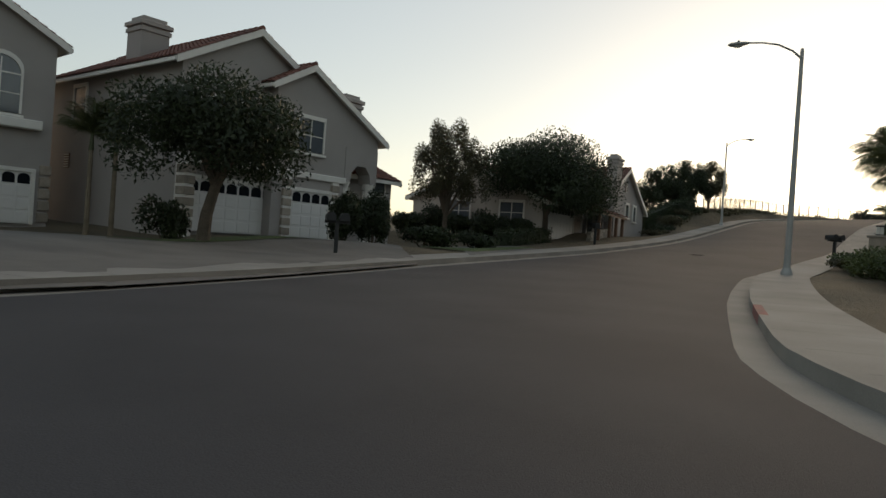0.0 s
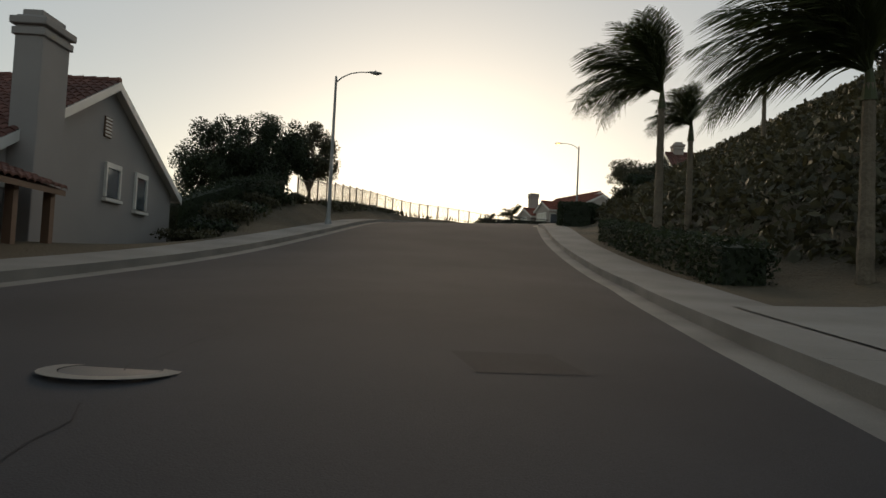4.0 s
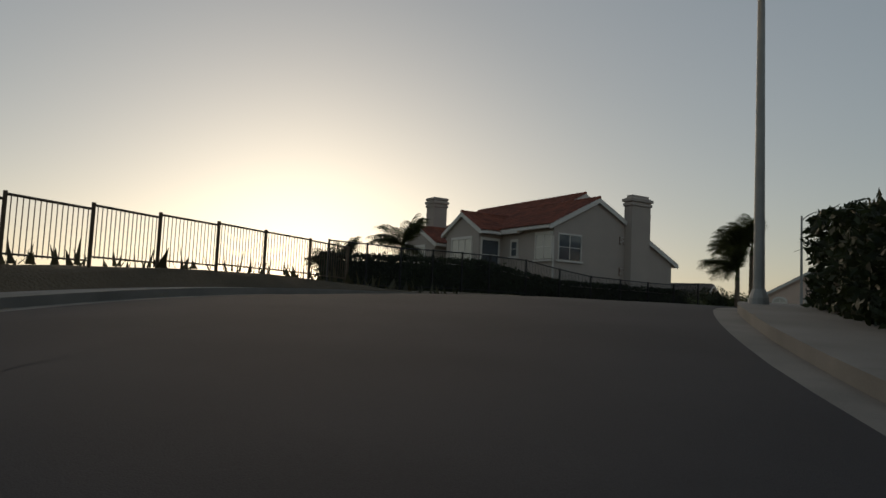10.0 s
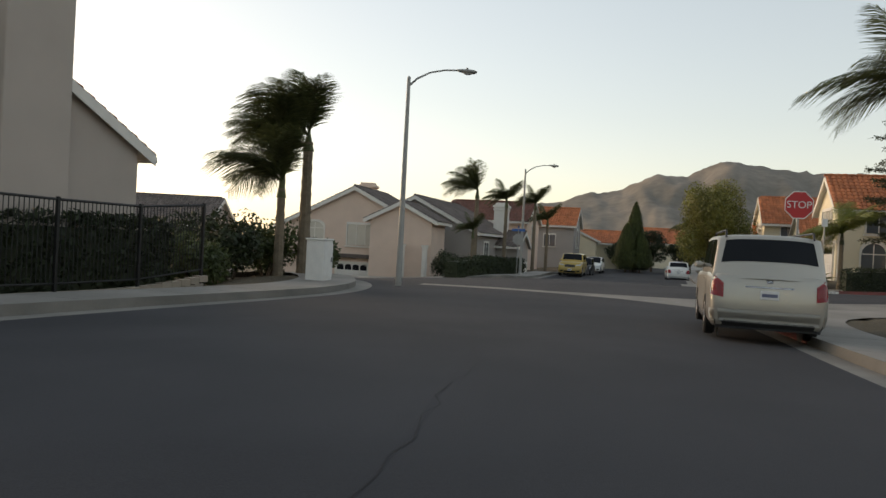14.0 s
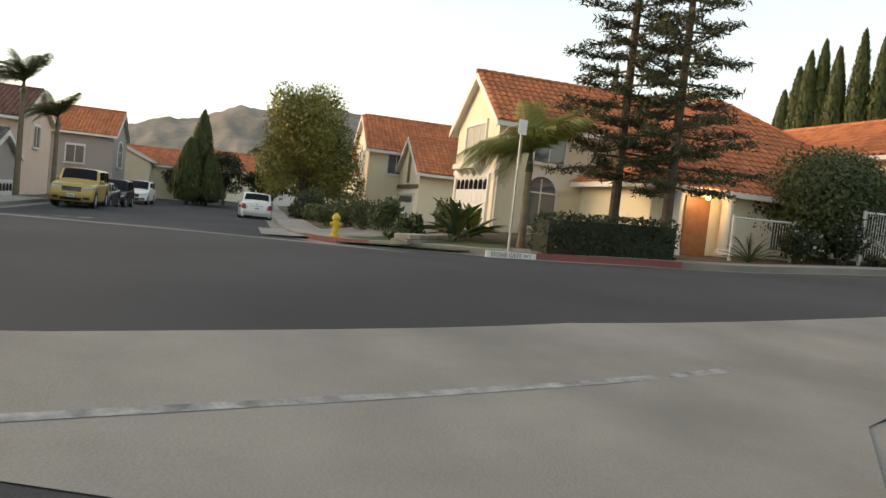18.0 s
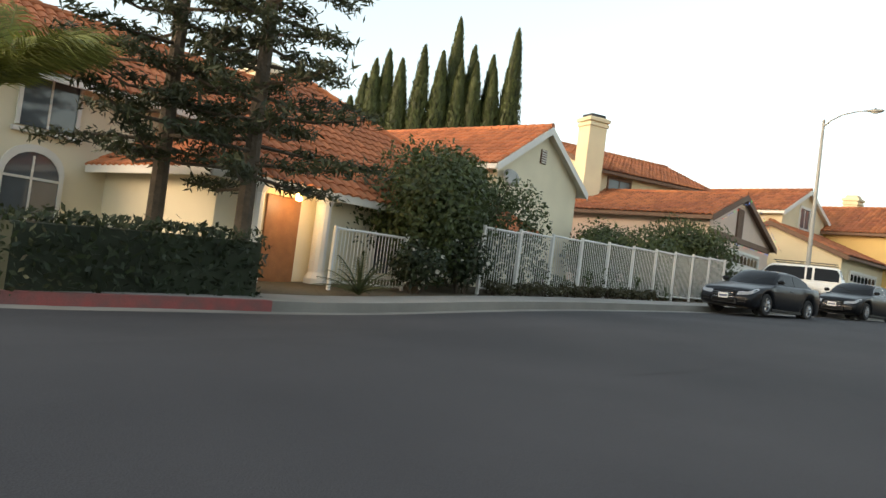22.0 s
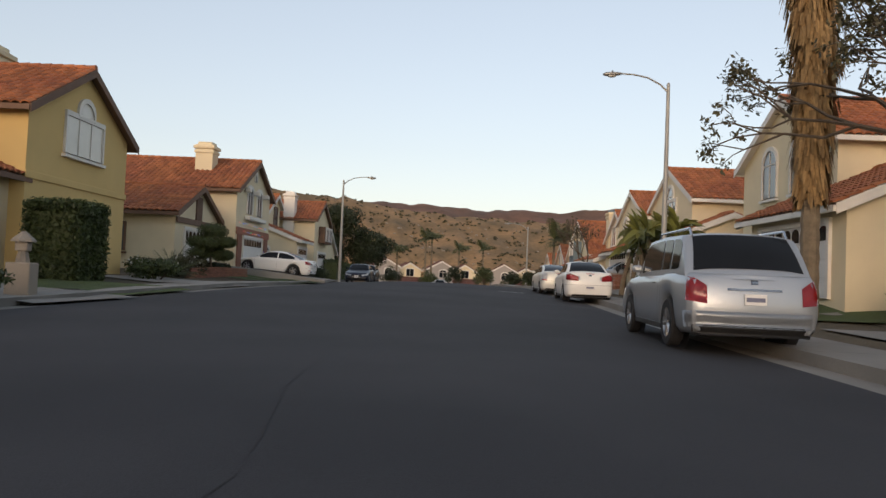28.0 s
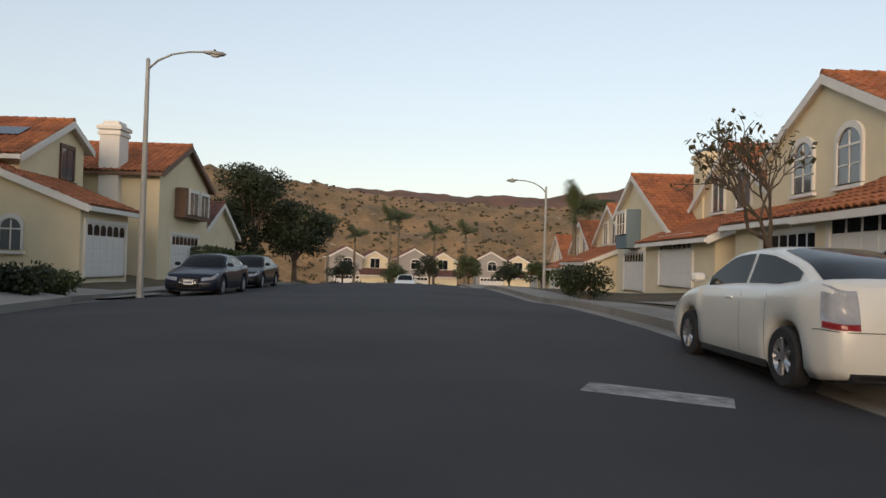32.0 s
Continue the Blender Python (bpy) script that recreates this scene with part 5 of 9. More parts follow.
    for ring, s in ((rings[0], 1), (rings[-1], -1)):  # rounded nose and tail
        m = len(ring)
        rows = []
        for k in range(m // 2):
            p, q = ring[k].co, ring[m - 1 - k].co
            rows.append([ring[k]] + [bm.verts.new((p.x + s * bow * (1 - g * g), p.y * -g, p.z)) for g in (-0.8, -0.5, 0, 0.5, 0.8)] + [ring[m - 1 - k]])
        for a, b in zip(rows, rows[1:]):
            for k in range(6):
                bm.faces.new((a[k], a[k + 1], b[k + 1], b[k]))
        mid_ = ring[m // 2]
        for k in range(6):
            bm.faces.new((rows[-1][k], rows[-1][k + 1], mid_))
    bmesh.ops.recalc_face_normals(bm, faces=bm.faces)
    part("body", bm, paint_m, t, smooth=True).data.shade_smooth()

    def rim_point(end, q, f):
        """Round the nose (1) or tail (-1): q from the middle line out and along the flank, f up the panel."""
        wl = plan(0.0) * float(np.interp(f, F, SH))
        s = 1 if q >= 0 else -1
        q = abs(q)
        u = 0.0 if end > 0 else L
        if q < wl:
            p = skin(u, f, s)
            return Vector((p.x + end * (bow * (1 - (q / wl) ** 2) + 0.006), s * q, p.z))
        e = q - wl
        p = skin(e if end > 0 else L - e, f, s)
        return p + Vector((end * 0.005 * max(0, 1 - e / 0.15), s * 0.006, 0))

    def panel(name, end, q0, q1, low_, high_, m, parent=t, lab="", cols=12):
        """A panel on the nose or tail between heights low_(k) and high_(k), k from 0 to 1 along it."""
        g = B()
        u = 0.0 if end > 0 else L
        zs = lambda zz: (zz - clear - 0.05) / (hz(u) - clear - 0.05)
        rows = []
        for i in range(cols + 1):
            k = i / cols
            a, b = low_(k), high_(k)
            rows.append([g.verts.new(rim_point(end, q0 + (q1 - q0) * k, min(1.0, zs(a + (b - a) * j / 3)))) for j in range(4)])
        for a, b in zip(rows, rows[1:]):
            for j in range(3):
                g.faces.new((a[j], b[j], b[j + 1], a[j + 1]))
        bmesh.ops.solidify(g, geom=g.faces[:], thickness=0.012)
        bmesh.ops.recalc_face_normals(g, faces=g.faces)
        return part(name, g, m, parent, lab, smooth=True)

    # cabin
    wb, wt = W / 2 * (0.9 if low_car else 0.94), W / 2 * (0.70 if low_car else 0.85)
    belt = lambda u: hz(u) - 0.04

    def wide(zz, u):
        return wb + (wt - wb) * max(0, min(1.1, (zz - belt(u)) / (H - belt(u))))

    def bend(u, yy):
        a = max(0.0, 1 - (u - c0) / (c1 - c0 + 0.3)) if u < (c1 + c2) / 2 else -max(0.0, 1 - (c3 - u) / (c3 - c2 + 0.3))
        return -a * 0.16 * (yy / wb) ** 2

    def side(u, f, s, off=0.0):
        z0, z1 = min(belt(u), zt(u) - 0.02), zt(u) - 0.055
        zz = z0 + (max(z1, z0) - z0) * f
        w_ = wide(zz, u)
        return Vector((L / 2 - u + bend(u, w_), s * (w_ + off), zz + off * 0.4))

    def top(u, g, off=0.0):
        """Across the roof or a screen: g from -1 to 1."""
        w_ = wide(zt(u) - 0.055, u)
        yy = w_ * g
        drop = 0.055 * abs(g) ** 4 + 0.012 * g * g
        slope = (zt(u + 0.03) - zt(u - 0.03)) / 0.06
        l = math.hypot(1, slope)
        return Vector((L / 2 - u + bend(u, yy) + off * slope / l, yy, zt(u) - drop + off / l))

    G = [-1, -0.94, -0.82, -0.6, -0.3, 0, 0.3, 0.6, 0.82, 0.94, 1]
    cb = B()
    rows = []
    for u in np.linspace(c0 - 0.05, c3 + 0.05, 44):
        rows.append([cb.verts.new(side(u, f, -1)) for f in (0, 0.35, 0.7)] + [cb.verts.new(top(u, g)) for g in G] + [cb.verts.new(side(u, f, 1)) for f in (0.7, 0.35, 0)])
    for a, b in zip(rows, rows[1:]):
        for k in range(len(a) - 1):
            cb.faces.new((a[k], a[k + 1], b[k + 1], b[k]))
    bmesh.ops.recalc_face_normals(cb, faces=cb.faces)
    part("cabin", cb, paint_m, t, smooth=True).data.shade_smooth()

    def sheet(name, grid, m=None, lab=""):
        g = B()
        vs = [[g.verts.new(p) for p in r] for r in grid]
        for a, b in zip(vs, vs[1:]):
            for k in range(len(a) - 1):
                g.faces.new((a[k], a[k + 1], b[k + 1], b[k]))
        bmesh.ops.recalc_face_normals(g, faces=g.faces)
        return part(name, g, m or CARGLASS, t, lab, smooth=True)

    ss = np.linspace(0, 1, 9)
    u0, u1 = c0 + 0.1, c1 + 0.04
    sheet("windscreen", [[top(u0 + (u1 - u0) * k, g, 0.007) for g in np.linspace(-0.88, 0.88, 9)] for k in ss])
    u0, u1 = (c2 + 0.0, c3 - 0.12) if low_car else (c2 + 0.03, c3 - 0.1)
    sheet("rear_window", [[top(u0 + (u1 - u0) * k, g * (0.84 + 0.04 * k), 0.007) for g in np.linspace(-1, 1, 9)] for k in ss])
    mid = (c1 + c2) / 2 + 0.08
    for s in (-1, 1):
        spans = [("front_side_window", c0 + 0.42, mid - 0.04, 0.0, 0.0)]
        if low_car:
            spans.append(("rear_side_window", mid + 0.04, min(c3 - 0.5, ra + 0.3), 0.0, 0.35))
        elif kind == "pickup":
            spans.append(("rear_side_window", mid + 0.04, c2 + 0.02, 0.0, 0.0))
        else:
            spans += [("rear_side_window", mid + 0.04, ra - 0.12, 0.0, 0.0), ("quarter_window", ra - 0.02, c2 + 0.1, 0.0, 0.1)]
        for name, a, b, n0, n1 in spans:
            grid = []
            for k in ss:
                u = a + (b - a) * k
                lo_ = 0.14 + n1 * max(0, k - 0.65) / 0.35 * 0.5
                grid.append([side(u, lo_ + (0.9 - lo_) * j / 3, s, 0.007) for j in range(4)])
            sheet(name, grid)
            if low_car and paint_m in (P_BLACK, P_NAVY):
                part("window_trim", tube(B(), [r[0] for r in grid] + [r[-1] for r in grid[::-1]] + [grid[0][0]], 0.009, 5), CHROME, t)
        arm = c0 + 0.42
        o = part("wing_mirror", boxed(-0.07, 0.06, -0.1, 0.1, -0.065, 0.065, 0.04), paint_m, t)
        o.location = (L / 2 - arm, s * (W / 2 + 0.02), hz(arm) + 0.1)
        for u in (mid - 0.3, min(ra + 0.05, c3 - 0.6)):
            o = part("door_handle", boxed(-0.09, 0.09, -0.018, 0.018, -0.015, 0.015, 0.008), CHROME if paint_m in (P_BLACK, P_NAVY) else paint_m, t)
            o.location = skin_z(u, hz(u) - 0.15, s)
        for u in (c0 + 0.22, mid, min(ra - wr - 0.08, mid + 0.95)):
            g = B()
            va = [skin_z(u, clear + 0.1 + (hz(u) - 0.08 - clear - 0.1) * j / 5, s) for j in range(6)]
            rows = [[g.verts.new(p + Vector((dx, s * 0.003, 0))) for dx in (-0.004, 0.004)] for p in va]
            for a, b in zip(rows, rows[1:]):
                g.faces.new((a[0], a[1], b[1], b[0]))
            part("door_seam", g, TRIMBLACK, t)
        part("sill", boxed(L / 2 - ra + wr + 0.1, L / 2 - fa - wr - 0.1, s * (W / 2 - 0.05) - 0.03, s * (W / 2 - 0.05) + 0.015, clear - 0.02, clear + 0.07, 0.01), TRIMBLACK, t)
        # lamps wrap the corners
        wl, h0, h1 = plan(0.0), hz(0.0), hz(L)
        panel("headlamp", 1, s * wl * 0.55, s * (wl + 0.42), lambda k: h0 - 0.13 + 0.10 * k, lambda k: h0 - 0.02 + 0.13 * k - 0.06 * max(0, k - 0.8), HEADLAMP)
        panel("fog_light_recess", 1, s * wl * 0.62, s * wl * 0.95, lambda k: clear + 0.14, lambda k: clear + 0.25, TRIMBLACK)
        if kind == "coupe":
            tl = panel("tail_lamp", -1, s * wl * 0.46, s * (wl + 0.30), lambda k: h1 - 0.25 + 0.02 * k, lambda k: h1 - 0.17 + 0.11 * min(1, 1.6 * k), TAIL_RED)
            panel("lamp_strip", -1, s * wl * 0.46, s * (wl + 0.22), lambda k: h1 - 0.185, lambda k: h1 - 0.168, CHROME, tl)
            panel("reflector", -1, s * wl * 0.72, s * (wl + 0.08), lambda k: clear + 0.27, lambda k: clear + 0.305, TAIL_RED)
            ex = panel("exhaust_surround", -1, s * wl * 0.55, s * wl * 0.92, lambda k: clear + 0.14, lambda k: clear + 0.235, CHROME)
            o = panel("exhaust_mouth", -1, s * wl * 0.58, s * wl * 0.89, lambda k: clear + 0.157, lambda k: clear + 0.218, TRIMBLACK, ex)
            o.location = (-0.006, 0, 0)
        elif kind in ("sedan", "compact"):
            panel("tail_lamp", -1, s * wl * 0.58, s * (wl + 0.26), lambda k: h1 - 0.25 - 0.03 * (1 - k), lambda k: h1 - 0.13 + 0.10 * min(1, 2 * k), TAIL_RED)
            panel("reversing_lamp", -1, s * wl * 0.50, s * wl * 0.58, lambda k: h1 - 0.235 - 0.005 * k, lambda k: h1 - 0.13 + 0.02 * k, HEADLAMP)
        elif kind == "hatch":
            panel("tail_lamp", -1, s * wl * 0.80, s * (wl + 0.20), lambda k: h1 - 0.34, lambda k: h1 - 0.03, HEADLAMP, lab="pale clear tail lamp")
            panel("brake_light", -1, s * wl * 0.80, s * (wl + 0.18), lambda k: h1 - 0.40, lambda k: h1 - 0.34, TAIL_RED)
        else:
            panel("tail_lamp", -1, s * wl * (0.86 if kind == "bigsuv" else 0.78), s * (wl + 0.12), lambda k: h1 - 0.36 - 0.04 * (1 - k), lambda k: h1 - 0.14 + 0.1 * min(1, 2 * k), TAIL_RED)
            if kind == "pickup":
                panel("reversing_lamp", -1, s * wl * 0.68, s * wl * 0.78, lambda k: h1 - 0.38, lambda k: h1 - 0.2, HEADLAMP)
        for a in (fa, ra):
            ar = B()
            bmesh.ops.create_circle(ar, cap_ends=True, radius=wr + 0.06, segments=24, matrix=Matrix.Translation((L / 2 - a, s * (W / 2 - 0.26), wr)) @ Matrix.Rotation(math.pi / 2, 4, "X"))
            part("wheel_well", ar, TRIMBLACK, t)
            wheel(t, L / 2 - a, s * (W / 2 - 0.105), wr, s)
    part("underbody", boxed(-L / 2 + 0.3, L / 2 - 0.3, -W / 2 + 0.25, W / 2 - 0.25, clear - 0.03, clear + 0.3), TRIMBLACK, t)
    gr = panel("grille", 1, -wl * 0.48, wl * 0.48, lambda k: h0 - 0.24, lambda k: h0 - 0.03, TRIMBLACK)
    for j in range(3):
        o = panel("grille_bar", 1, -wl * 0.46, wl * 0.46, lambda k: h0 - 0.215 + 0.065 * j, lambda k: h0 - 0.2 + 0.065 * j, CHROME, gr)
        o.location = (0.005, 0, 0)
    panel("front_intake", 1, -wl * 0.55, wl * 0.55, lambda k: clear + 0.08, lambda k: clear + 0.22, TRIMBLACK)
    if low_car:
        panel("bumper_seam", -1, -(wl + 0.3), wl + 0.3, lambda k: h1 - 0.42, lambda k: h1 - 0.412, TRIMBLACK, cols=24)
        panel("lower_valance", -1, -wl * 0.9, wl * 0.9, lambda k: clear + 0.02, lambda k: clear + 0.1, TRIMBLACK)
    else:
        panel("rear_bumper", -1, -(wl + 0.2), wl + 0.2, lambda k: clear + 0.12, lambda k: clear + 0.34, TRIMBLACK if kind == "jeep" else paint_m, cols=24)
        panel("bumper_skirt", -1, -wl, wl, lambda k: clear + 0.0, lambda k: clear + 0.14, TRIMBLACK, lab="black plastic lower bumper")
    if kind == "coupe":
        panel("chrome_strip", -1, -wl * 0.5, wl * 0.5, lambda k: h1 - 0.185, lambda k: h1 - 0.165, CHROME)
        panel("bumper_strip", -1, -wl * 0.9, wl * 0.9, lambda k: clear + 0.245, lambda k: clear + 0.26, CHROME)
    elif kind in ("suv", "bigsuv", "pickup"):
        panel("tail_trim", -1, -wl * 0.45, wl * 0.45, lambda k: h1 - 0.2, lambda k: h1 - 0.17, CHROME)
    if low_car:
        panel("high_brake_light", -1, -0.14, 0.14, lambda k: h1 - 0.035, lambda k: h1 - 0.012, TAIL_RED if kind != "coupe" else TRIMBLACK)
    panel("badge", -1, -0.05, 0.05, lambda k: h1 - 0.11, lambda k: h1 - 0.05, CHROME)
    u_pl = h1 - (0.36 if kind == "coupe" else 0.40 if not low_car else 0.58 if kind == "compact" else 0.38)
    for sx, zz in ((1, clear + 0.22), (-1, u_pl)):
        o = part("number_plate", boxed(-0.008, 0.008, -0.155, 0.155, 0, 0.155, 0.004), PLATE, t)
        o.location = (sx * (L / 2 + bow + 0.006), 0, zz)
        part("plate_bar", boxed(sx * 0.009 - 0.001, sx * 0.009 + 0.001, -0.13, 0.13, 0.045, 0.105), PLATE_INK, o)
    if "rails" in extra:
        for s in (-1, 1):
            part("roof_rail", tube(B(), [(L / 2 - c1 - 0.15, s * wt * 0.86, H - 0.05), (L / 2 - c1 - 0.3, s * wt * 0.86, H + 0.05), (L / 2 - c2 + 0.1, s * wt * 0.86, H + 0.05), (L / 2 - c2, s * wt * 0.86, H - 0.07)], 0.02, 6), TRIMBLACK if kind == "bigsuv" else CHROME, t)
    if "rack" in extra:
        for k in range(8):
            u = c1 + 0.2 + (c2 - c1 - 0.4) * k / 7
            part("rack_bar", tube(B(), [(L / 2 - u, -wt * 0.85, H + 0.1), (L / 2 - u, wt * 0.85, H + 0.1)], 0.014, 5), TRIMBLACK, t)
        for s in (-1, 1):
            part("rack_rail", tube(B(), [(L / 2 - c1 - 0.1, s * wt * 0.85, H + 0.12), (L / 2 - c2 + 0.1, s * wt * 0.85, H + 0.12)], 0.02, 5), TRIMBLACK, t)
    return t


def mailbox(x, y, turn, label="dark metal mailbox on a wooden post", twin=True):
    t = thing("mailbox", on(x, y, turn), label, "mailbox", "mailboxes")
    part("post", boxed(-0.06, 0.06, -0.06, 0.06, -0.3, 1.02, 0.008), DARKIRON, t)
    part("arm", boxed(-0.4, 0.4, -0.06, 0.06, 0.96, 1.04), DARKIRON, t)
    for s in ((-1, 1) if twin else (0,)):
        prof = [(-0.15, 0), (0.15, 0), (0.15, 0.14)] + [(0.15 * math.cos(a), 0.14 + 0.13 * math.sin(a)) for a in [math.pi * k / 6 for k in range(1, 6)]] + [(-0.15, 0.14)]
        b = prism(B(), [(s * 0.22 + u, 1.04 + v) for u, v in prof], "y", -0.25, 0.25)
        o = part("box", b, DARKIRON, t)
        part("flag", boxed(s * 0.22 + 0.151, s * 0.22 + 0.161, -0.1, 0.08, 1.18, 1.23), SIGN_RED, o)
    return t

def gable_timber(h, x0, x1, y, z, cx, top, w=0.45):
    """A brown tie beam across a gable wall, and upright louvre boards in its middle."""
    part("tie_beam", boxed(x0, x1, y - 0.1, y - 0.003, z, z + 0.3, 0.015), TRIM_BR, h)
    back = part("louvre_frame", boxed(cx - w, cx + w, y - 0.06, y - 0.003, z + 0.3, top - 0.25), TRIM_BR, h)
    for k in range(6):
        u = cx - w + (k + 0.5) * w / 3
        part("board", boxed(u - w / 6 + 0.012, u + w / 6 - 0.012, y - 0.085, y - 0.055, z + 0.32, top - 0.28), TRIM_BR, back)


BULBS = [mat("lit_bulb_" + n_, c_, 0, 2, 4, 0.4, bump=0, emit=0.6) for n_, c_ in (("red", (1, 0.12, 0.08)), ("green", (0.1, 0.9, 0.2)), ("blue", (0.15, 0.3, 1.0)), ("amber", (1.0, 0.7, 0.3)))]


def fairy_lights(m, runs, label):
    t = thing("string_lights", m, label, "string lights")
    for run in runs:
        wire = part("wire", tube(B(), run, 0.006, 4), TRIMBLACK, t)
        n = 0
        for a, b in zip(run, run[1:]):
            a, b = Vector(a), Vector(b)
            for k in range(int((b - a).length / 0.42)):
                p = a.lerp(b, (k + 0.5) * 0.42 / (b - a).length)
                g = B()
                bmesh.ops.create_icosphere(g, subdivisions=1, radius=0.019, matrix=Matrix.Translation(p - Vector((0, 0, 0.03 + 0.02 * (n % 2)))))
                part("bulb", g, BULBS[(n * 7 + n // 3) % 4], wire)
                n += 1
    return t


# ---- the first street ----
for lx, ly, lz, turn, lit in ((11.75, 22.38, 0.36, 160, False), (22.13, 67.1, 4.45, -25, False), (53.58, 90.1, 8.04, 145, True), (88.8, 108.35, 7.4, -75, False),
                              (116.6, 109.2, 7.2, -90, False), (102.3, 58.7, 10.3, 175, False), (80.2, 38.6, 9.95, -10, False), (91.45, 9.4, 9.35, 175, False), (72.8, -6.9, 7.8, 0, False)):
    street_lamp(lx, ly, lz, turn, lit)

# two-storey stucco house with three garage doors
h = thing("house", pose(-10.7, 25.3, 0.5, 0, 0, 56.5), "two-storey grey stucco house with triple garage and tiled gables", "house", "houses on the first street")
wing(h, -0.9, 7.6, 0, 12, 8.8, 0.53, "y", at=2.6, wall=STUCCO_W, tile=TILE_BR)
wing(h, 3.4, 9.9, -0.6, 4.5, 7.8, 0.55, "y", at=5.2, base=4.0, wall=STUCCO_W, tile=TILE_BR)
part("wall", boxed(3.4, 7.7, -0.597, 4.4, -1.5, 4.0), STUCCO_W, h)
wing(h, 7.6, 12.6, 0.8, 9, 4.9, 0.42, "x", at=4.2, wall=STUCCO_W, tile=TILE_BR)
part("band_moulding", boxed(-0.95, 7.75, -0.72, 0.0, 2.75, 3.05, 0.03), TRIM_W, h)
garage_door(h, (1.75, -0.01, 0), "-y", 4.4)
garage_door(h, (5.65, -0.62, 0), "-y", 2.3)
for cx in (-0.7, 4.2, 7.1):
    q = part("pilaster", boxed(cx - 0.2, cx + 0.2, -0.7, 0.05, -0.5, 2.8), TRIM_W, h)
    for k in range(6):
        part("quoin", boxed(cx - 0.24, cx + 0.24, -0.74, -0.1, 0.1 + k * 0.44, 0.42 + k * 0.44, 0.015), STONE, q)
for cx in (7.95, 9.65):
    part("column", tube(B(), [(cx, -0.35, -0.6), (cx, -0.35, 0.0), (cx, -0.35, 0.25), (cx, -0.35, 2.6), (cx, -0.35, 2.95)], [0.3, 0.3, 0.22, 0.2, 0.3], 14), TRIM_W, h)
part("portico", prism(B(), [(7.69, 2.9), (8.05, 2.9), (8.15, 3.4), (8.5, 3.75), (9.1, 3.75), (9.4, 3.4), (9.5, 2.9), (9.9, 2.9), (9.9, 4.6), (7.69, 4.6)], "y", -0.63, 0.2), STUCCO_W, h)
# flat near-black pane stands in for the shaded entrance behind the portico
window(h, (8.7, 0.78, 0.4), "-y", 1.2, 2.2, 1, 2, glass=DARKVOID)
window(h, (11.2, 0.78, 1.0), "-y", 1.6, 1.5, 2, 2)
window(h, (11.2, 0.78, 2.75), "-y", 1.6, 0.6, 2, 1)
window(h, (-0.92, 8.6, 4.7), "-x", 1.2, 1.7, 1, 2)
window(h, (1.2, -0.02, 4.0), "-y", 1.5, 1.5, 2, 2)
window(h, (5.4, -0.62, 4.0), "-y", 1.5, 1.5, 2, 2)
vent(h, (-0.92, 9.6, 2.6), "-x", 0.5, 0.7)
chimney(h, 0.2, 1.6, 5.5, 6.8, 5.5, 9.6, STUCCO_W)
chimney(h, 10.8, 12.1, 3.0, 4.2, 3.5, 8.0, STUCCO_W)

h = thing("house", pose(-23.0, 18.2, 0.1, 0, 0, 54), "grey stucco house with a white garage door", "house", "houses on the first street")
wing(h, 0, 9.5, 0, 9, 10.4, 0.52, "y", wall=STUCCO_W, tile=TILE_BR)
garage_door(h, (6.5, -0.01, 0.2), "-y", 4.6)
window(h, (7.4, -0.02, 4.7), "-y", 1.5, 2.3, 2, 2, arch=0.7)
part("balcony_ledge", boxed(6.0, 9.0, -0.4, 0.0, 4.1, 4.5, 0.04), TRIM_W, h)
for k in range(5):
    part("quoin", boxed(9.1, 9.55, -0.08, 0.3, 0.3 + 0.5 * k, 0.7 + 0.5 * k, 0.015), STONE, h)

h = thing("house", pose(11.6, 57.5, 2.2, 0, 0, 66), "low stucco house with a chimney on its gable wall", "house", "houses on the first street")
wing(h, -6, 6.2, 0, 13, 5.7, 0.5, "y", wall=STUCCO_W, tile=TILE_BR)
wing(h, -17, -5.4, 0.5, 10, 3.7, 0.42, "x", wall=STUCCO_B, tile=TILE_BR)
chimney(h, -5.6, -4.2, -0.75, 0.0, -1, 6.1, STUCCO_W)
window(h, (0.6, -0.02, 1.9), "-y", 1.0, 1.0, 1, 1)
window(h, (3.0, -0.02, 1.7), "-y", 0.9, 1.2, 1, 1)
vent(h, (0, -0.02, 3.9), "-y", 0.5, 0.7)
garage_door(h, (-13.8, 0.48, -0.6), "-y", 4.9, arched=False)
window(h, (-17.02, 2.6, 0.2), "-x", 1.6, 1.3, 2, 2)
window(h, (-17.02, 6.4, 0.2), "-x", 1.6, 1.3, 2, 2)
for k in range(5):
    bush("bush", 2.4 - 1.75 * k, 41.4 + 0.8 * k, 2.6, 2.2, 1.5 + 0.5 * (k % 2), LEAF_D, "dark leafy shrub along the side wall", 1060 + k, 4200, 0.09, group="shrubs along the side wall")
sh = math.hypot(1, 0.32)
part("porch_roof", prism(B(), [(-1.9, 1.25), (0.5, 2.02), (0.5, 2.16), (-1.9, 1.39)], "x", -12.4, -6.1), TRIM_BR, h)
tv, tf = tile_sheet((-12.4, -1.9, 1.41), (1, 0, 0), (0, 1 / sh, 0.32 / sh), 6.3, 2.4 * sh, TILE_BR)
from_arrays("porch_tiles", tv, tf, TILE_BR, h)
for cx in (-12.1, -9.6, -8.0, -6.4):
    part("porch_post", boxed(cx - 0.1, cx + 0.1, -1.75, -1.55, -1, 1.3), TRIM_BR, h)
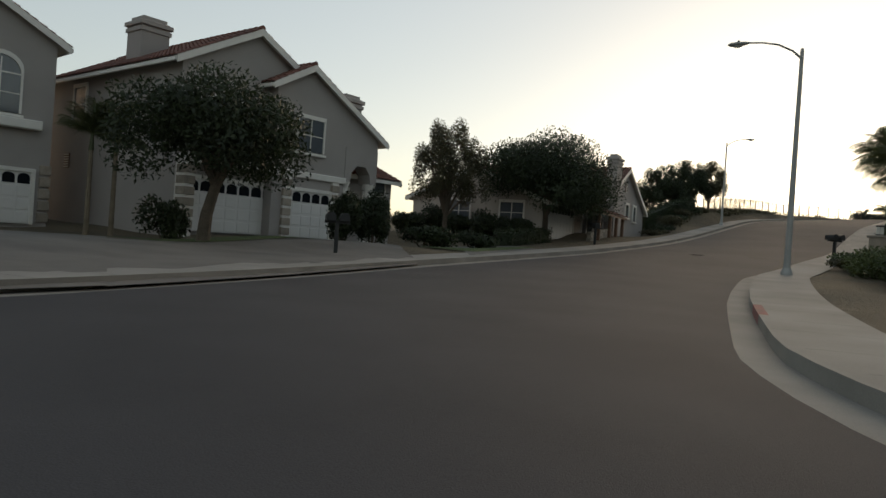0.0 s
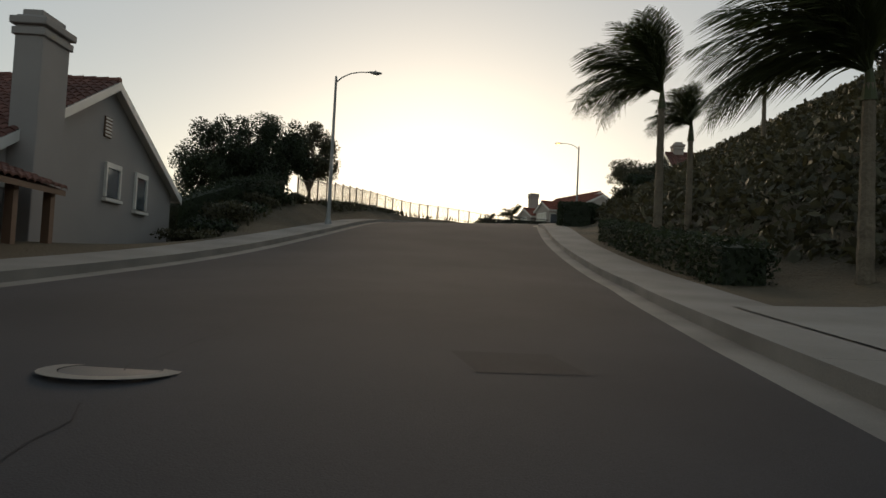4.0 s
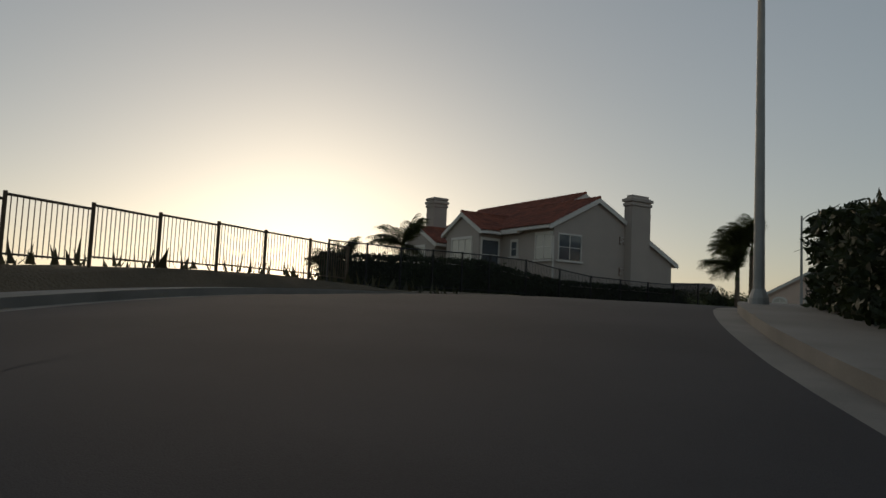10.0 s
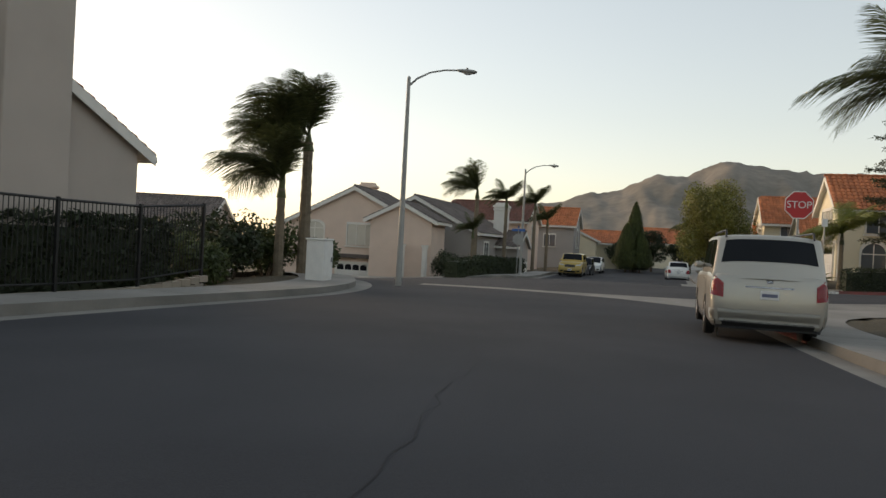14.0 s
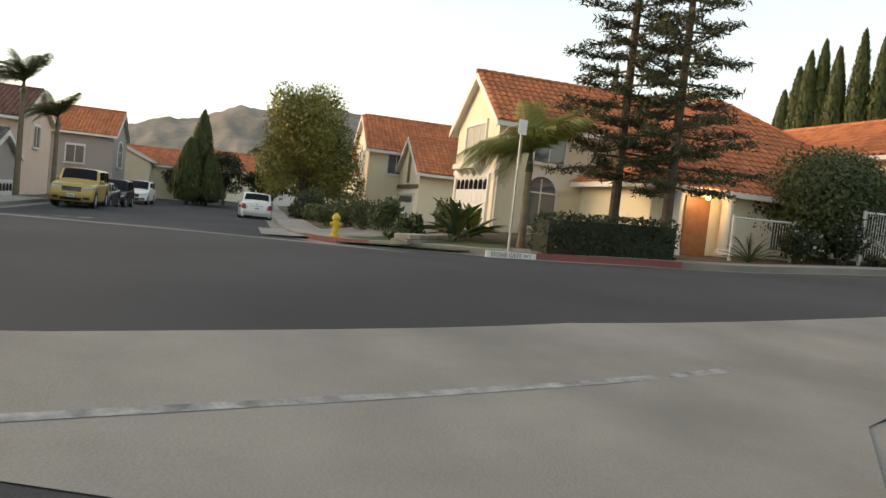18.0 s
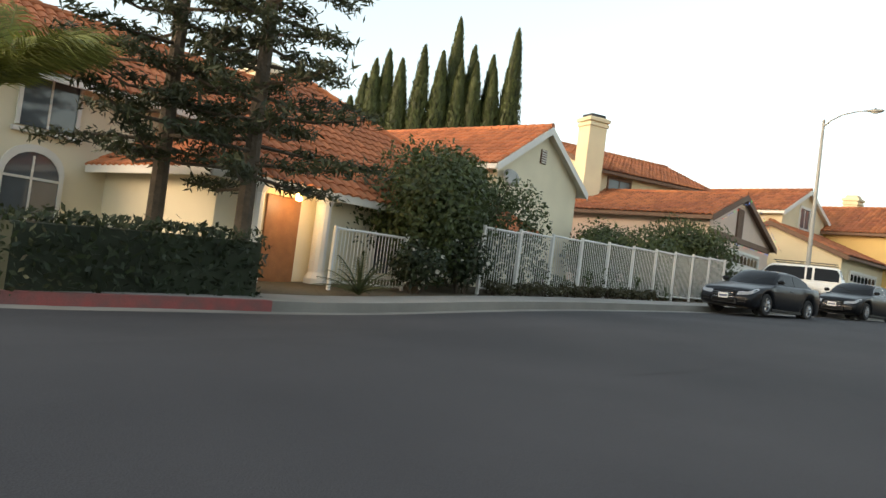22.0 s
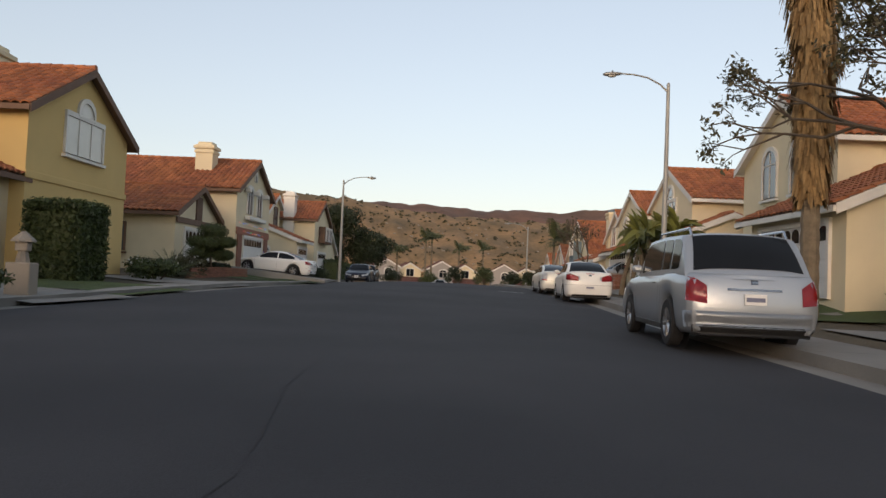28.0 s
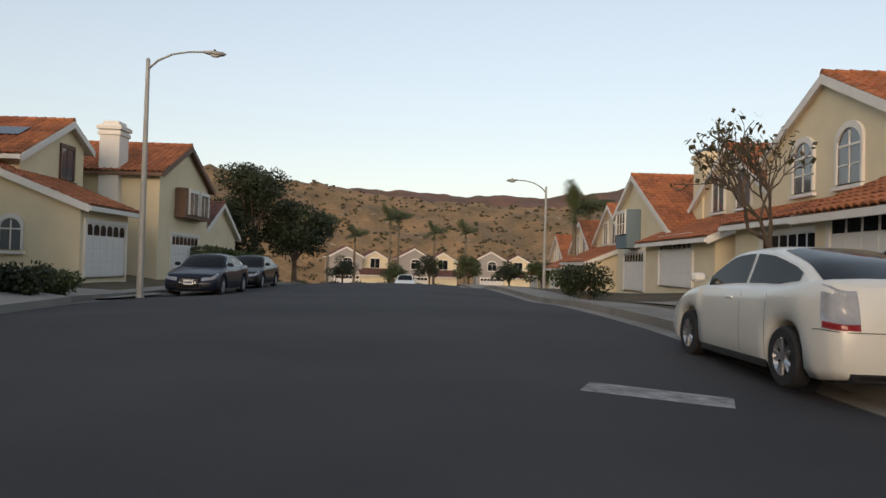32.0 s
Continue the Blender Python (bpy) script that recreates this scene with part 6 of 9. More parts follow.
# flat door in near-black: the porch's deep shade is put into its colour
part("front_door", boxed(-8.0, -7.0, 0.44, 0.5, -0.8, 1.4), DARKVOID, h)
window(h, (-8.9, 0.48, -0.1), "-y", 1.1, 1.5, 1, 1, trim=TRIM_W)
low_wall("garden_wall", [(7.4, 44.6), (9.3, 48.9)], 0.6, STONE, "low wall of rough pale stones before the porch", 0.3, 0.2, 0.35)

tree("tree", -7.9, 19.9, 6.3, 3.6, 0.2, LEAF_D, "dark leafy tree with a leaning trunk on the lawn", 1, n=20000, size=0.1, stem=0.3, lean=0.35, blobs=26)
tree("tree", -1.5, 38.2, 8.4, 2.9, 0.15, LEAF_OLIVE, "tall thin-leaved tree with upright branches", 2, n=26000, size=0.07, stem=0.22, squash=1.7, blobs=64, clump=0.4)
tree("tree", 4.4, 42.4, 7.6, 4.9, 0.24, LEAF_D, "broad dark spreading tree over the front yard", 3, n=60000, size=0.09, stem=0.2, blobs=46)
for k, (tx, ty, th) in enumerate(((23.6, 77.6, 6.6), (21.2, 75.8, 7.2), (18.9, 73.6, 7.2), (16.6, 72.0, 6.8))):
    tree("tree", tx, ty, th, 2.5, 0.14, LEAF_OLIVE if k == 0 else LEAF_D, "slender dark tree beside the fence", 10 + k, n=18000, size=0.085, stem=0.12, squash=1.25, blobs=44, clump=0.6, group="trees by the fence")
for k, (px, py) in enumerate(((-13.0, 21.6), (-12.4, 22.2))):
    palm("palm_tree", px, py, 3.6, 1.5, LEAF_PALM, "small slim palm against the house wall", 20 + k, 0.09, 10)
hedge("hedge", [(14.2, 64.5), (17.5, 67.5), (20.2, 71.5)], 1.3, 1.5, LEAF_D, "dark clipped hedge above the bank", 31)
hedge("hedge", [(2.0, 36.2), (4.2, 40.6)], 1.2, 0.8, LEAF_D, "low dark hedge before the porch", 32)
bush("bush", -3.6, 27.4, 1.6, 1.6, 2.6, LEAF_D, "tall dark clipped shrub by the garage", 33, 9000, 0.07)
bush("bush", -4.6, 26.0, 1.4, 1.4, 2.4, LEAF_D, "tall dark clipped shrub by the garage", 34, 8000, 0.07)
bush("bush", -1.6, 29.5, 3.2, 2.4, 1.1, LEAF_D, "low dark shrubs in the bed", 35, 2600)
bush("bush", 0.6, 33.0, 2.6, 2.0, 1.0, LEAF_D, "low dark shrubs in the bed", 36, 2000)
bush("bush", -10.2, 22.0, 2.2, 1.4, 1.8, LEAF_D, "dark shrubs beside the wall", 37, 2200)
mailbox(-3.25, 19.4, 20)
mailbox(7.4, 40.9, 20, twin=False)
mailbox(17.7, 32.7, 25, label="dark twin mailbox on a leaning post")
patch("lawn", [(-11.4, 19.6), (-8.6, 18.2), (-5.6, 21.6), (-4.6, 23.4), (-6.6, 24.4), (-8.6, 23.0)], GRASS, "small dark front lawn", "lawn", 0.03)
patch("lawn", [(-1.6, 27.2), (0.9, 26.8), (3.6, 33.8), (1.4, 35.0)], GRASS, "dark strip of lawn", "lawn", 0.03)
# these drives carry the street's shade in their base colour
patch("driveway", [(-16.5, 14.6), (-5.6, 2.2), (-3.7, 7.0), (-11.0, 19.5)], SHADED_CONCRETE, "broad concrete driveway, shade put into its dark colour", "driveway", 0.025)
patch("driveway", [(-10.2, 25.2), (-6.2, 25.4), (-4.2, 22.6), (-2.3, 12.4), (-0.5, 18.8), (-2.2, 26.0), (-5.7, 31.6)], SHADED_CONCRETE, "broad concrete driveway, shade put into its dark colour", "driveway", 0.02)
patch("driveway", [(-11.0, 19.5), (-8.4, 14.4), (-3.7, 7.0), (-2.3, 12.4), (-4.2, 22.6), (-6.8, 24.6), (-9.4, 23.0)], SHADED_CONCRETE, "broad concrete driveway, shade put into its dark colour", "driveway", 0.012)
patch("driveway", [(0.8, 24.2), (3.6, 33.2), (2.0, 36.8), (-3.2, 38.2), (-0.6, 33.5)], SHADED_CONCRETE, "concrete driveway, shade put into its dark colour", "driveway", 0.015)

# the right side: planted corner, drive with lantern pillars, wind-blown palms, planted slope
for k, (bx, by, w, hh) in enumerate(((14.2, 19.6, 2.8, 1.2), (15.2, 22.6, 3.0, 1.3), (16.6, 25.6, 3.0, 1.2), (13.8, 16.8, 2.2, 0.8), (18.4, 23.5, 3.2, 1.6))):
    bush("bush", bx, by, w, w * 0.9, hh, LEAF if k < 3 else LEAF_OLIVE, "loose green shrub in the corner bed", 40 + k, 3200, 0.075, group="corner shrubs")
for k in range(8):
    bush("ground_shrub", 13.5 + 0.42 * k + 0.3 * (k % 2), 14.6 + 1.9 * k, 2.3, 2.2, 0.55 + 0.15 * (k % 3), LEAF if k % 3 else LEAF_OLIVE, "low spreading green shrub behind the pavement", 1040 + k, 2600, 0.07, group="low corner shrubs")
for px, py in ((18.7, 30.6), (21.2, 28.4)):
    t = thing("gate_pillar", on(px, py, 25), "tan stucco gate pillar with a lit lantern", "pillar", "gate pillars")
    part("shaft", boxed(-0.3, 0.3, -0.3, 0.3, -0.4, 1.25, 0.02), WALLBLOCK, t)
    part("coping", boxed(-0.37, 0.37, -0.37, 0.37, 1.25, 1.36, 0.02), STONE, t)
    ln = part("lantern", boxed(-0.1, 0.1, -0.1, 0.1, 1.42, 1.75), FLOWER_W, t)
    part("lantern_cap", boxed(-0.14, 0.14, -0.14, 0.14, 1.75, 1.82, 0.02), DARKIRON, ln)
    part("lantern_base", boxed(-0.12, 0.12, -0.12, 0.12, 1.36, 1.42), DARKIRON, ln)
patch("driveway", [(17.0, 31.6), (20.6, 38.5), (30, 36.5), (27, 29.0)], CONCRETE, "pale concrete driveway", "driveway", 0.02)
palm("palm_tree", 29.1, 50.0, 5.7, 3.1, LEAF_PALM, "feather palm with fronds blown to one side by wind", 50, 0.14, 24, wind=(-0.95, 0.25))
palm("palm_tree", 25.6, 39.9, 4.2, 3.4, LEAF_PALM, "feather palm with fronds blown to one side by wind", 51, 0.15, 26, wind=(-1.0, 0.3))
palm("palm_tree", 31.4, 51.0, 4.2, 1.7, LEAF_PALM, "feather palm with fronds blown to one side by wind", 52, 0.12, 18, wind=(-0.9, 0.3))
hedge("hedge", [(24.6, 42.0), (29.0, 50.2), (33.0, 57.5)], 1.2, 0.9, LEAF_D, "dark clipped hedge along the pavement", 53)
hedge("hedge", [(43.2, 75.0), (46.0, 79.5), (50.2, 84.6), (54.2, 88.0)], 2.4, 1.7, LEAF_D, "tall dark rounded hedge at the foot of the slope", 54, n_per=300, size=0.1)
bush("bush", 44.6, 71.0, 2.6, 2.2, 1.2, LEAF_OLIVE, "dry shrub on the crest of the slope", 56, 2200, 0.09)
tree("tree", 52.6, 81.4, 4.0, 1.9, 0.1, LEAF_OLIVE, "scrubby small tree on the slope", 57, n=6000, size=0.09, stem=0.2)
tree("tree", 44.0, 52.0, 5.0, 2.4, 0.12, LEAF_D, "dark shrub-like tree high on the slope", 58, n=4000, size=0.13, stem=0.2)
palm("palm_tree", 43.5, 58.5, 3.2, 1.9, LEAF_PALM, "low palm on top of the slope", 59, 0.12, 14, wind=(-0.6, -0.3))
h = thing("house", pose(59.4, 83.8, 8.2, 0, 0, -120), "pale house on top of the slope, gable and chimney showing", "house", "houses on the slope")
wing(h, -5, 5, 0, 10, 6.6, 0.55, "y", wall=STUCCO_B, tile=TILE_BR)
chimney(h, -0.55, 0.55, 0.4, 1.3, 3, 7.6, STUCCO_B)
for k, (bx, by, w, hh) in enumerate(((55.4, 79.6, 4.6, 2.2), (57.2, 82.0, 4.2, 2.2), (52.6, 78.0, 3.6, 1.7), (49.6, 75.6, 3.4, 1.5), (47.0, 72.6, 3.0, 1.4))):
    bush("bush", bx, by, w, w * 0.8, hh, LEAF_OLIVE if k % 2 else LEAF_D, "dry dark scrub on the crest of the slope", 1057 + k, 3600, 0.1, group="scrub on the slope")
low_wall("slope_wall", [(50.5, 79.0), (55.0, 76.0), (59.5, 74.5)], 1.0, WALLBLOCK, "tan block wall on the slope", 0.2, up=-0.3)
# ground cover on the slope: far more tufts than one could count
rng = np.random.default_rng(7)
n = 42000
sx, sy = rng.uniform(24, 64, n), rng.uniform(34, 92, n)
ok = (rise(sx, sy) > 0.5) & (kerb_dist(sx, sy) > 2.2)
sx, sy = sx[ok], sy[ok]
sz = ground(sx, sy)
verts, faces = [], []
for k in range(3):
    c = np.column_stack([sx, sy, sz]) + rng.normal(size=(len(sx), 3)) * (0.25, 0.25, 0.03)
    u = rng.normal(size=c.shape) * (0.1, 0.1, 0.08)
    w = rng.normal(size=c.shape) * (0.075, 0.075, 0.06)
    v = np.stack([c - u, c + w + (0, 0, 0.14), c + u + (0, 0, 0.09), c - w], 1).reshape(-1, 3)
    b = len(verts)
    verts += v.tolist()
    faces += (np.arange(4 * len(sx)).reshape(-1, 4) + b).tolist()
tagged(from_arrays("ground_cover", verts, faces, LEAF_OLIVE), "low dry ground cover over the slope", "ground cover", kind="stuff")
n = 9000
sx, sy = rng.uniform(12, 60, n), rng.uniform(62, 116, n)
s_, a_ = sides(sx, sy)
ok = (s_ > 7.6) & (s_ < 13.5) & (a_ > 122) & (a_ < 186)
sx, sy = sx[ok], sy[ok]
sz = ground(sx, sy)
c = np.column_stack([sx, sy, sz])
tip = rng.normal(size=c.shape) * (0.12, 0.12, 0.1) + (0, 0, 0.4)
w = rng.normal(size=c.shape) * (0.05, 0.05, 0)
v = np.stack([c - w, c + w, c + tip], 1).reshape(-1, 3)
tagged(from_arrays("dry_grass", v, np.arange(3 * len(sx)).reshape(-1, 3).tolist(), LEAF_OLIVE), "tufts of dry grass along the bank", "grass", kind="stuff")
def beside(a0, a1, off, step=4.0):
    """Places along the left side of the first street, off metres from its centre line."""
    out, run = [], 0.0
    line = ROAD_LINES[0][1]
    for (x0, y0), (x1, y1) in zip(line, line[1:]):
        length = math.hypot(x1 - x0, y1 - y0)
        while a0 <= min(run + length, a1) and a0 >= run:
            k = (a0 - run) / length
            out.append((x0 + (x1 - x0) * k - (y1 - y0) / length * off, y0 + (y1 - y0) * k + (x1 - x0) / length * off))
            a0 += step
        run += length
    return out


iron_fence("fence", beside(134, 178, 8.1), 1.3, BRONZEIRON, "brown iron bar fence stepping along the bank", 2.0, 0.14, 0.03, bar=0.012, post=0.04)

for k, (bx, by) in enumerate(beside(122, 134, 8.9, 2.0)):
    bush("ground_shrub", bx, by, 2.6, 2.0, 0.7 + 0.2 * (k % 3), LEAF_D if k % 2 else LEAF_OLIVE, "low dark scrub on the bank by the trees", 1300 + k, 2200, 0.08, group="scrub on the bank")

# ---- the bend: house behind its hedge and fence ----
h = thing("house", pose(70.5, 113.7, 0, 0, 0, -4), "two-storey beige stucco house with red tiled roof and chimneys", "house", "houses at the bend")
wing(h, 0, 10.3, 0, 8, 14.9, 0.51, "y", at=3.5, base=4, wall=STUCCO_B, tile=TILE_R, rake=0.17)
wing(h, 0.02, 10.2, 3.2, 16, 15.75, 0.53, "y", at=5.2, base=3, wall=STUCCO_B, tile=TILE_R, rake=0.17)
wing(h, -1.9, 4, 5.3, 9.3, 14.1, 0.55, "x", base=3, wall=STUCCO_B, tile=TILE_R, rake=0.17)
wing(h, -1.6, 3, 11.5, 16, 13.6, 0.5, "x", base=3, wall=STUCCO_B, tile=TILE_R, rake=0.17)
wing(h, -0.9, 2.0, 0.2, 4.4, 9.95, 0.3, "y", at=1.2, base=4, wall=STUCCO_B, tile=TILE_R, over=0.2, rake=0.12)
chimney(h, 5.9, 7.6, -0.6, 0.1, 4, 15.4, STUCCO_B, steps=2)
chimney(h, 0.2, 1.4, 14.9, 16.1, 10, 16.2, STUCCO_B, steps=3)
window(h, (1.25, -0.02, 11.0), "-y", 1.75, 1.5, 2, 2, trim=TRIM_W, surround=0.05)
window(h, (-0.02, 0.9, 11.0), "-x", 1.5, 1.5, 2, 2, glass=BLIND)
window(h, (-0.02, 3.9, 11.3), "-x", 0.6, 0.9, 1, 2)
window(h, (-1.92, 7.3, 10.7), "-x", 2.4, 1.7, 3, 1, glass=BLIND)
window(h, (-1.0, 5.28, 10.4), "-y", 1.3, 1.9, 1, 2)
window(h, (-1.62, 13.6, 10.9), "-x", 1.4, 1.3, 2, 1, glass=BLIND)
vent(h, (5.6, -0.02, 12.3), "-y", 0.34, 0.5)
vent(h, (5.6, -0.02, 10.3), "-y", 0.34, 0.5)
part("downpipe", tube(B(), [(-0.4, -0.1, 12.6), (-0.08, -0.08, 12.3), (-0.08, -0.08, 5)], 0.045, 6), TRIM_W, h)
FL = [(53.6, 109.6), (58.0, 110.9), (64.0, 111.7), (72.0, 112.0), (82.4, 112.0)]
low_wall("garden_wall", FL, 0.4, WALLBLOCK, "low tan block wall under the iron fence", 0.22)
iron_fence("fence", FL, 1.95, DARKIRON, "dark iron fence on a low block wall", 2.4, 0.12, 0.4, stepped=False)
hedge("hedge", [(54.0, 110.8), (58.2, 111.9), (64.0, 112.6), (69.6, 112.8), (81.4, 112.7)], 0.8, 2.15, LEAF_D, "dense dark hedge behind the iron fence", 60, n_per=300, size=0.09)
palm("palm_tree", 59.6, 113.4, 3.1, 1.9, LEAF_PALM, "dark feather palm beside the house", 61, 0.15, 30)
palm("palm_tree", 56.4, 114.4, 2.5, 1.7, LEAF_PALM, "dark feather palm beside the house", 62, 0.15, 28)
bush("bush", 57.4, 112.9, 3.6, 2.2, 2.8, LEAF_D, "dark shrubs behind the fence", 64, 4200)
bush("bush", 62.0, 113.6, 3.2, 2.0, 2.6, LEAF_D, "dark shrubs behind the fence", 65, 3600)

# ---- the crossing ----
t = thing("utility_cabinet", on(86.2, 110.2, 6), "white metal utility cabinet at the corner", "cabinet")
part("body", boxed(-0.42, 0.42, -0.3, 0.3, -0.1, 1.3, 0.02), WHITE_PAINT, t)
part("door", boxed(-0.38, 0.38, -0.325, -0.3, 0.1, 1.22, 0.008), WHITE_PAINT, t)
part("handle", boxed(0.22, 0.27, -0.345, -0.325, 0.6, 0.75), TRIMBLACK, t)
part("lid", boxed(-0.45, 0.45, -0.33, 0.33, 1.3, 1.36, 0.015), WHITE_PAINT, t)


def sign_post(x, y, turn, h, label):
    t = thing("sign_post", on(x, y, turn), label, "sign", "signs at the crossing")
    part("post", boxed(-0.025, 0.025, -0.025, 0.025, -0.3, h), GALV, t)
    return t


def octagon(t, z, face, name="stop_plate"):
    bm = B()
    r = 0.4
    prism(bm, [(r * math.cos(math.pi / 8 + k * math.pi / 4), z + r * math.sin(math.pi / 8 + k * math.pi / 4)) for k in range(8)], "y", -0.045, -0.03)
    return part(name, bm, face, t)


def lettering(text, size, m, parent, p, rx=90, rz_=0, name="lettering", depth=0.003):
    cu = bpy.data.curves.new(name, "FONT")
    cu.body, cu.size, cu.align_x, cu.align_y, cu.extrude = text, size, "CENTER", "CENTER", depth
    tmp = bpy.data.objects.new(name, cu)
    scene.collection.objects.link(tmp)
    me = bpy.data.meshes.new_from_object(tmp.evaluated_get(bpy.context.evaluated_depsgraph_get()))
    bpy.data.objects.remove(tmp)
    me.materials.clear()
    me.materials.append(m)
    ob = new(name, me)
    ob.parent = parent
    ob.matrix_local = pose(*p, rx, 0, rz_)
    return ob


t = sign_post(86.1, 96.0, -80, 3.4, "red octagonal stop sign on a steel post")
o = octagon(t, 3.0, SIGN_RED)
o.matrix_local = pose(0, 0, 0)
rim = B()
R1, R2 = 0.4, 0.375
pts = [(math.cos(math.pi / 8 + k * math.pi / 4), math.sin(math.pi / 8 + k * math.pi / 4)) for k in range(8)]
part("white_rim", ring_mesh([(R1 * a, 3.0 + R1 * b) for a, b in pts], [(R2 * a, 3.0 + R2 * b) for a, b in pts], -0.049, -0.045), WHITE_PAINT, o)
lettering("STOP", 0.27, WHITE_PAINT, o, (0, -0.05, 3.0))
t = sign_post(113.6, 108.9, 95, 3.2, "stop sign seen from behind with a blue street-name plate")
octagon(t, 2.5, GALV, "stop_plate_back")
for k, a in enumerate((0, 90)):
    o = part("name_plate", boxed(-0.45, 0.45, -0.01, 0.01, 3.05 + 0.2 * k, 3.22 + 0.2 * k), SIGN_BLUE, t)
    o.matrix_local = pose(0, 0, 0, 0, 0, a)
    part("plate_bar", boxed(-0.36, 0.36, -0.014, -0.011, 3.1 + 0.2 * k, 3.17 + 0.2 * k), WHITE_PAINT, o)
t = sign_post(104.7, 91.75, -70, 3.6, "tall steel post with a narrow sign")
part("plate", boxed(-0.15, 0.15, -0.035, -0.025, 3.2, 3.6), WHITE_PAINT, t)

# painted kerb: white name panel and red length
t = new("kerb_sign")
t.matrix_world = pose(104.46, 91.75, rz(104.46, 91.75), 0, 0, -79)
tagged(t, "white panel with black street name painted on the kerb face", "sign")
part("panel", boxed(-0.8, 0.8, -0.025, 0.0, -0.05, 0.137), WHITE_PAINT, t)
lettering("STONE GATE WY", 0.165, TRIMBLACK, t, (0, -0.027, 0.04))

t = new("kerb_sign")
t.matrix_world = pose(88.3, 95.88, rz(88.3, 95.9), 0, 0, 158)
tagged(t, "white panel with worn writing painted on the kerb face", "sign")
part("panel", boxed(-0.62, 0.62, -0.03, 0.0, -0.06, 0.135), WHITE_PAINT, t)
part("writing_bar", boxed(-0.35, 0.0, -0.033, -0.03, 0.0, 0.09), TRIMBLACK, t)
part("writing_bar", boxed(0.1, 0.42, -0.033, -0.03, 0.0, 0.09), TRIMBLACK, t)


def kerb_paint(name, x0, x1, y0, y1, label):
    """A coat of paint on the kerb's face and top, within a stretch of the plan."""
    vs, fs = [], []
    for a, b in kerb_edges(sf, sv, 0.0):
        (xa, ya), (xb, yb) = sv[a], sv[b]
        if not (x0 <= (xa + xb) / 2 <= x1 and y0 <= (ya + yb) / 2 <= y1):
            continue
        g = []
        for x, y in ((xa, ya), (xb, yb)):
            e = 0.05
            gx_ = float(kerb_dist(np.array(x + e), np.array(y)) - kerb_dist(np.array(x - e), np.array(y)))
            gy_ = float(kerb_dist(np.array(x), np.array(y + e)) - kerb_dist(np.array(x), np.array(y - e)))
            l = math.hypot(gx_, gy_) or 1
            g.append((gx_ / l, gy_ / l))
        n = len(vs)
        for (x, y), (u, v) in zip(((xa, ya), (xb, yb)), g):
            z = rz(x, y)
            vs += [(x - 0.006 * u, y - 0.006 * v, z - 0.06), (x - 0.006 * u, y - 0.006 * v, z + 0.137), (x + 0.15 * u, y + 0.15 * v, z + 0.137)]
        fs += [(n, n + 3, n + 4, n + 1), (n + 1, n + 4, n + 5, n + 2)]
    return tagged(from_arrays(name, vs, fs, RED_PAINT), label, "kerb paint", kind="structure")


kerb_paint("red_kerb", 102, 106, 87.4, 91.2, "worn red no-parking paint on the kerb")
kerb_paint("red_kerb", 108.5, 111.5, 95, 99, "worn red no-parking paint on the kerb")
kerb_paint("red_kerb", 80.5, 87.7, 93, 98, "worn red no-parking paint on the kerb")
kerb_paint("red_kerb", 6.5, 16, -2, 11.0, "worn red no-parking paint on the kerb")
# concrete cross gutters and worn stop lines
patch("cross_gutter", [(87.75, 97.05), (88.5, 96.1), (90.0, 94.7), (91.3, 92.3), (91.9, 90.2), (94.1, 90.0), (93.2, 95.4), (91.4, 100.0), (90.6, 103.2), (90.7, 108.0), (90.0, 108.0), (89.6, 102.8), (89.3, 100.6), (88.6, 98.4)], GUTTER, "pale concrete cross gutter over the side street", "gutter", 0.006, road=True)
patch("cross_gutter", [(103.2, 94.8), (105.0, 96.0), (107.0, 97.2), (106.4, 100), (106.6, 106.4), (108.0, 108.8), (106.2, 110.0)], GUTTER, "pale concrete cross gutter over the side street", "gutter", 0.006, road=True)
patch("stop_line", [(89.35, 100.4), (89.47, 100.4), (91.55, 94.6), (91.43, 94.6)], WORN_WHITE, "worn white stop line on the asphalt", "road marking", 0.009, road=True)
patch("stop_line", [(107.2, 102.9), (107.5, 102.9), (107.5, 107.6), (107.2, 107.6)], WORN_WHITE, "worn white stop line on the asphalt", "road marking", 0.012, road=True)
t = thing("fire_hydrant", on(110.5, 95.75, 0, 0.0), "yellow fire hydrant behind the red kerb", "hydrant")
part("barrel", tube(B(), [(0, 0, -0.1), (0, 0, 0.06), (0, 0, 0.07), (0, 0, 0.55), (0, 0, 0.6)], [0.17, 0.17, 0.11, 0.11, 0.15], 14), YELLOW, t)
part("bonnet", tube(B(), [(0, 0, 0.6), (0, 0, 0.68), (0, 0, 0.76), (0, 0, 0.8)], [0.15, 0.13, 0.06, 0.03], 14), YELLOW, t)
for a in (0, 90, 180):
    o = part("outlet", tube(B(), [(0.08, 0, 0.42), (0.19, 0, 0.42)], 0.07, 10), YELLOW, t)
    o.matrix_local = pose(0, 0, 0, 0, 0, a - 90)

# corner house with clay tiles
h = thing("house", pose(112.8, 89.4, 8.25), "cream stucco corner house with orange clay tile roof", "house", "houses on the last street")
wing(h, 0.4, 6.0, -12, 0, 6.5, 0.7, "y", at=3.2, wall=STUCCO_C, tile=TILE_O, over=0.5)
hip_wing(h, -4.9, 6.2, -15.6, -3.8, 2.35, 0.68, wall=STUCCO_C, tile=TILE_O, loose=300)
garage_door(h, (3.2, 0.01, 0.0), "+y", 4.4)
window(h, (3.2, 0.02, 2.9), "+y", 2.6, 1.5, 3, 1, glass=BLIND)
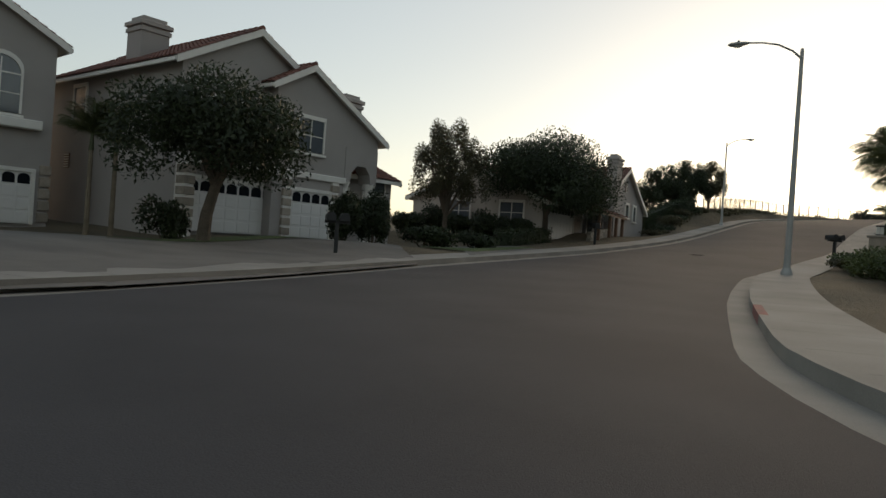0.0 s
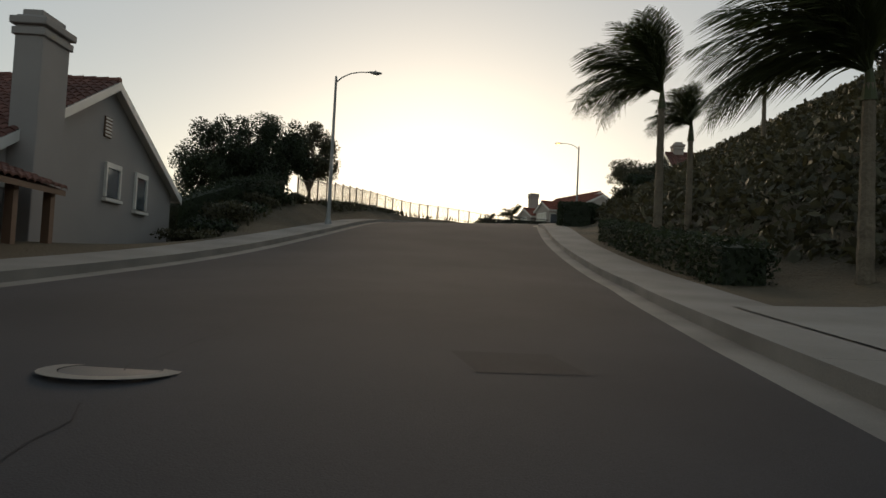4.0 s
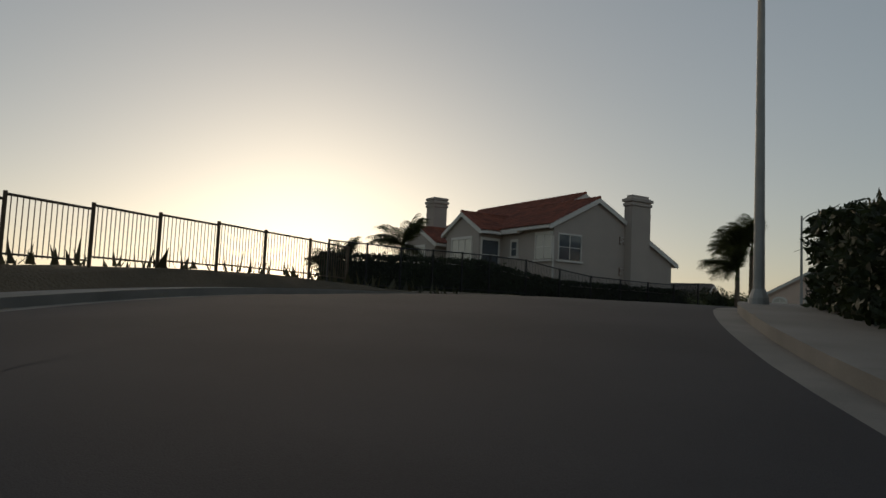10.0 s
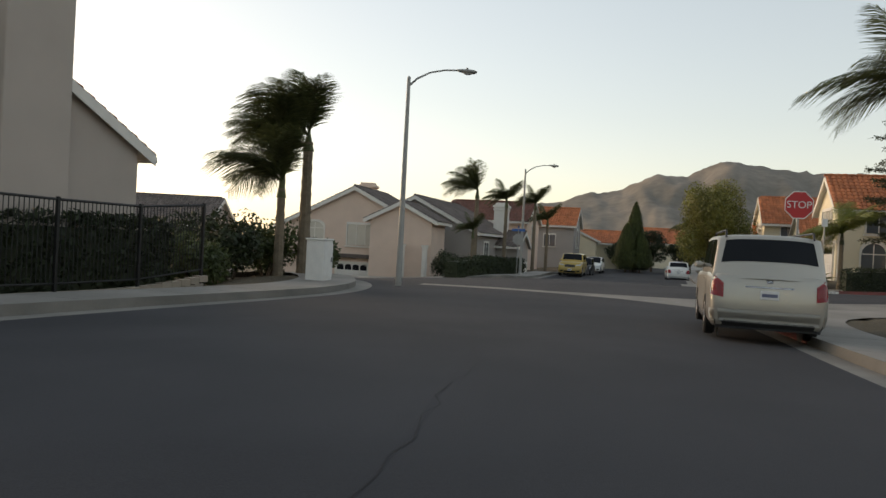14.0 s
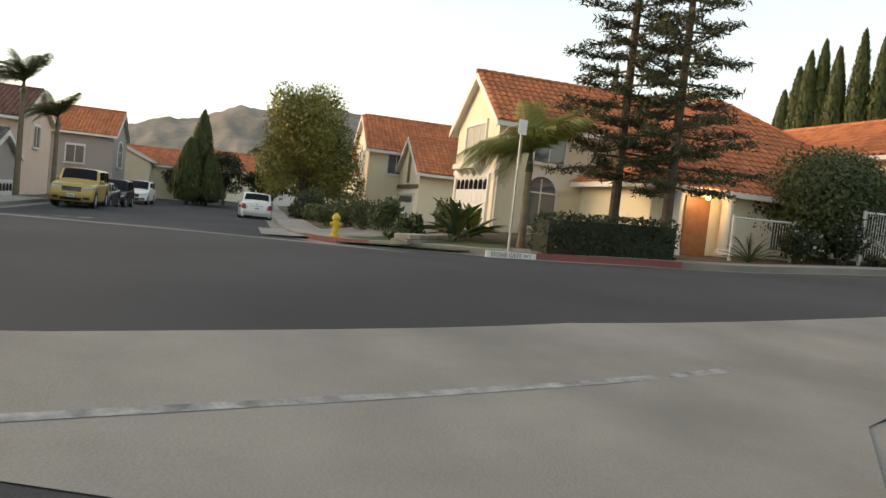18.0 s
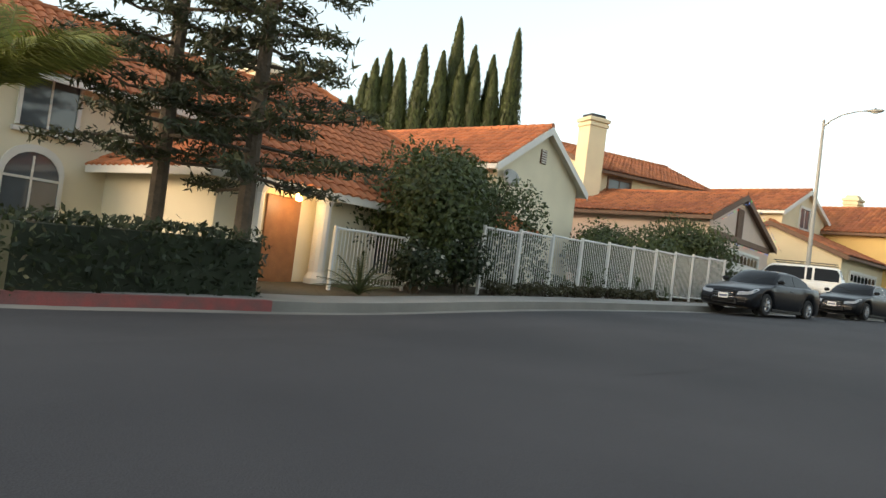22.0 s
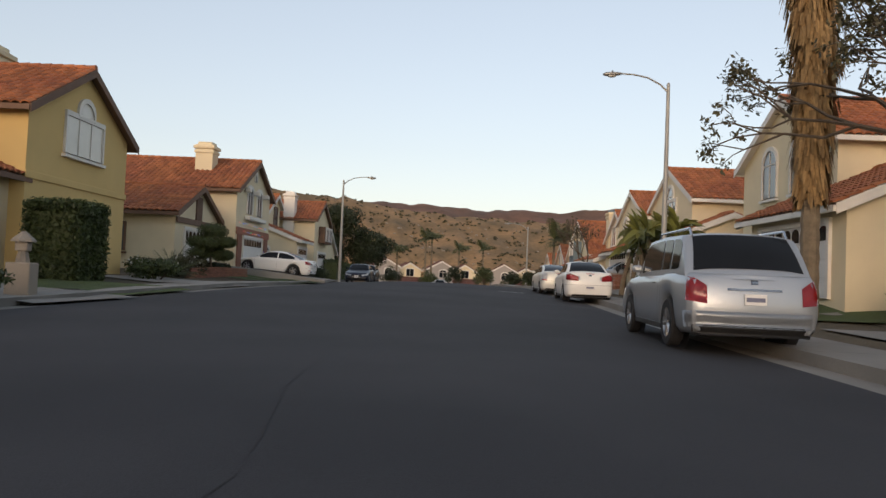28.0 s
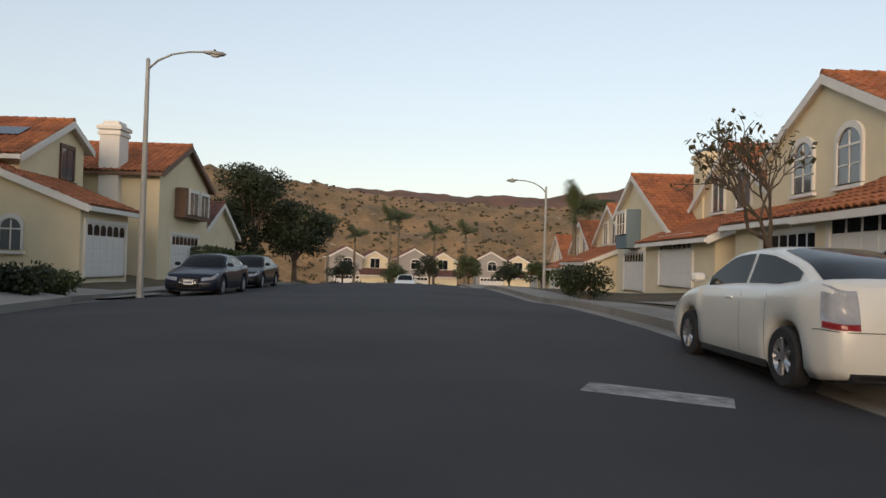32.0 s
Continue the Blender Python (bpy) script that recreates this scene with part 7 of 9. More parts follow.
part("window_ledge", boxed(1.6, 4.8, 0.0, 0.5, 2.5, 2.75, 0.03), TRIM_W, h)
for k in range(4):
    part("corbel", prism(B(), [(0, 2.1), (0.4, 2.5), (0, 2.5)], "x", 1.8 + 0.85 * k, 2.05 + 0.85 * k), TRIM_W, h)
window(h, (0.38, -2.2, 3.0), "-x", 1.3, 1.4, 2, 1)
window(h, (0.38, -2.0, 0.4), "-x", 1.3, 2.0, 2, 1, arch=0.65)
part("band_moulding", boxed(0.34, 6.06, -0.2, 0.06, 2.3, 2.5, 0.02), TRIM_W, h)
for cy in (-4.6, -6.6):
    part("column", tube(B(), [(-5.2, cy, -1), (-5.2, cy, 0.2), (-5.2, cy, 0.35), (-5.2, cy, 2.0), (-5.2, cy, 2.2)], [0.28, 0.28, 0.2, 0.19, 0.3], 12), TRIM_W, h)
part("front_door", boxed(-4.96, -4.9, -6.1, -5.1, 0.0, 2.05, 0.02), WOOD, h)
window(h, (-4.92, -9.4, 0.5), "-x", 1.4, 1.7, 2, 1, trim=TRIM_W)
part("downpipe", tube(B(), [(-0.1, -0.3, 4.2), (0.32, -0.1, 3.9), (0.32, -0.1, 0)], 0.045, 6), TRIM_W, h)
chimney(h, 3.0, 4.2, -11, -9.9, 4, 7.3, STUCCO_C)
porch_lamp = thing("porch_lamp", pose(107.35, 83.8, 10.3), "small lit porch lamp beside the wooden door", "lamp")
part("globe", tube(B(), [(0, 0, -0.1), (0, 0, -0.06), (0, 0, 0.04), (0, 0, 0.1)], [0.03, 0.08, 0.08, 0.04], 12), LAMP_ON, porch_lamp)
part("bracket", tube(B(), [(0, 0, 0.1), (0.05, 0, 0.2), (0.52, 0, 0.2)], 0.012, 6), DARKIRON, porch_lamp)
glow = new("porch_light", bpy.data.lights.new("porch_light", "POINT"))
glow.data.energy, glow.data.color, glow.data.shadow_soft_size = 7.0, (1.0, 0.66, 0.34), 0.1
glow.location = (107.2, 83.8, 10.15)
pine("pine_tree", 107.6, 87.1, 15.5, "tall dark pine with open whorled branches", 70)
pine("pine_tree", 105.9, 86.2, 13.0, "tall dark pine with open whorled branches", 71)
hedge("hedge", [(105.3, 90.6), (105.2, 88.6), (105.1, 86.7)], 1.5, 1.05, LEAF_D, "dense dark clipped hedge behind the pavement", 72)
palm("palm_tree", 107.2, 90.4, 2.9, 2.2, LEAF_Y, "young bright green palm before the house", 73, 0.12, 30)
for k, (bx, by, bh) in enumerate(((108.9, 92.0, 1.5), (109.8, 91.2, 1.3), (110.9, 91.6, 1.1))):
    fan_bush("bird_of_paradise", bx, by, bh, "large-leaved green plant by the path", 74 + 100 * k, 22, LEAF_SUN if k else LEAF, broad=True)
fan_bush("cycad", 105.2, 83.6, 0.95, "small spiky cycad behind the pavement", 75, 22)
for k, (bx, by, w, hh) in enumerate(((109.0, 93.9, 1.1, 0.45), (110.6, 93.2, 1.3, 1.0), (113.6, 93.4, 2.0, 1.5), (115.6, 94.0, 2.2, 1.4), (117.8, 94.4, 2.2, 1.3), (120.5, 94.8, 2.4, 0.9), (110.6, 91.8, 1.5, 1.4))):
    bush("bush", bx, by, w, w * 0.8, hh, LEAF, "green garden shrub before the corner house", 80 + k, 1500, 0.08, group="garden shrubs")
patch("lawn", [(105.6, 93.0), (107.0, 95.6), (110.8, 96.0), (111.5, 93.2), (107.5, 91.0), (105.6, 91.2)], GRASS, "green lawn on the corner", "lawn", 0.03)
patch("path", [(111.2, 98.1), (112.2, 90.4), (116.6, 90.4), (117.0, 98.1)], CONCRETE, "pale concrete drive of the corner house", "driveway", 0.02)
low_wall("stone_edging", [(106.6, 94.4), (108.2, 93.4), (109.4, 92.2)], 0.3, STONE, "low edging of pale stones round the lawn", 0.5, 0.15, 0.45)
# beside it: shrub mass, white gate, white fence
bush("bush", 106.9, 78.4, 5.0, 6.6, 4.9, LEAF, "big rounded shrub over the fence", 90, 26000, 0.08)
bush("bush", 105.6, 81.4, 1.8, 1.6, 1.3, LEAF_D, "dark shrub with white blossom", 91, 2200, 0.07, blossom=90)
bush("bush", 105.3, 80.0, 1.4, 1.2, 1.6, LEAF_D, "dark shrub with white blossom", 92, 1600, 0.07, blossom=70)
bush("bush", 107.2, 66.8, 5.0, 6.4, 3.4, LEAF, "broad shrub growing over the fence", 93, 12000, 0.09)
iron_fence("white_fence", [(106.4, 83.4), (106.2, 81.2)], 1.35, WHITEIRON, "white iron gate fence beside the porch", 1.5, 0.1)
iron_fence("white_fence", [(105.2, 79.4), (104.9, 74.8), (104.5, 70.2), (104.0, 64.6)], 1.7, WHITEIRON, "white iron fence behind the pavement", 1.55, 0.1)
for k in range(13):
    bush("creeper", 105.15 - 0.085 * k + 0.25, 78.6 - 1.05 * k, 0.6, 0.8, 0.7 + 0.5 * ((k * 7) % 3) / 2, LEAF, "dusty climbing plant on the fence", 94 + k, 420, 0.06, category="climber", group="climbers on the fence")
for k in range(8):
    bush("ground_shrub", 104.85 - 0.06 * k, 79.0 - 1.15 * k, 1.0, 0.9, 0.4, LEAF_OLIVE, "low dry shrub at the fence foot", 110 + k, 420, 0.06, group="low shrubs by the fence")
h = thing("house", pose(109.6, 70.3, 8.85, 0, 0, -90), "cream stucco house with orange tiled gable and dish", "house", "houses on the last street")
wing(h, -2.9, 2.9, 0, 11, 6.2, 0.62, "y", wall=STUCCO_C, tile=TILE_O)
vent(h, (0, -0.02, 4.9), "-y", 0.4, 0.55)
bm = B()
bmesh.ops.create_cone(bm, cap_ends=True, segments=16, radius1=0.36, radius2=0.3, depth=0.06, matrix=pose(-2.5, -0.4, 3.9, 70, 0, -20))
tube(bm, [(-2.5, -0.4, 3.9), (-2.4, 0.0, 3.4)], 0.025, 6)
part("satellite_dish", bm, GALV, h)

for k, (a, ch) in enumerate(((-0.28, 12.2), (-0.18, 14.0), (-0.13, 15.2), (0.0, 16.1), (0.06, 15.4), (0.14, 14.4), (0.21, 16.6), (0.28, 14.5), (0.35, 16.3), (0.43, 14.5),
                             (0.5, 15.8), (0.56, 19.3), (0.62, 15.8), (0.7, 17.3), (0.77, 15.5), (0.85, 16.7), (0.93, 18.7), (1.0, 17.3))):
    cypress("cypress", 132.6 - 6.8 * a + 0.7 * math.sin(k * 3.0), 56.9 - 6.6 * a, ch, 1.6, "tall narrow dark cypress in a dense row behind the houses", 130 + k)
for k, (cx, cy, ch) in enumerate(((141, 70, 13), (143, 69, 14.5))):
    cypress("cypress", cx, cy, ch, 0.9, "tall narrow dark cypress behind the houses", 1150 + k)

# north side: corner houses, palms, bushes
h = thing("house", pose(116.4, 123.0, 5.2, 0, 0, -85), "pinkish stucco house with double garage below the road", "house", "houses across the crossing")
wing(h, -5.5, 5.0, 0, 9, 8.0, 0.5, "y", at=0.6, wall=STUCCO_P, tile=TILE_G)
wing(h, 2.5, 7.2, -1.8, 3, 6.9, 0.5, "y", wall=STUCCO_P, tile=TILE_G)
garage_door(h, (-2.4, -0.01, 0), "-y", 2.5)
garage_door(h, (0.6, -0.01, 0), "-y", 2.5)
window(h, (-2.6, -0.02, 3.7), "-y", 1.5, 1.6, 2, 1, arch=0.5, glass=BLIND)
window(h, (1.2, -0.02, 3.6), "-y", 2.2, 1.6, 3, 1, glass=BLIND)
part("band_moulding", boxed(-5.6, 5.1, -0.5, 0.0, 2.6, 2.9, 0.03), TILE_G, h)
for cx in (5.2, 6.9):
    part("column", tube(B(), [(cx, -2.4, -0.5), (cx, -2.4, 3.6), (cx, -2.4, 3.9)], [0.22, 0.2, 0.3], 12), TRIM_W, h)
chimney(h, -1.2, 0.2, 6, 7, 5, 8.8, STUCCO_P)
h = thing("house", pose(122.0, 112.6, 5.6, 0, 0, 0), "pale house with a long grey-brown roof and white chimney", "house", "houses across the crossing")
wing(h, 0, 14, 1.5, 12, 7.4, 0.5, "x", wall=STUCCO_W, tile=TILE_G)
wing(h, 8, 13.5, -0.5, 6, 5.0, 0.45, "y", wall=STUCCO_W, tile=TILE_G)
chimney(h, 9.6, 11.0, 1.0, 2.2, 2, 7.6, TRIM_W)
window(h, (4, 1.48, 2.6), "-y", 1.6, 1.3, 2, 1)
garage_door(h, (10.7, -0.52, 0), "-y", 4.4)
h = thing("house", pose(112.0, 141.0, 3.8, 0, 0, -70), "grey-roofed stucco house with an arched window lower down", "house", "houses across the crossing")
wing(h, -7, 7, 0, 10, 8.2, 0.45, "x", wall=STUCCO_W, tile=TILE_G)
wing(h, -3, 3, -1.5, 5, 7.0, 0.5, "y", wall=STUCCO_W, tile=TILE_G)
window(h, (-0.9, -1.52, 3.2), "-y", 1.3, 1.5, 2, 2)
window(h, (1.2, -1.52, 3.2), "-y", 1.3, 1.5, 2, 2)
chimney(h, -5, -3.8, 3, 4, 5, 9, STUCCO_W)
palm("palm_tree", 90.2, 112.9, 5.4, 3.0, LEAF_PALM, "tall feather palm bent over by the wind", 170, 0.22, 26, wind=(-0.36, 0.5))
palm("palm_tree", 89.2, 113.4, 5.0, 2.6, LEAF_PALM, "feather palm bent over by the wind", 171, 0.13, 20, wind=(-0.36, 0.5))
palm("palm_tree", 88.3, 112.9, 3.4, 2.7, LEAF_PALM, "feather palm bent over by the wind", 172, 0.17, 24, wind=(-0.36, 0.5))
for k, (bx, by, w, hh) in enumerate(((84.2, 113.5, 3.0, 2.2), (86.6, 113.8, 3.0, 2.6), (89.6, 114.2, 3.0, 2.4), (92.0, 115.6, 2.6, 2.2), (84.6, 116, 3.4, 2.4), (88.0, 116.5, 3.6, 3.0), (91.6, 113.0, 2.0, 1.6))):
    bush("bush", bx, by, w, w * 0.85, hh, LEAF_D if k % 2 else LEAF, "dense garden shrub at the corner", 180 + k, 2600, 0.1, group="corner shrubs")
palm("palm_tree", 115.8, 112.5, 6.6, 2.6, LEAF_PALM, "tall palm swept by wind before the grey roof", 190, 0.17, 20, wind=(-0.3, 0.8))
palm("palm_tree", 111.6, 111.6, 3.0, 1.3, LEAF_PALM, "small palm before the garage house", 1190, 0.1, 11, wind=(-0.7, 0.3))
palm("palm_tree", 121.0, 111.4, 6.2, 2.0, LEAF_PALM, "palm along the side street", 191, 0.15, 16, wind=(-0.6, 0.2))
palm("palm_tree", 131.0, 110.8, 6.4, 2.1, LEAF_PALM, "palm along the side street", 192, 0.15, 16, wind=(-0.6, 0.2))
palm("palm_tree", 139.0, 110.8, 5.2, 2.1, LEAF_PALM, "palm along the side street", 193, 0.15, 16, wind=(-0.6, 0.2))
palm("palm_tree", 86.2, 93.0, 5.9, 3.0, LEAF_PALM, "feather palm behind the stop sign", 194, 0.16, 24, wind=(-0.45, 0.2))
hedge("hedge", [(108.8, 112.2), (113.0, 111.2), (118.0, 110.9), (124.0, 110.8)], 1.1, 1.2, LEAF_D, "dark clipped hedge along the side street", 195)
bush("bush", 112.2, 113.6, 2.2, 2.2, 2.2, LEAF_D, "dark rounded shrub by the portico", 196, 2600)

# along the side street
car(125.2, 106.4, 180, P_SAND, "sand-yellow boxy off-roader parked at the kerb", "jeep")
car(131.4, 106.7, 180, P_NAVY, "dark blue sedan parked at the kerb", "sedan")
car(137.4, 106.8, 180, P_BLACK, "black wagon parked at the kerb", "suv")
car(147.5, 106.6, 178, P_WHITE, "white crossover parked at the kerb", "suv")
car(134.4, 97.9, 0, P_WHITE, "white pickup truck parked at the kerb", "pickup", category="pickup truck")
car(140.5, 98.1, 0, P_SILVER, "silver sedan parked at the kerb", "sedan")
tree("tree", 136.2, 94.9, 10.2, 4.0, 0.24, LEAF_SUN, "tall dense rounded olive-green tree on the verge", 200, n=30000, size=0.13, stem=0.12, squash=1.25, blobs=24)
for k in range(5):
    bush("bush", 126.0 + 2.6 * k, 94.6 + 0.3 * (k % 2), 2.8, 2.0, 1.2 + 0.5 * (k % 3), LEAF_D if k % 2 else LEAF, "dense dark shrub along the side pavement", 1205 + k, 3000, 0.09, group="verge shrubs")
tree("tree", 142.0, 93.4, 5.0, 2.4, 0.16, LEAF_D, "small dark tree on the verge", 201, n=3500, size=0.14, stem=0.25)
h = thing("house", pose(135.0, 90.4, 7.5), "cream two-storey house with red tiled gables", "house", "houses along the side street")
wing(h, 2.6, 9.4, -11, 0, 7.7, 0.7, "y", wall=STUCCO_C, tile=TILE_O)
wing(h, -3.8, 2.55, -9, -2.3, 5.9, 0.68, "y", wall=STUCCO_C, tile=TILE_O)
part("gable_board", boxed(-0.9, -0.35, -2.3, -2.24, 3.0, 5.2), TRIM_BR, h)
part("tie_beam", boxed(-3.7, 2.5, -2.3, -2.22, 2.6, 2.85), TRIM_BR, h)
garage_door(h, (-0.6, -2.29, 0), "+y", 4.2)
for cx in (4.6, 6.0, 7.4):
    window(h, (cx, 0.02, 3.3), "+y", 0.9, 1.9, 1, 1, glass=BLIND, arch=0.45, sill=False)
part("window_ledge", boxed(3.6, 8.4, 0.0, 0.45, 2.8, 3.15, 0.04), TRIM_W, h)
garage_door(h, (6.0, 0.01, 0), "+y", 4.4)
window(h, (2.58, -2.0, 3.6), "-x", 1.2, 1.3, 2, 1)
h = thing("house", pose(140.0, 90.5, 7.2), "cream house with red tiled gable down the street", "house", "houses along the side street")
wing(h, 0, 8, -9, 0, 5.4, 0.6, "y", wall=STUCCO_C, tile=TILE_O)
garage_door(h, (4, 0.01, 0), "+y", 4.4)
h = thing("house", pose(155.0, 109.9, 6.0), "white house with arched upper window and red roof", "house", "houses along the side street")
wing(h, 0, 7, 0, 9, 8.4, 0.6, "y", wall=STUCCO_W, tile=TILE_O)
window(h, (3.4, -0.02, 3.6), "-y", 2.2, 2.2, 3, 1, arch=0.9, glass=CARGLASS)
garage_door(h, (3.5, -0.01, 0), "-y", 4.4)
window(h, (-0.02, 3, 3.6), "-x", 1.4, 1.4, 2, 1)
h = thing("house", pose(139.0, 113.0, 6.6), "pinkish house with small gables", "house", "houses along the side street")
wing(h, 0, 8, 0, 9, 7.4, 0.5, "y", wall=STUCCO_P, tile=TILE_BR)
window(h, (-0.02, 3, 3.6), "-x", 1.4, 1.4, 2, 1)
window(h, (4, -0.02, 3.6), "-y", 1.6, 1.4, 2, 1)
h = thing("house", pose(168.0, 112.0, 7.0), "cream house with a wide orange roof at the bend", "house", "houses along the side street")
wing(h, -3, 16, -4, 8, 6.4, 0.45, "x", wall=STUCCO_C, tile=TILE_O)
wing(h, -1, 6, -8, 2, 5.0, 0.45, "y", wall=STUCCO_C, tile=TILE_O)
h = thing("house", pose(182.0, 96.0, 7.0, 0, 0, -90), "cream house with orange roof closing the street", "house", "houses along the side street")
wing(h, -9, 9, 0, 10, 6.2, 0.45, "x", wall=STUCCO_C, tile=TILE_O)
garage_door(h, (2, -0.01, 0), "-y", 4.4)
for k, (cx, cy, ch) in enumerate(((152.6, 103.4, 5.6), (154.2, 102.6, 8.2), (156.0, 103.0, 6.6), (157.6, 102.4, 5.4), (153.2, 101.8, 4.6))):
    cypress("cypress", cx, cy, ch, 1.7, "dark dense conical tree on the verge", 160 + k, n=5000)
for k, (tx, ty, th) in enumerate(((161.5, 100.6, 6.2), (165.5, 104.5, 5.0), (158.5, 96.0, 5.6), (164.0, 97.0, 6.0))):
    tree("tree", tx, ty, th, 2.4, 0.15, LEAF_D, "dark leafy tree where the side street ends", 1230 + k, n=5000, size=0.14, stem=0.15, group="trees at the street's end")
palm("palm_tree", 160.5, 96.6, 5.6, 2.2, LEAF_PALM, "palm at the end of the side street", 202, 0.16, 16)
car(81.3, 97.6, 0, P_CHAMP, "champagne full-size sport utility vehicle parked at the kerb", "bigsuv", z=rz(81.3, 97.6) + 0.06, extra=("rails",))

# ---- the last street, east side ----
car(101.0, 69.6, 79, P_GREY, "dark grey sports sedan parked nose to the crossing", "sedan")
car(99.7, 61.3, 79, P_BLACK, "black sedan with chrome grille parked at the kerb", "sedan")
car(103.4, 58.2, 10, P_WHITE, "white sport utility vehicle with roof rack on a drive", "bigsuv", z=gz(103.4, 58.2) + 0.06, extra=("rack",))
car(88.9, 69.6, -101, P_BLACK, "glossy black saloon parked at the kerb", "coupe")
car(85.6, 51.4, -102, P_SILVER, "silver sport utility vehicle parked at the kerb", "suv", extra=("rails",))
car(82.65, 36.9, -102, P_WHITE, "white sedan with red tail lamps parked at the kerb", "compact")
car(80.25, 25.5, -99, P_PEARL, "pearl white hatchback parked at the kerb", "hatch")
car(89.8, 5.9, 81, P_NAVY, "dark blue sedan parked nose to the crossing", "sedan")
car(88.9, -0.8, 81, P_GREY, "grey sedan parked at the kerb", "sedan")
fastback = car(95.6, 16.4, -14, P_WHITE, "white electric fastback on a sloping drive", "coupe", z=gz(95.6, 16.4) + 0.27)
fastback.matrix_world = fastback.matrix_world @ Euler((0, radians(-4), 0)).to_matrix().to_4x4()
# the drive rises towards the garage as a solid ramp
ramp_top = [(92.4, 19.4, 0.03), (92.0, 14.2, 0.03), (98.9, 12.8, 0.5), (99.4, 18.4, 0.5)]
bm = B()
tops = [bm.verts.new((px - 92.4, py - 19.4, gz(px, py) + up_)) for px, py, up_ in ramp_top]
feet = [bm.verts.new((px - 92.4, py - 19.4, gz(px, py) - 0.3)) for px, py, up_ in ramp_top]
bm.faces.new(tops)
for k in range(4):
    bm.faces.new((tops[k], tops[(k + 1) % 4], feet[(k + 1) % 4], feet[k]))
bmesh.ops.recalc_face_normals(bm, faces=bm.faces)
slope_drive = finish(bm, "driveway", CONCRETE)
slope_drive.matrix_world = pose(92.4, 19.4, 0)
tagged(slope_drive, "pale concrete drive rising to the garage", "driveway", kind="structure")
patch("lawn", [(92.9, 22.0), (92.4, 19.6), (98.6, 18.7), (99.0, 21.0)], GRASS, "grass bank beside the rising drive", "lawn", 0.06)
car(98.6, 9.6, 172, P_WHITE, "white crossover on a drive", "suv", z=gz(98.6, 9.6) + 0.03)
car(74.7, 22.0, -11, P_SILVER, "silver sedan parked on a drive", "sedan", z=gz(74.7, 22.0) + 0.03)
t = thing("brick_pillar", on(76.0, 24.2, 10), "square brick mailbox pillar with a small lantern", "pillar")
part("shaft", boxed(-0.3, 0.3, -0.3, 0.3, -0.3, 0.05), BRICK, t)
for r_ in range(9):
    for c_ in range(8):
        s_, i_ = divmod(c_, 2)
        o_ = part("brick", boxed(-0.14, 0.14, -0.055, 0.055, -0.035, 0.035), BRICK, t)
        o_.matrix_local = pose(0, 0, 0, 0, 0, 90 * s_) @ pose(-0.15 + 0.3 * i_ + (0.03 if r_ % 2 else -0.03), -0.25, 0.1 + 0.085 * r_)
part("coping", boxed(-0.34, 0.34, -0.34, 0.34, 0.83, 0.9, 0.015), STONE, t)
part("lantern", tube(B(), [(0, 0, 0.9), (0, 0, 1.0), (0, 0, 1.02), (0, 0, 1.25), (0, 0, 1.35)], [0.05, 0.05, 0.1, 0.12, 0.03], 8), DARKIRON, t)
mailbox(75.2, 23.4, 80, twin=False)
car(76.6, 51.5, 10, P_CHAMP, "champagne sedan parked on a drive", "sedan", z=gz(76.6, 51.5) + 0.03)
car(77.4, -34.0, 80, P_WHITE, "white car far down the street", "sedan")

h = thing("house", pose(114.0, 51.1, 9.4, 0, 0, -115), "two-storey cream house with brown trim and tall chimney", "house", "houses on the last street")
wing(h, -5.6, 3.5, -1.8, 7, 8.6, 0.42, "x", wall=STUCCO_D, tile=TILE_M, trim=TRIM_BR)
chimney(h, -6.8, -5.6, -2.7, -1.6, -1, 9.5, STUCCO_D, cap=TRIMBLACK)
window(h, (-3.6, -1.82, 5.0), "-y", 1.6, 1.3, 2, 1, trim=TRIM_BR)
window(h, (-5.62, 3, 4.6), "-x", 1.3, 1.3, 2, 1, trim=TRIM_BR)
h = thing("house", pose(106.4, 56.0, 9.75, 0, 0, -90), "low tiled garage with brown timbered gable and coloured lights", "house", "houses on the last street")
wing(h, -4.2, 5.6, 0, 8, 5.05, 0.36, "y", at=0.0, wall=STUCCO_P, tile=TILE_M, trim=TRIM_BR, over=0.5)
garage_door(h, (1.2, -0.01, 0), "-y", 4.8)
bush("bush", 106.4, 62.6, 4.4, 4.6, 3.9, LEAF, "big leafy shrub over the white fence", 1093, 12000, 0.085)
bush("bush", 105.4, 59.4, 2.0, 2.0, 1.7, LEAF_D, "dark shrub with white blossom by the fence", 1094, 3000, 0.07, blossom=60)
gable_timber(h, -4.1, 5.5, 0.0, 2.65, 0.0, 4.7)
fairy_lights(pose(106.4, 56.0, 9.75, 0, 0, -90), [[(-4.5, -0.62, 3.35), (0, -0.62, 4.98), (5.9, -0.62, 2.85)], [(-4.1, -0.15, 2.6), (5.5, -0.15, 2.6)]], "coloured lights along the timbered garage gable")
h = thing("house", pose(102.3, 40.4, 10.0, 0, 0, -99), "ochre yellow two-storey house with arched gable window", "house", "houses on the last street")
wing(h, 2.2, 9.4, 0, 10, 7.4, 0.55, "y", wall=STUCCO_Y, tile=TILE_M, trim=TRIM_BR, base=-2)
wing(h, -4.5, 2.4, 4.6, 13, 7.6, 0.5, "y", wall=STUCCO_D, tile=TILE_M, base=-2)
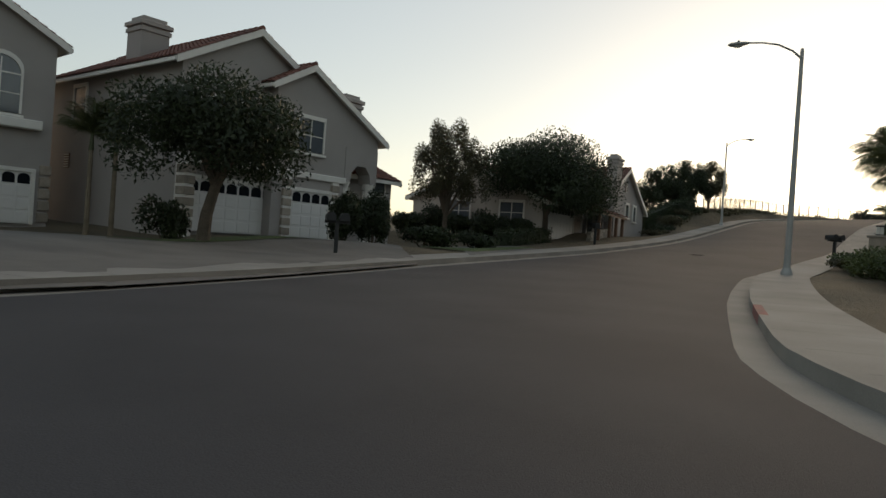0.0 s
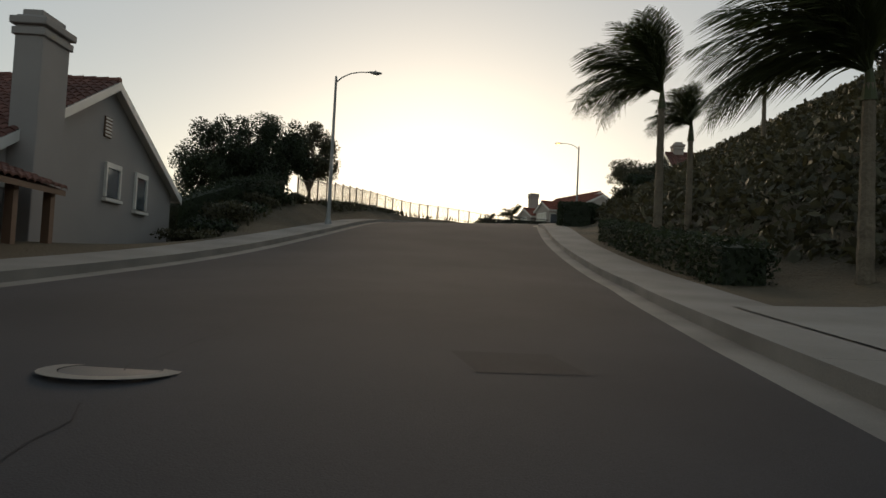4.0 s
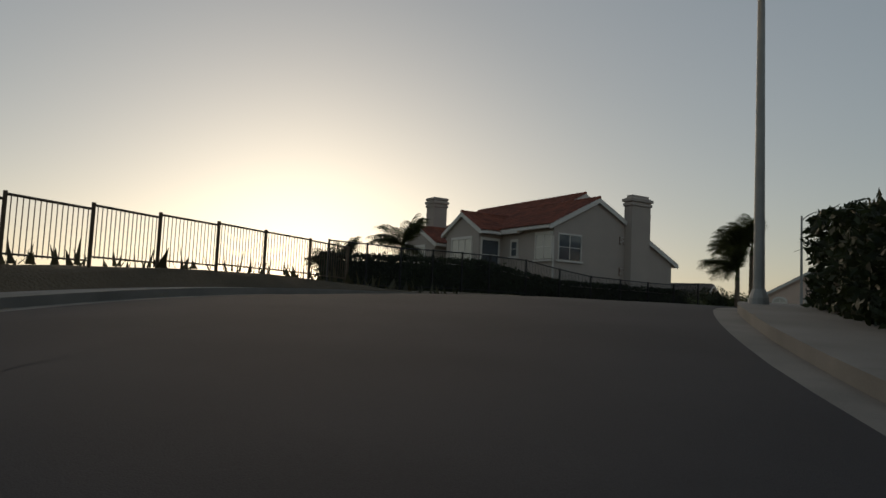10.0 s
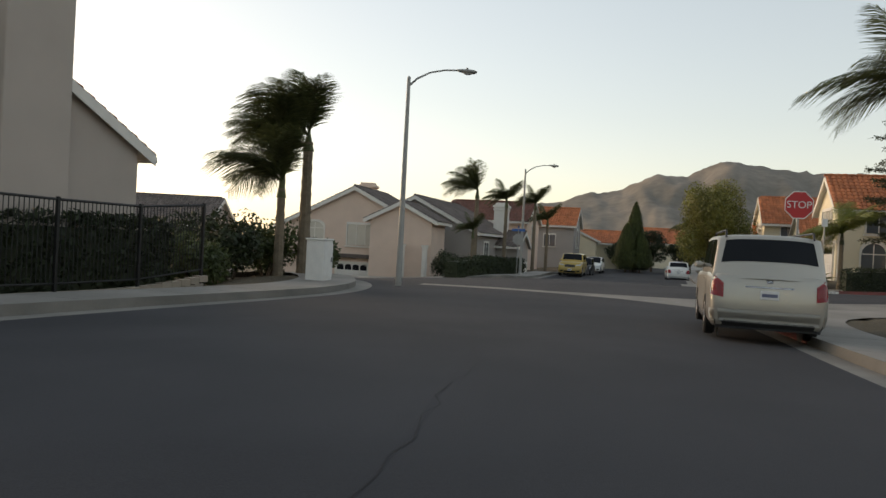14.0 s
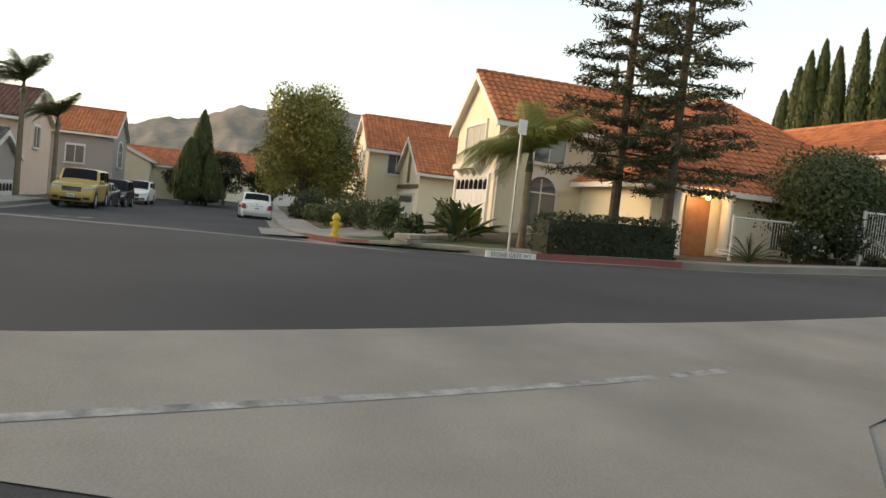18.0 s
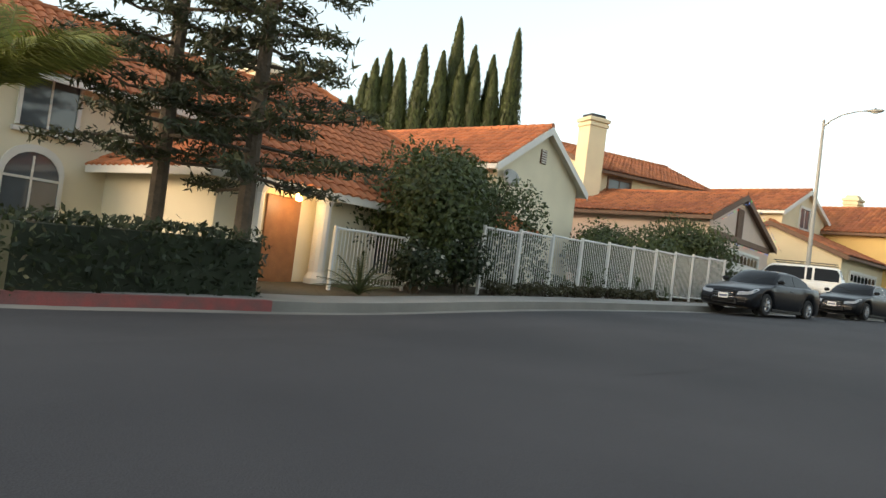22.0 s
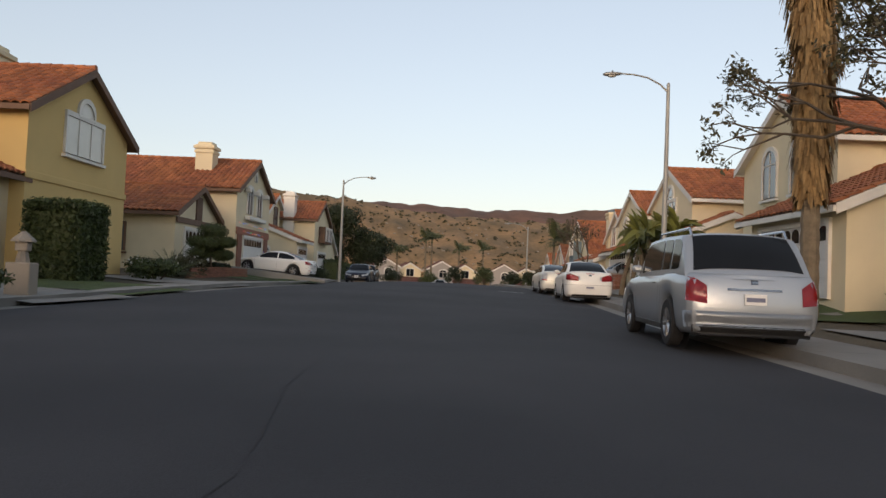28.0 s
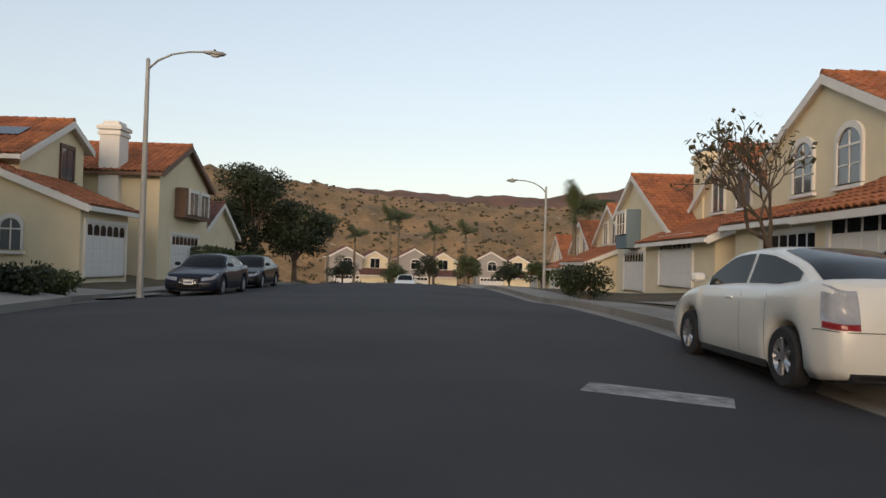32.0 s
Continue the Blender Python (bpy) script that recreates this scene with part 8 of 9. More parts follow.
wing(h, -5.0, 2.3, 0.5, 9, 4.9, 0.4, "x", at=5.0, wall=STUCCO_D, tile=TILE_M, trim=TRIM_BR)
window(h, (5.8, -0.02, 4.2), "-y", 2.7, 1.35, 3, 1, glass=BLIND)
window(h, (5.8, -0.03, 5.62), "-y", 1.1, 0.62, 1, 1, arch=0.55, glass=BLIND, sill=False)
part("band_moulding", boxed(2.15, 9.45, -0.06, 0.02, 3.0, 3.25, 0.02), STUCCO_Y, h)
window(h, (-1.2, 4.58, 5.1), "-y", 1.5, 1.3, 2, 1)
window(h, (-4.52, 8.0, 4.9), "-x", 1.4, 1.2, 2, 1)
garage_door(h, (-1.4, 0.49, 0), "-y", 4.4)
part("front_door", boxed(3.0, 4.0, -0.06, 0.0, 0, 2.1, 0.02), TRIM_BR, h)
chimney(h, 6.9, 8.0, 4.2, 5.2, 4, 8.6, STUCCO_D)
h = thing("house", pose(98.1, 19.7, 10.1, 0, 0, -99), "cream two-storey house with chimney and fairy lights", "house", "houses on the last street")
wing(h, 1.4, 9.4, 0, 14, 7.15, 0.5, "y", at=5.55, wall=STUCCO_D, tile=TILE_M, trim=TRIM_BR)
wing(h, -5.6, 1.0, 1.0, 10, 4.5, 0.45, "y", wall=STUCCO_D, tile=TILE_M, trim=TRIM_BR)
for cx in (4.2, 6.5):
    window(h, (cx, -0.02, 3.7), "-y", 1.2, 1.7, 2, 1, arch=0.3, glass=GLASS_W, sill=False)
part("window_ledge", boxed(3.2, 7.4, -0.35, 0.0, 3.3, 3.55, 0.04), TRIM_W, h)
for cx in (3.1, 5.35, 7.6):
    part("corbel", boxed(cx - 0.18, cx + 0.18, -0.4, 0, 5.0, 5.3, 0.05), TRIM_W, h)
window(h, (5.35, -0.02, 5.9), "-y", 0.4, 0.55, 1, 1, arch=0.2, sill=False)
garage_door(h, (5.3, -0.01, 0), "-y", 4.4)
garage_door(h, (-2.3, 0.99, 0), "-y", 4.0)
window(h, (-5.62, 4.0, 0.9), "-x", 0.9, 1.3, 2, 2, trim=TRIM_BR)
chimney(h, 3.5, 4.6, 2.3, 3.4, 4, 8.0, STUCCO_D)
fairy_lights(pose(98.1, 19.7, 10.1, 0, 0, -99), [[(1.6, -0.12, 3.05), (8.9, -0.12, 3.0)], [(2.6, -0.12, 2.55), (7.9, -0.12, 2.5), (8.0, -0.12, 0.4)]], "string of small lit coloured bulbs round the garage front")
part("lintel", boxed(1.45, 9.35, -0.08, -0.003, 2.3, 2.75, 0.02), BRICK, h)
for cx in (2.2, 8.6):
    part("brick_pier", boxed(cx - 0.45, cx + 0.45, -0.08, -0.003, -0.4, 2.3, 0.015), BRICK, h)
gable_timber(h, -5.55, 0.95, 1.0, 2.45, -2.3, 4.3)
h = thing("house", pose(95.04, -1.8, 10.0, 0, 0, -99), "cream house with solar panels on the roof", "house", "houses on the last street")
wing(h, -4.4, 0.9, 2.0, 10, 6.7, 0.5, "y", at=-0.7, wall=STUCCO_D, tile=TILE_M)
wing(h, -5.5, -1.1, -1.0, 6, 4.7, 0.38, "x", at=4.0, wall=STUCCO_D, tile=TILE_M)
window(h, (-0.7, 1.98, 4.2), "-y", 1.1, 1.4, 2, 1, trim=TRIM_BR)
window(h, (-5.52, 1.6, 1.0), "-x", 0.8, 1.2, 2, 1, arch=0.4)
garage_door(h, (-3.3, -1.01, 0), "-y", 3.6)
for k in range(3):
    o = part("solar_panel", boxed(-0.02, 0.03, -0.75, 0.75, -0.5, 0.5), SOLAR, h)
    o.matrix_local = Matrix.Translation((-2.6, 3.6 + 1.6 * k, 6.05)) @ Euler((0, radians(63), 0)).to_matrix().to_4x4()
h = thing("house", pose(93.5, -6.2, 9.9, 0, 0, -99), "cream two-storey house with chimney and box window", "house", "houses on the last street")
wing(h, -1.6, 6.4, 0, 10, 7.0, 0.45, "y", at=2.3, wall=STUCCO_D, tile=TILE_M, trim=TRIM_BR)
part("box_window", boxed(0.6, 4.8, -0.6, 0.0, 3.1, 4.7, 0.03), TRIM_BR, h)
window(h, (1.8, -0.62, 3.3), "-y", 1.4, 1.2, 2, 1, trim=TRIM_W, sill=False)
window(h, (3.7, -0.62, 3.3), "-y", 1.4, 1.2, 2, 1, trim=TRIM_W, sill=False)
garage_door(h, (2.4, -0.01, 0), "-y", 4.4)
chimney(h, -2.0, -0.9, 1.9, 2.9, 3, 7.5, TRIM_W)
h = thing("house", pose(92.4, -18.0, 9.3, 0, 0, -99), "cream house lower down the street", "house", "houses on the last street")
wing(h, -4, 4, 0, 9, 5.2, 0.5, "y", wall=STUCCO_D, tile=TILE_BR)
garage_door(h, (0, -0.01, 0), "-y", 4.4)

# ---- the last street, west side ----
h = thing("house", pose(79.2, 60.6, 10.1, 0, 0, 79), "pale cream house with a garage wing and tall columns", "house", "houses on the last street")
wing(h, -2.8, 3.4, 0, 7, 4.3, 0.45, "y", wall=STUCCO_D, tile=TILE_M, trim=TRIM_W)
garage_door(h, (0.4, -0.01, 0), "-y", 4.6)
part("cornice", boxed(-2.9, 3.5, -0.16, -0.003, 2.35, 2.65, 0.03), TRIM_W, h)
part("wall_lantern", boxed(-2.45, -2.3, -0.2, -0.05, 1.75, 2.1, 0.02), DARKIRON, h)
wing(h, -9.5, -2.2, 3.6, 12, 7.6, 0.5, "y", wall=STUCCO_D, tile=TILE_M)
wing(h, -9.0, -2.8, 1.8, 6, 4.2, 0.4, "x", at=3.6, base=2.5, wall=STUCCO_D, tile=TILE_M)
for cx in (-8.7, -6.7, -4.9, -3.1):
    part("column", tube(B(), [(cx, 2.0, -1), (cx, 2.0, 0.2), (cx, 2.0, 0.35), (cx, 2.0, 2.4), (cx, 2.0, 2.6)], [0.24, 0.24, 0.17, 0.16, 0.24], 12), TRIM_W, h)
window(h, (-5.6, 3.58, 0.5), "-y", 1.6, 1.8, 2, 2, glass=BLIND)
window(h, (-5.6, 3.58, 4.2), "-y", 1.6, 1.4, 2, 1)
h = thing("house", pose(74.2, 36.6, 10.2, 0, 0, 80), "cream two-storey house with arched windows and columns", "house", "houses on the last street")
wing(h, -4.0, 4.2, 0, 9, 7.8, 0.52, "y", wall=STUCCO_D, tile=TILE_M)
wing(h, 3.0, 9.4, -2.4, 5, 4.3, 0.45, "x", wall=STUCCO_D, tile=TILE_M)
window(h, (-1.2, -0.02, 4.0), "-y", 1.3, 2.0, 2, 1, arch=0.6)
window(h, (1.4, -0.02, 4.0), "-y", 1.3, 2.0, 2, 1, arch=0.6)
garage_door(h, (6.2, -2.41, 0), "-y", 4.6)
h = thing("house", pose(72.2, 22.6, 10.2, 0, 0, 80), "cream two-storey house with big arched gable window", "house", "houses on the last street")
wing(h, -4.2, 4.2, 0, 9, 7.0, 0.48, "y", wall=STUCCO_D, tile=TILE_M, rake=0.18)
wing(h, -4.6, 6.0, -2.6, 4, 3.9, 0.42, "x", at=1.5, wall=STUCCO_D, tile=TILE_M)
window(h, (0.2, -0.02, 3.4), "-y", 2.4, 1.7, 3, 1)
window(h, (0.2, -0.02, 5.2), "-y", 1.2, 0.8, 1, 1, arch=0.55, sill=False)
garage_door(h, (-1.6, -2.61, 0), "-y", 4.4, arched=False)
garage_door(h, (3.4, -2.61, 0), "-y", 2.4, arched=False)
h = thing("house", pose(71.0, 14.2, 10.0, 0, 0, 80), "cream house with twin gables and solar panels", "house", "houses on the last street")
wing(h, -3.9, 3.9, 0, 9, 6.8, 0.48, "y", wall=STUCCO_D, tile=TILE_M, rake=0.18)
wing(h, -4.6, 4.6, -0.8, 4, 3.6, 0.42, "x", at=1.5, wall=STUCCO_D, tile=TILE_M)
window(h, (-1.3, -0.02, 3.5), "-y", 1.2, 1.6, 2, 2, arch=0.5, trim=TRIM_W)
window(h, (1.3, -0.02, 3.5), "-y", 1.2, 1.6, 2, 2, arch=0.5, trim=TRIM_W)
garage_door(h, (0, -0.81, 0), "-y", 4.6, arched=False)
h = thing("house", pose(67.8, -5.6, 9.7, 0, 0, 80), "cream house with blue-grey bay window and chimney", "house", "houses on the last street")
wing(h, -4.0, 6.6, 0, 9, 6.5, 0.5, "y", at=0.0, wall=STUCCO_D, tile=TILE_M)
TRIM_BLUE = mat("blue_grey_trim_paint", (0.12, 0.17, 0.2), 0.1, 2, 60, 0.6)
part("bay_window", boxed(-1.2, 1.2, -0.8, 0.0, 2.4, 4.6, 0.03), TRIM_BLUE, h)
window(h, (0, -0.82, 3.2), "-y", 1.9, 1.2, 3, 2, trim=TRIM_W, sill=False)
garage_door(h, (0, -0.01, 0), "-y", 4.2)
chimney(h, 5.2, 6.5, 1.5, 2.6, 2, 7.1, STUCCO_D, cap=TRIM_BLUE)
for k, (hx, hy, hz_) in enumerate(((67.9, 4.2, 10.2), (64.4, -17.0, 9.3), (62.0, -29.0, 8.8), (60.0, -41.0, 8.0))):
    h = thing("house", pose(hx, hy, hz_, 0, 0, 80), "cream house farther down the street", "house", "houses on the last street")
    wing(h, -4.5, 4.5, 0, 9, 6.2, 0.55, "y", wall=STUCCO_D, tile=TILE_M)
    wing(h, -4.6, 4.6, -2.4, 4, 3.7, 0.42, "x", at=1.5, wall=STUCCO_D, tile=TILE_M)
    window(h, (-1.3, -0.02, 3.5), "-y", 1.4, 1.5, 2, 1)
    window(h, (1.5, -0.02, 3.5), "-y", 1.4, 1.5, 2, 1)
    garage_door(h, (0, -2.41, 0), "-y", 4.4)
# houses closing the street
for k, (hx, hy, ha) in enumerate(((78.0, -92, 184), (66.4, -90, 178), (51.0, -97, 170))):
    h = thing("house", pose(hx, hy, 6.4, 0, 0, ha), "cream two-storey house at the end of the street", "house", "houses at the street's end")
    wing(h, -5, 0.5, 0, 9, 7.0, 0.55, "y", wall=STUCCO_W, tile=TILE_BR)
    wing(h, 0.5, 5.4, 1.5, 9, 6.4, 0.55, "y", wall=STUCCO_D, tile=TILE_BR)
    wing(h, 0.2, 5.0, -1.5, 2.5, 3.2, 0.4, "x", wall=STUCCO_D, tile=TILE_BR)
    window(h, (-2, -0.02, 3.6), "-y", 1.6, 1.6, 2, 1, arch=0.5, glass=CARGLASS)
    window(h, (3.0, 1.48, 3.6), "-y", 1.6, 1.6, 2, 1, glass=CARGLASS)
    garage_door(h, (-2, -0.01, 0), "-y", 4.2)

# plants of the last street
fan_palm("palm_tree", 79.4, 45.6, 12.2, "very tall palm with a shaggy skirt of dead fronds", 210, 0.22, skirt=8.6)
bare_tree("bare_tree", 77.0, 49.8, 12.5, 1.25, "half-bare tree with thin twiggy branches", 211, 5000)
tree("tree", 79.0, 55.6, 6.4, 2.2, 0.11, LEAF_Y, "slender tree with bright yellow-green leaves", 215, n=9000, size=0.09, stem=0.25, squash=1.3)
fan_bush("bird_of_paradise", 81.4, 57.4, 2.6, "large yellow-green fan of broad leaves on the lawn", 216, 26, LEAF_Y, broad=True)
bush("bush", 81.2, 58.4, 1.8, 1.6, 1.3, LEAF_D, "dark rounded shrub by the garage", 217, 2600, 0.07)
bush("bush", 81.9, 57.0, 1.5, 1.3, 0.9, LEAF_Y, "bright shrub on the lawn", 218, 2000, 0.07)
bush("bush", 80.4, 54.6, 2.6, 2.0, 1.6, LEAF_OLIVE, "tall dry shrub beside the lawn", 219, 3600, 0.08)
patch("lawn", [(84.3, 61.6), (83.2, 55.8), (79.6, 56.4), (80.2, 58.6)], GRASS, "front lawn", "lawn", 0.03)
patch("driveway", [(85.2, 65.2), (84.4, 61.8), (79.6, 58.9), (79.0, 63.6)], CONCRETE, "pale concrete driveway", "driveway", 0.022)
bare_tree("bare_tree", 75.6, 18.4, 6.0, 1.0, "nearly bare small tree by the drive", 212, 500)
hedge("clipped_shrub", [(100.6, 39.6), (100.3, 37.6)], 1.5, 2.3, LEAF, "square-clipped bright green shrub by the drive", 213, n_per=3000)
fan_bush("cycad", 99.0, 30.0, 1.6, "dark spiky cycad in the bed", 214, 26)
for k, (bx, by, w, hh, m_) in enumerate(((99.0, 48.6, 1.8, 0.8, LEAF), (98.6, 50.4, 1.5, 0.6, LEAF_Y), (98.8, 33.8, 2.2, 0.9, LEAF), (99.6, 31.2, 2.2, 1.0, LEAF), (99.2, 28.6, 1.8, 0.7, LEAF_OLIVE), (98.6, 25.4, 1.4, 0.8, LEAF_D), (98.0, 23.4, 1.2, 0.7, LEAF_D),
                                          (93.2, 14.6, 1.6, 1.0, LEAF_D), (92.9, 12.8, 1.6, 0.9, LEAF), (78.2, 49.0, 2.2, 1.4, LEAF), (77.6, 47.2, 1.8, 1.2, LEAF_D), (79.0, 34.4, 1.6, 1.0, LEAF), (78.3, 36.6, 2.0, 1.4, LEAF_D), (77.0, 33.2, 2.2, 1.6, LEAF_D), (76.2, 8.4, 2.0, 1.5, LEAF_D), (75.4, 4.6, 1.8, 1.2, LEAF))):
    bush("bush", bx, by, w, w * 0.8, hh, m_, "front garden shrub behind the pavement", 220 + k, 1700, 0.075, group="front garden shrubs", blossom=140 if k in (3, 9) else 0)
t = thing("topiary", on(98.0, 25.6, 0, 0.25), "clipped cloud-pruned shrub with rounded green pads", "topiary")
part("trunk", tube(B(), [(0, 0, -0.2), (0.08, 0, 0.7), (0, 0.05, 1.5)], [0.08, 0.06, 0.04], 7), BARK, t)
rng = np.random.default_rng(240)
for px, py, pz, pr in ((0, 0, 2.0, 0.75), (-0.65, 0.1, 1.45, 0.55), (0.68, -0.1, 1.42, 0.62), (0.1, 0.5, 1.35, 0.55), (0.05, -0.55, 1.3, 0.58), (0.55, 0.2, 0.85, 0.62), (-0.45, -0.2, 0.8, 0.58)):
    v, f = leaf_cloud([(px, py, pz, pr, pr, pr * 0.52)], 3200, 0.045, rng, 0.5)
    from_arrays("pad", v, f, LEAF, t)
low_wall("garden_wall", [(98.6, 28.4), (97.6, 24.6), (96.8, 21.8)], 0.5, BRICK, "low brick retaining wall before the front garden", 0.25, 0.085, 0.24)
bush("bush", 98.9, 27.0, 2.2, 1.6, 1.1, LEAF_OLIVE, "flowering shrub above the brick wall", 241, 2600, 0.06, blossom=60)
for k in range(11):
    palm("banana_plant", 76.9 + 0.7 * math.sin(k * 2.0), 33.0 - 0.45 * k, 2.0 + 0.9 * ((k * 0.618) % 1), 1.35, LEAF_SUN, "clump of giant bird-of-paradise with leaning trunks", 250 + k, 0.12, 11, broad=True, lean=0.5 * math.sin(k * 1.7), group="bird-of-paradise clump")
for k, (tx, ty, th) in enumerate(((91.0, -29.6, 12.6), (87.6, -31.0, 8.0), (93.6, -27.0, 7.0))):
    tree("tree", tx, ty, th, 3.9, 0.22, LEAF_D, "big dark tree at the foot of the street", 260 + k, n=9000, size=0.17, stem=0.25)
hedge("hedge", [(92.2, -9.5), (91.4, -15.0), (90.4, -22.0)], 1.6, 2.0, LEAF, "green hedge along the pavement", 262, n_per=120, size=0.11)
palm("palm_tree", 65.1, -22.6, 6.0, 3.2, LEAF_PALM, "palm with fronds swept by wind", 263, 0.2, 22, wind=(-0.6, 0.3))
for k, (px, py, ph) in enumerate(((76.2, -60, 9.0), (74.6, -64, 10), (70, -62, 8), (84, -66, 9), (64, -70, 9), (80, -72, 8))):
    palm("palm_tree", px, py, ph, 2.3, LEAF_PALM, "tall palm near the end of the street", 270 + k, 0.18, 16, wind=(-0.3, 0.1))
for k in range(9):
    bush("bush", 60 + 4.6 * k, -86 - 2 * (k % 2), 3.4, 3.0, 1.6, LEAF_D, "dark rounded shrub at the street's end", 280 + k, 700, 0.16, group="shrubs at the street's end")
for k, (tx, ty, th) in enumerate(((69.0, -44.6, 4.4), (66.0, -38.7, 4.0), (64.3, -33.0, 3.6), (71.5, -56, 4.6), (75.6, -58, 3.4), (82.5, -52, 3.6))):
    tree("tree", tx, ty, th, 2.0, 0.12, LEAF_D if k % 2 else LEAF, "small dark tree in a yard down the street", 290 + k, n=2600, size=0.13, stem=0.25, group="yard trees down the street")
patch("lawn", [(99.6, 53.2), (98.8, 49.2), (102.8, 48.4), (103.4, 52.4)], GRASS, "front lawn", "lawn", 0.03)
patch("lawn", [(97.4, 43.8), (96.4, 39.2), (100.2, 38.4), (101.0, 43.0)], GRASS, "front lawn", "lawn", 0.03)
patch("lawn", [(94.2, 25.6), (93.4, 21.6), (96.6, 21.0), (97.4, 25.0)], GRASS, "front lawn", "lawn", 0.03)
patch("lawn", [(81.0, 46.5), (79.3, 39.8), (75.4, 40.6), (77.0, 47.4)], GRASS, "front lawn", "lawn", 0.03)
patch("lawn", [(77.6, 24.0), (77.2, 20.6), (74.6, 20.9), (75.0, 24.2)], GRASS, "front lawn", "lawn", 0.03)
patch("lawn", [(78.9, 37.0), (77.9, 32.4), (74.6, 33.0), (75.8, 37.6)], GRASS, "front lawn", "lawn", 0.03)
for pts in ([(101.6, 61.2), (100.6, 56.0), (105.6, 54.4), (107.0, 60.0)], [(98.0, 47.4), (96.9, 43.9), (101.2, 42.6), (103.0, 46.6)], [(96.3, 36.6), (95.3, 32.6), (99.6, 31.4), (100.6, 35.4)],
            [(93.2, 21.4), (92.2, 15.6), (97.8, 14.6), (98.6, 20.6)], [(91.8, 11.4), (91.1, 6.6), (96, 5.6), (97, 10.4)], [(83.2, 55.6), (82.0, 49.6), (74.6, 50.6), (75.6, 56.6)],
            [(80.6, 46.2), (79.6, 41.0), (74.0, 41.4), (75.0, 46.6)], [(78.0, 30.6), (77.0, 24.0), (72.6, 24.6), (73.6, 31.4)], [(76.4, 17.4), (75.9, 11.6), (70, 12.2), (70.6, 18.0)]):
    patch("driveway", pts, CONCRETE, "pale concrete driveway", "driveway", 0.022)
mailbox(100.2, 51.2, 100, twin=False)
t = thing("stone_lantern", on(98.7, 46.3), "small carved stone lantern on a plinth", "garden ornament")
part("plinth", boxed(-0.25, 0.25, -0.25, 0.25, -0.2, 0.7, 0.02), WALLBLOCK, t)
part("pedestal", tube(B(), [(0, 0, 0.7), (0, 0, 0.95)], [0.16, 0.1], 8), STONE, t)
part("light_box", boxed(-0.13, 0.13, -0.13, 0.13, 0.95, 1.15, 0.02), STONE, t)
part("roof_cap", tube(B(), [(0, 0, 1.15), (0, 0, 1.2), (0, 0, 1.38)], [0.26, 0.24, 0.04], 6), STONE, t)

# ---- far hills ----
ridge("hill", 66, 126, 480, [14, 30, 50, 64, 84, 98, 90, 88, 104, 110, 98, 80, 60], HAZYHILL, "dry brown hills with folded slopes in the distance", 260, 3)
SOUTH_TOPS = [46, 64, 72, 64, 56, 52, 54, 50, 42, 30]
ridge("hill", 150, 226, 330, SOUTH_TOPS, DRYHILL, "dry grassy hillside with scrub and bare earth", 180, 8)
ridge("hill", 140, 235, 620, [74, 90, 98, 96, 92, 110, 90, 66], FARHILL, "brown ridge with sunset red in its colour behind the nearer hillside", 240, 13)


def dotted(name, n, m, r0, r1, leaves, size, seed, label, category):
    """Scrub or rock scattered over the south hillside, in drifts."""
    rng = np.random.default_rng(seed)
    verts, faces = [], []
    while n:
        k, t_ = rng.uniform(0.02, 0.98), rng.random()
        if noise.noise((k * 34, t_ * 5, seed)) < rng.uniform(-0.5, 0.3):
            continue
        n -= 1
        az, d = radians(150 + 76 * k), 330 + 180 * t_
        q = k * (len(SOUTH_TOPS) - 1)
        j = int(q)
        w = float(smooth01(np.array(q - j)))
        z = slope_height(k, t_, SOUTH_TOPS[j] * (1 - w) + SOUTH_TOPS[j + 1] * w, 8)
        r = rng.uniform(r0, r1)
        v, f = leaf_cloud([(60 + d * math.sin(az), 50 + d * math.cos(az), z + 0.2 * r, r, r, r * 0.6)], leaves, size, rng, 0.8)
        b = len(verts)
        verts += v.tolist()
        faces += [tuple(i + b for i in q_) for q_ in f]
    return tagged(from_arrays(name, verts, faces, m), label, category, kind="stuff")


dotted("hillside_scrub", 650, LEAF_OLIVE, 0.8, 2.6, 26, 0.6, 11, "dark scrub dotted over the hillside", "scrub")
dotted("hillside_brush", 1200, LEAF_OLIVE, 0.5, 1.2, 16, 0.55, 12, "low olive brush over the hillside", "scrub")
dotted("hillside_rocks", 500, STONE, 0.4, 1.4, 14, 0.5, 14, "pale rocks showing on the hillside", "rocks")

# ---- marks and fittings in the road ----
t = thing("manhole_cover", pose(12.1, 35.55, rz(12.1, 35.55) + float(crown(np.array(12.1), np.array(35.55))) + 0.006), "round iron manhole cover with a pale worn rim", "manhole cover")
part("lid", tube(B(), [(0, 0, -0.03), (0, 0, 0.0)], [0.31, 0.31], 28), DARKIRON, t)
bm = B()
for k in range(28):
    a, b = 2 * math.pi * k / 28, 2 * math.pi * (k + 1) / 28
    bm.faces.new([bm.verts.new((q * math.cos(c), q * math.sin(c), z_)) for q, c, z_ in ((0.32, a, 0.004), (0.44, a, 0.0), (0.44, b, 0.0), (0.32, b, 0.004))])
bmesh.ops.remove_doubles(bm, verts=bm.verts, dist=0.001)
part("rim", bm, GUTTER, t)
ROADMEND = mat("asphalt_mend", (0.034, 0.034, 0.037), 0.3, 1.0, 60, 0.9, bump=0.5, gloss=0.25)
